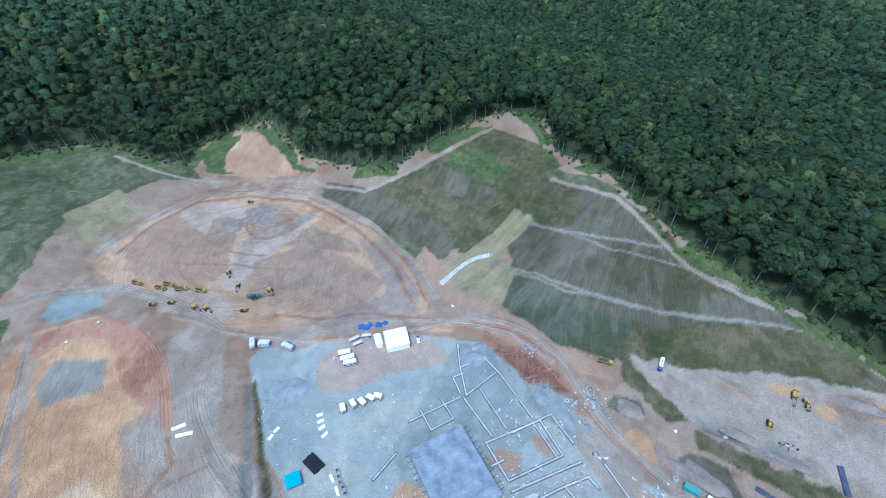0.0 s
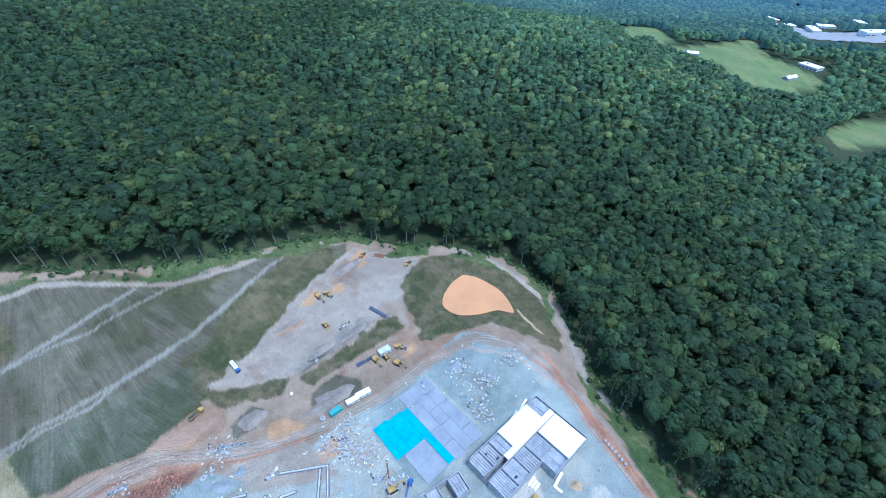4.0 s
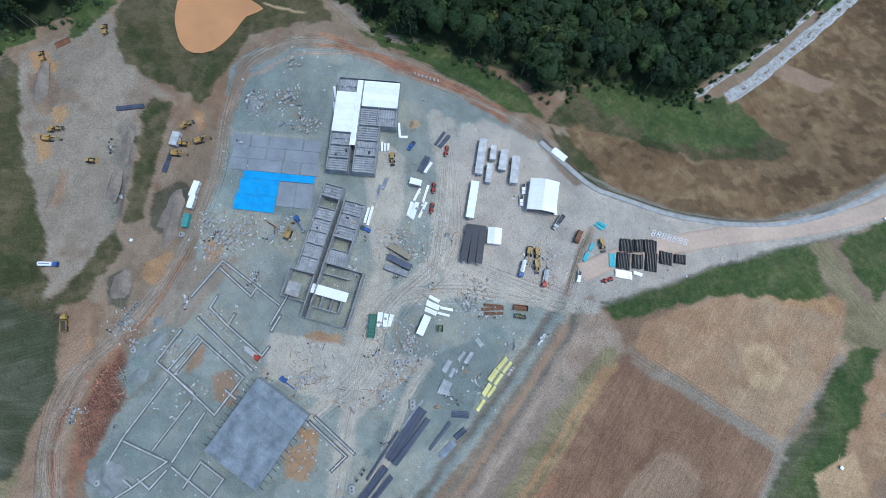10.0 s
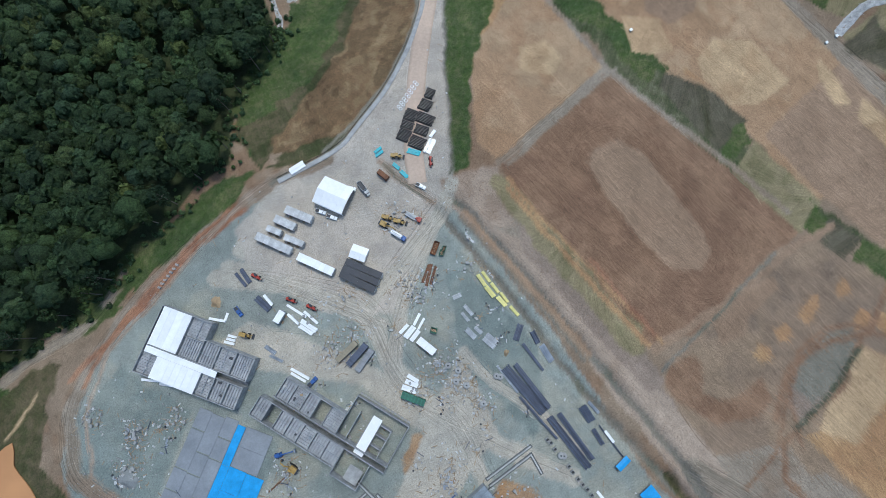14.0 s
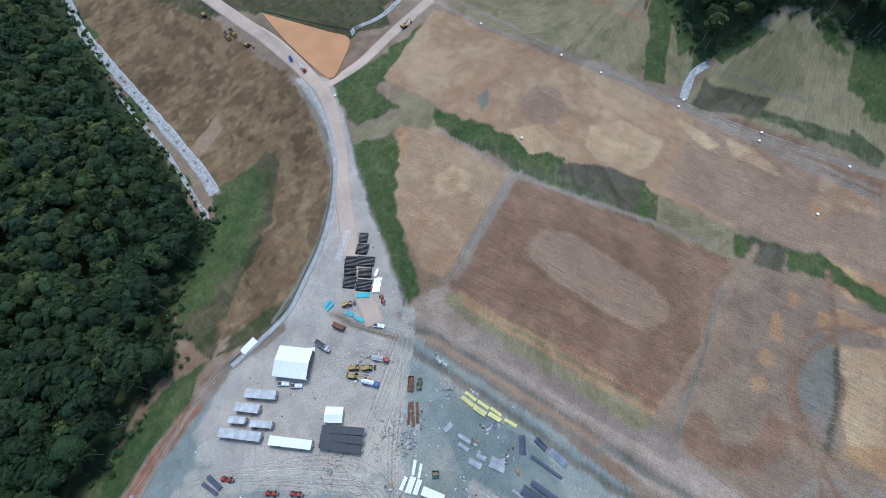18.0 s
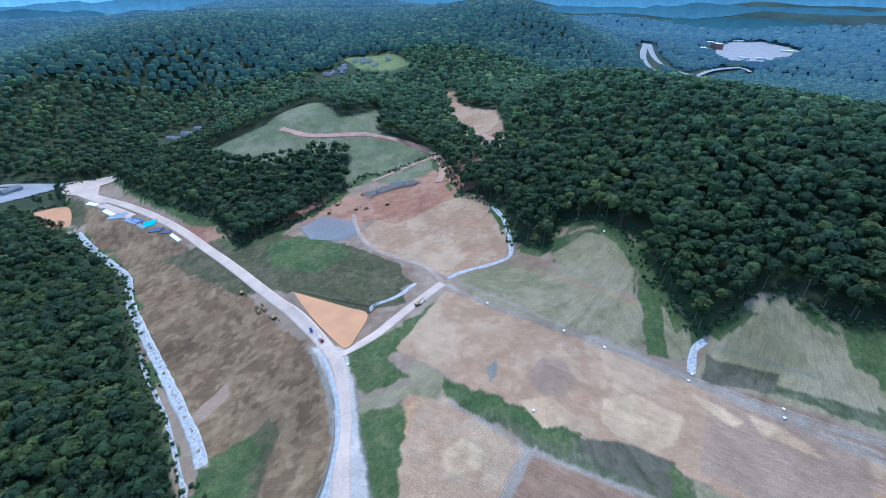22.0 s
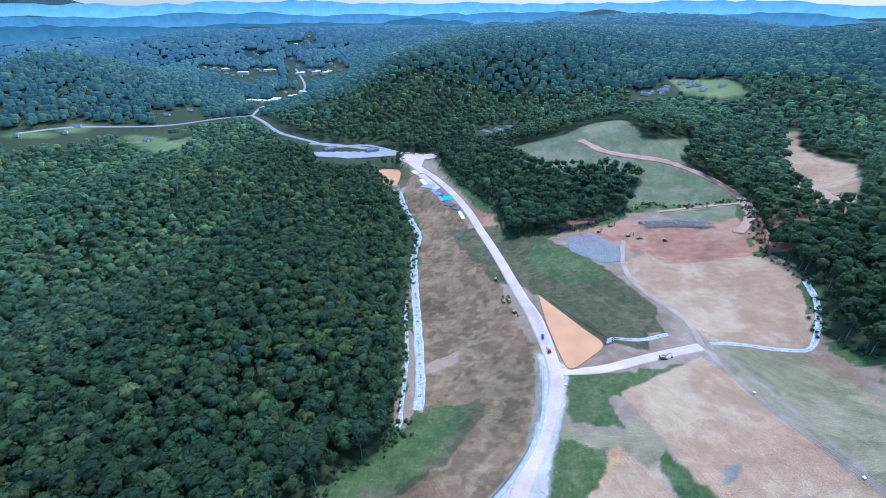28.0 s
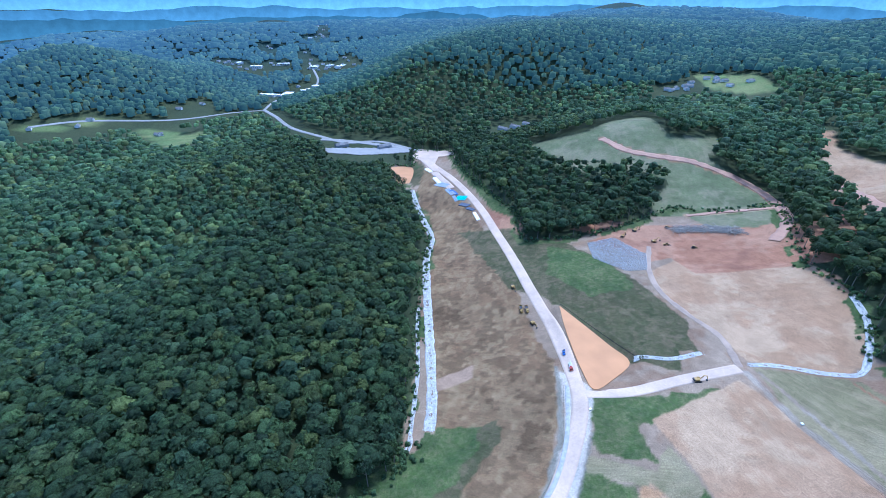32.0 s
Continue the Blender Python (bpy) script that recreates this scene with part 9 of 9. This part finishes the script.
# ---- single trees along the edge of the clearing ----
def make_tree(seed, tall, radius):
    r = np.random.default_rng(seed)
    ob = thing("broadleaf_tree", "tall broadleaf tree with a bare pale trunk at the forest edge", "tree", "edge trees")
    bm = bmesh.new()
    lean = r.normal(size=2) * 0.4
    knots = [Vector((lean[0] * t, lean[1] * t, tall * 0.72 * t)) for t in (0, 0.35, 0.7, 1)]
    for i in range(3):
        tube(bm, knots[i] - Vector((0, 0, 0.4 if i == 0 else 0)), knots[i + 1], 0.36 - 0.09 * i, 7, 0.27 - 0.08 * i)
    part("trunk", bm, BARK, ob)
    for k in range(6):
        a, h = k * 1.05 + r.random(), 0.42 + 0.3 * r.random()
        s = Vector((lean[0] * h, lean[1] * h, tall * h))
        part("limb", tubes((s, s + Vector((math.cos(a) * radius * 0.7, math.sin(a) * radius * 0.7, tall * 0.17)), 0.12, 5, 0.04)), BARK, ob)
    vs, fs = [], []
    lumps = [(r.random() * 6.283, r.uniform(0.0, 0.85), r.uniform(0.5, 1.0)) for _ in range(15)]
    for a, h, q in lumps:
        c = np.array([math.cos(a) * q * radius * 0.72 * math.sqrt(1 - h * h * 0.8), math.sin(a) * q * radius * 0.72 * math.sqrt(1 - h * h * 0.8), tall * (0.5 + 0.45 * h)])
        for _ in range(24):
            n = r.normal(size=3)
            n /= np.linalg.norm(n)
            p = c + n * radius * 0.34 * (0.75 + 0.35 * r.random())
            n = n + r.normal(size=3) * 0.4 + np.array((0, 0, 0.4))
            n /= np.linalg.norm(n)
            u = np.cross(n, r.normal(size=3))
            u /= np.linalg.norm(u)
            w = np.cross(n, u)
            s = 0.42 + 0.4 * r.random()
            k = len(vs)
            vs += [p + u * s, p + w * s * 0.75, p - u * s, p - w * s * 0.75 - n * 0.1]
            fs.append((k, k + 1, k + 2, k + 3))
    t = r.uniform(0.8, 3.2)
    c = GREENS[int(t)] * (1 - t % 1) + GREENS[int(t) + 1] * (t % 1)
    me = mesh_from("crown", np.array(vs), np.array(fs), LEAVES, [("tint", "FLOAT_COLOR", np.tile((*c, 1), (len(vs), 1)))])
    new("crown", me).parent = ob
    return ob


kinds = [make_tree(s, h, q) for s, h, q in ((31, 22, 5.2), (32, 20, 4.6), (33, 24, 5.4), (34, 18, 4.4), (35, 21, 4.0))]
r = random.Random(12)
spots = []
ring = np.array(SITE, float)
mid = ring.mean(0)
for (ax, ay), (bx, by) in zip(ring, np.roll(ring, -1, 0)):
    d = math.hypot(bx - ax, by - ay)
    if d > 140:
        continue
    for i in range(max(1, int(d / 13))):
        t = (i + r.random()) / max(1, int(d / 13))
        nx, ny = (by - ay) / d, -(bx - ax) / d
        for sign in (1, -1):
            x, y = ax + (bx - ax) * t + sign * nx * r.uniform(1, 5), ay + (by - ay) * t + sign * ny * r.uniform(1, 5)
            if not any(inside(np.array([x]), np.array([y]), a)[0] for a in (SITE, corridor(CHANNEL, 11), corridor(CHANNEL_B, 7), *[ring for kind, ring in COVERS[-9:]])):
                spots.append((x, y))
                break
used = set()
for i, (x, y) in enumerate(spots[:290]):
    k = i % len(kinds)
    m = level(x, y, r.uniform(0, 360), -0.2)
    if k not in used:
        kinds[k].matrix_basis = m
        used.add(k)
    else:
        copy_thing(kinds[k], m)
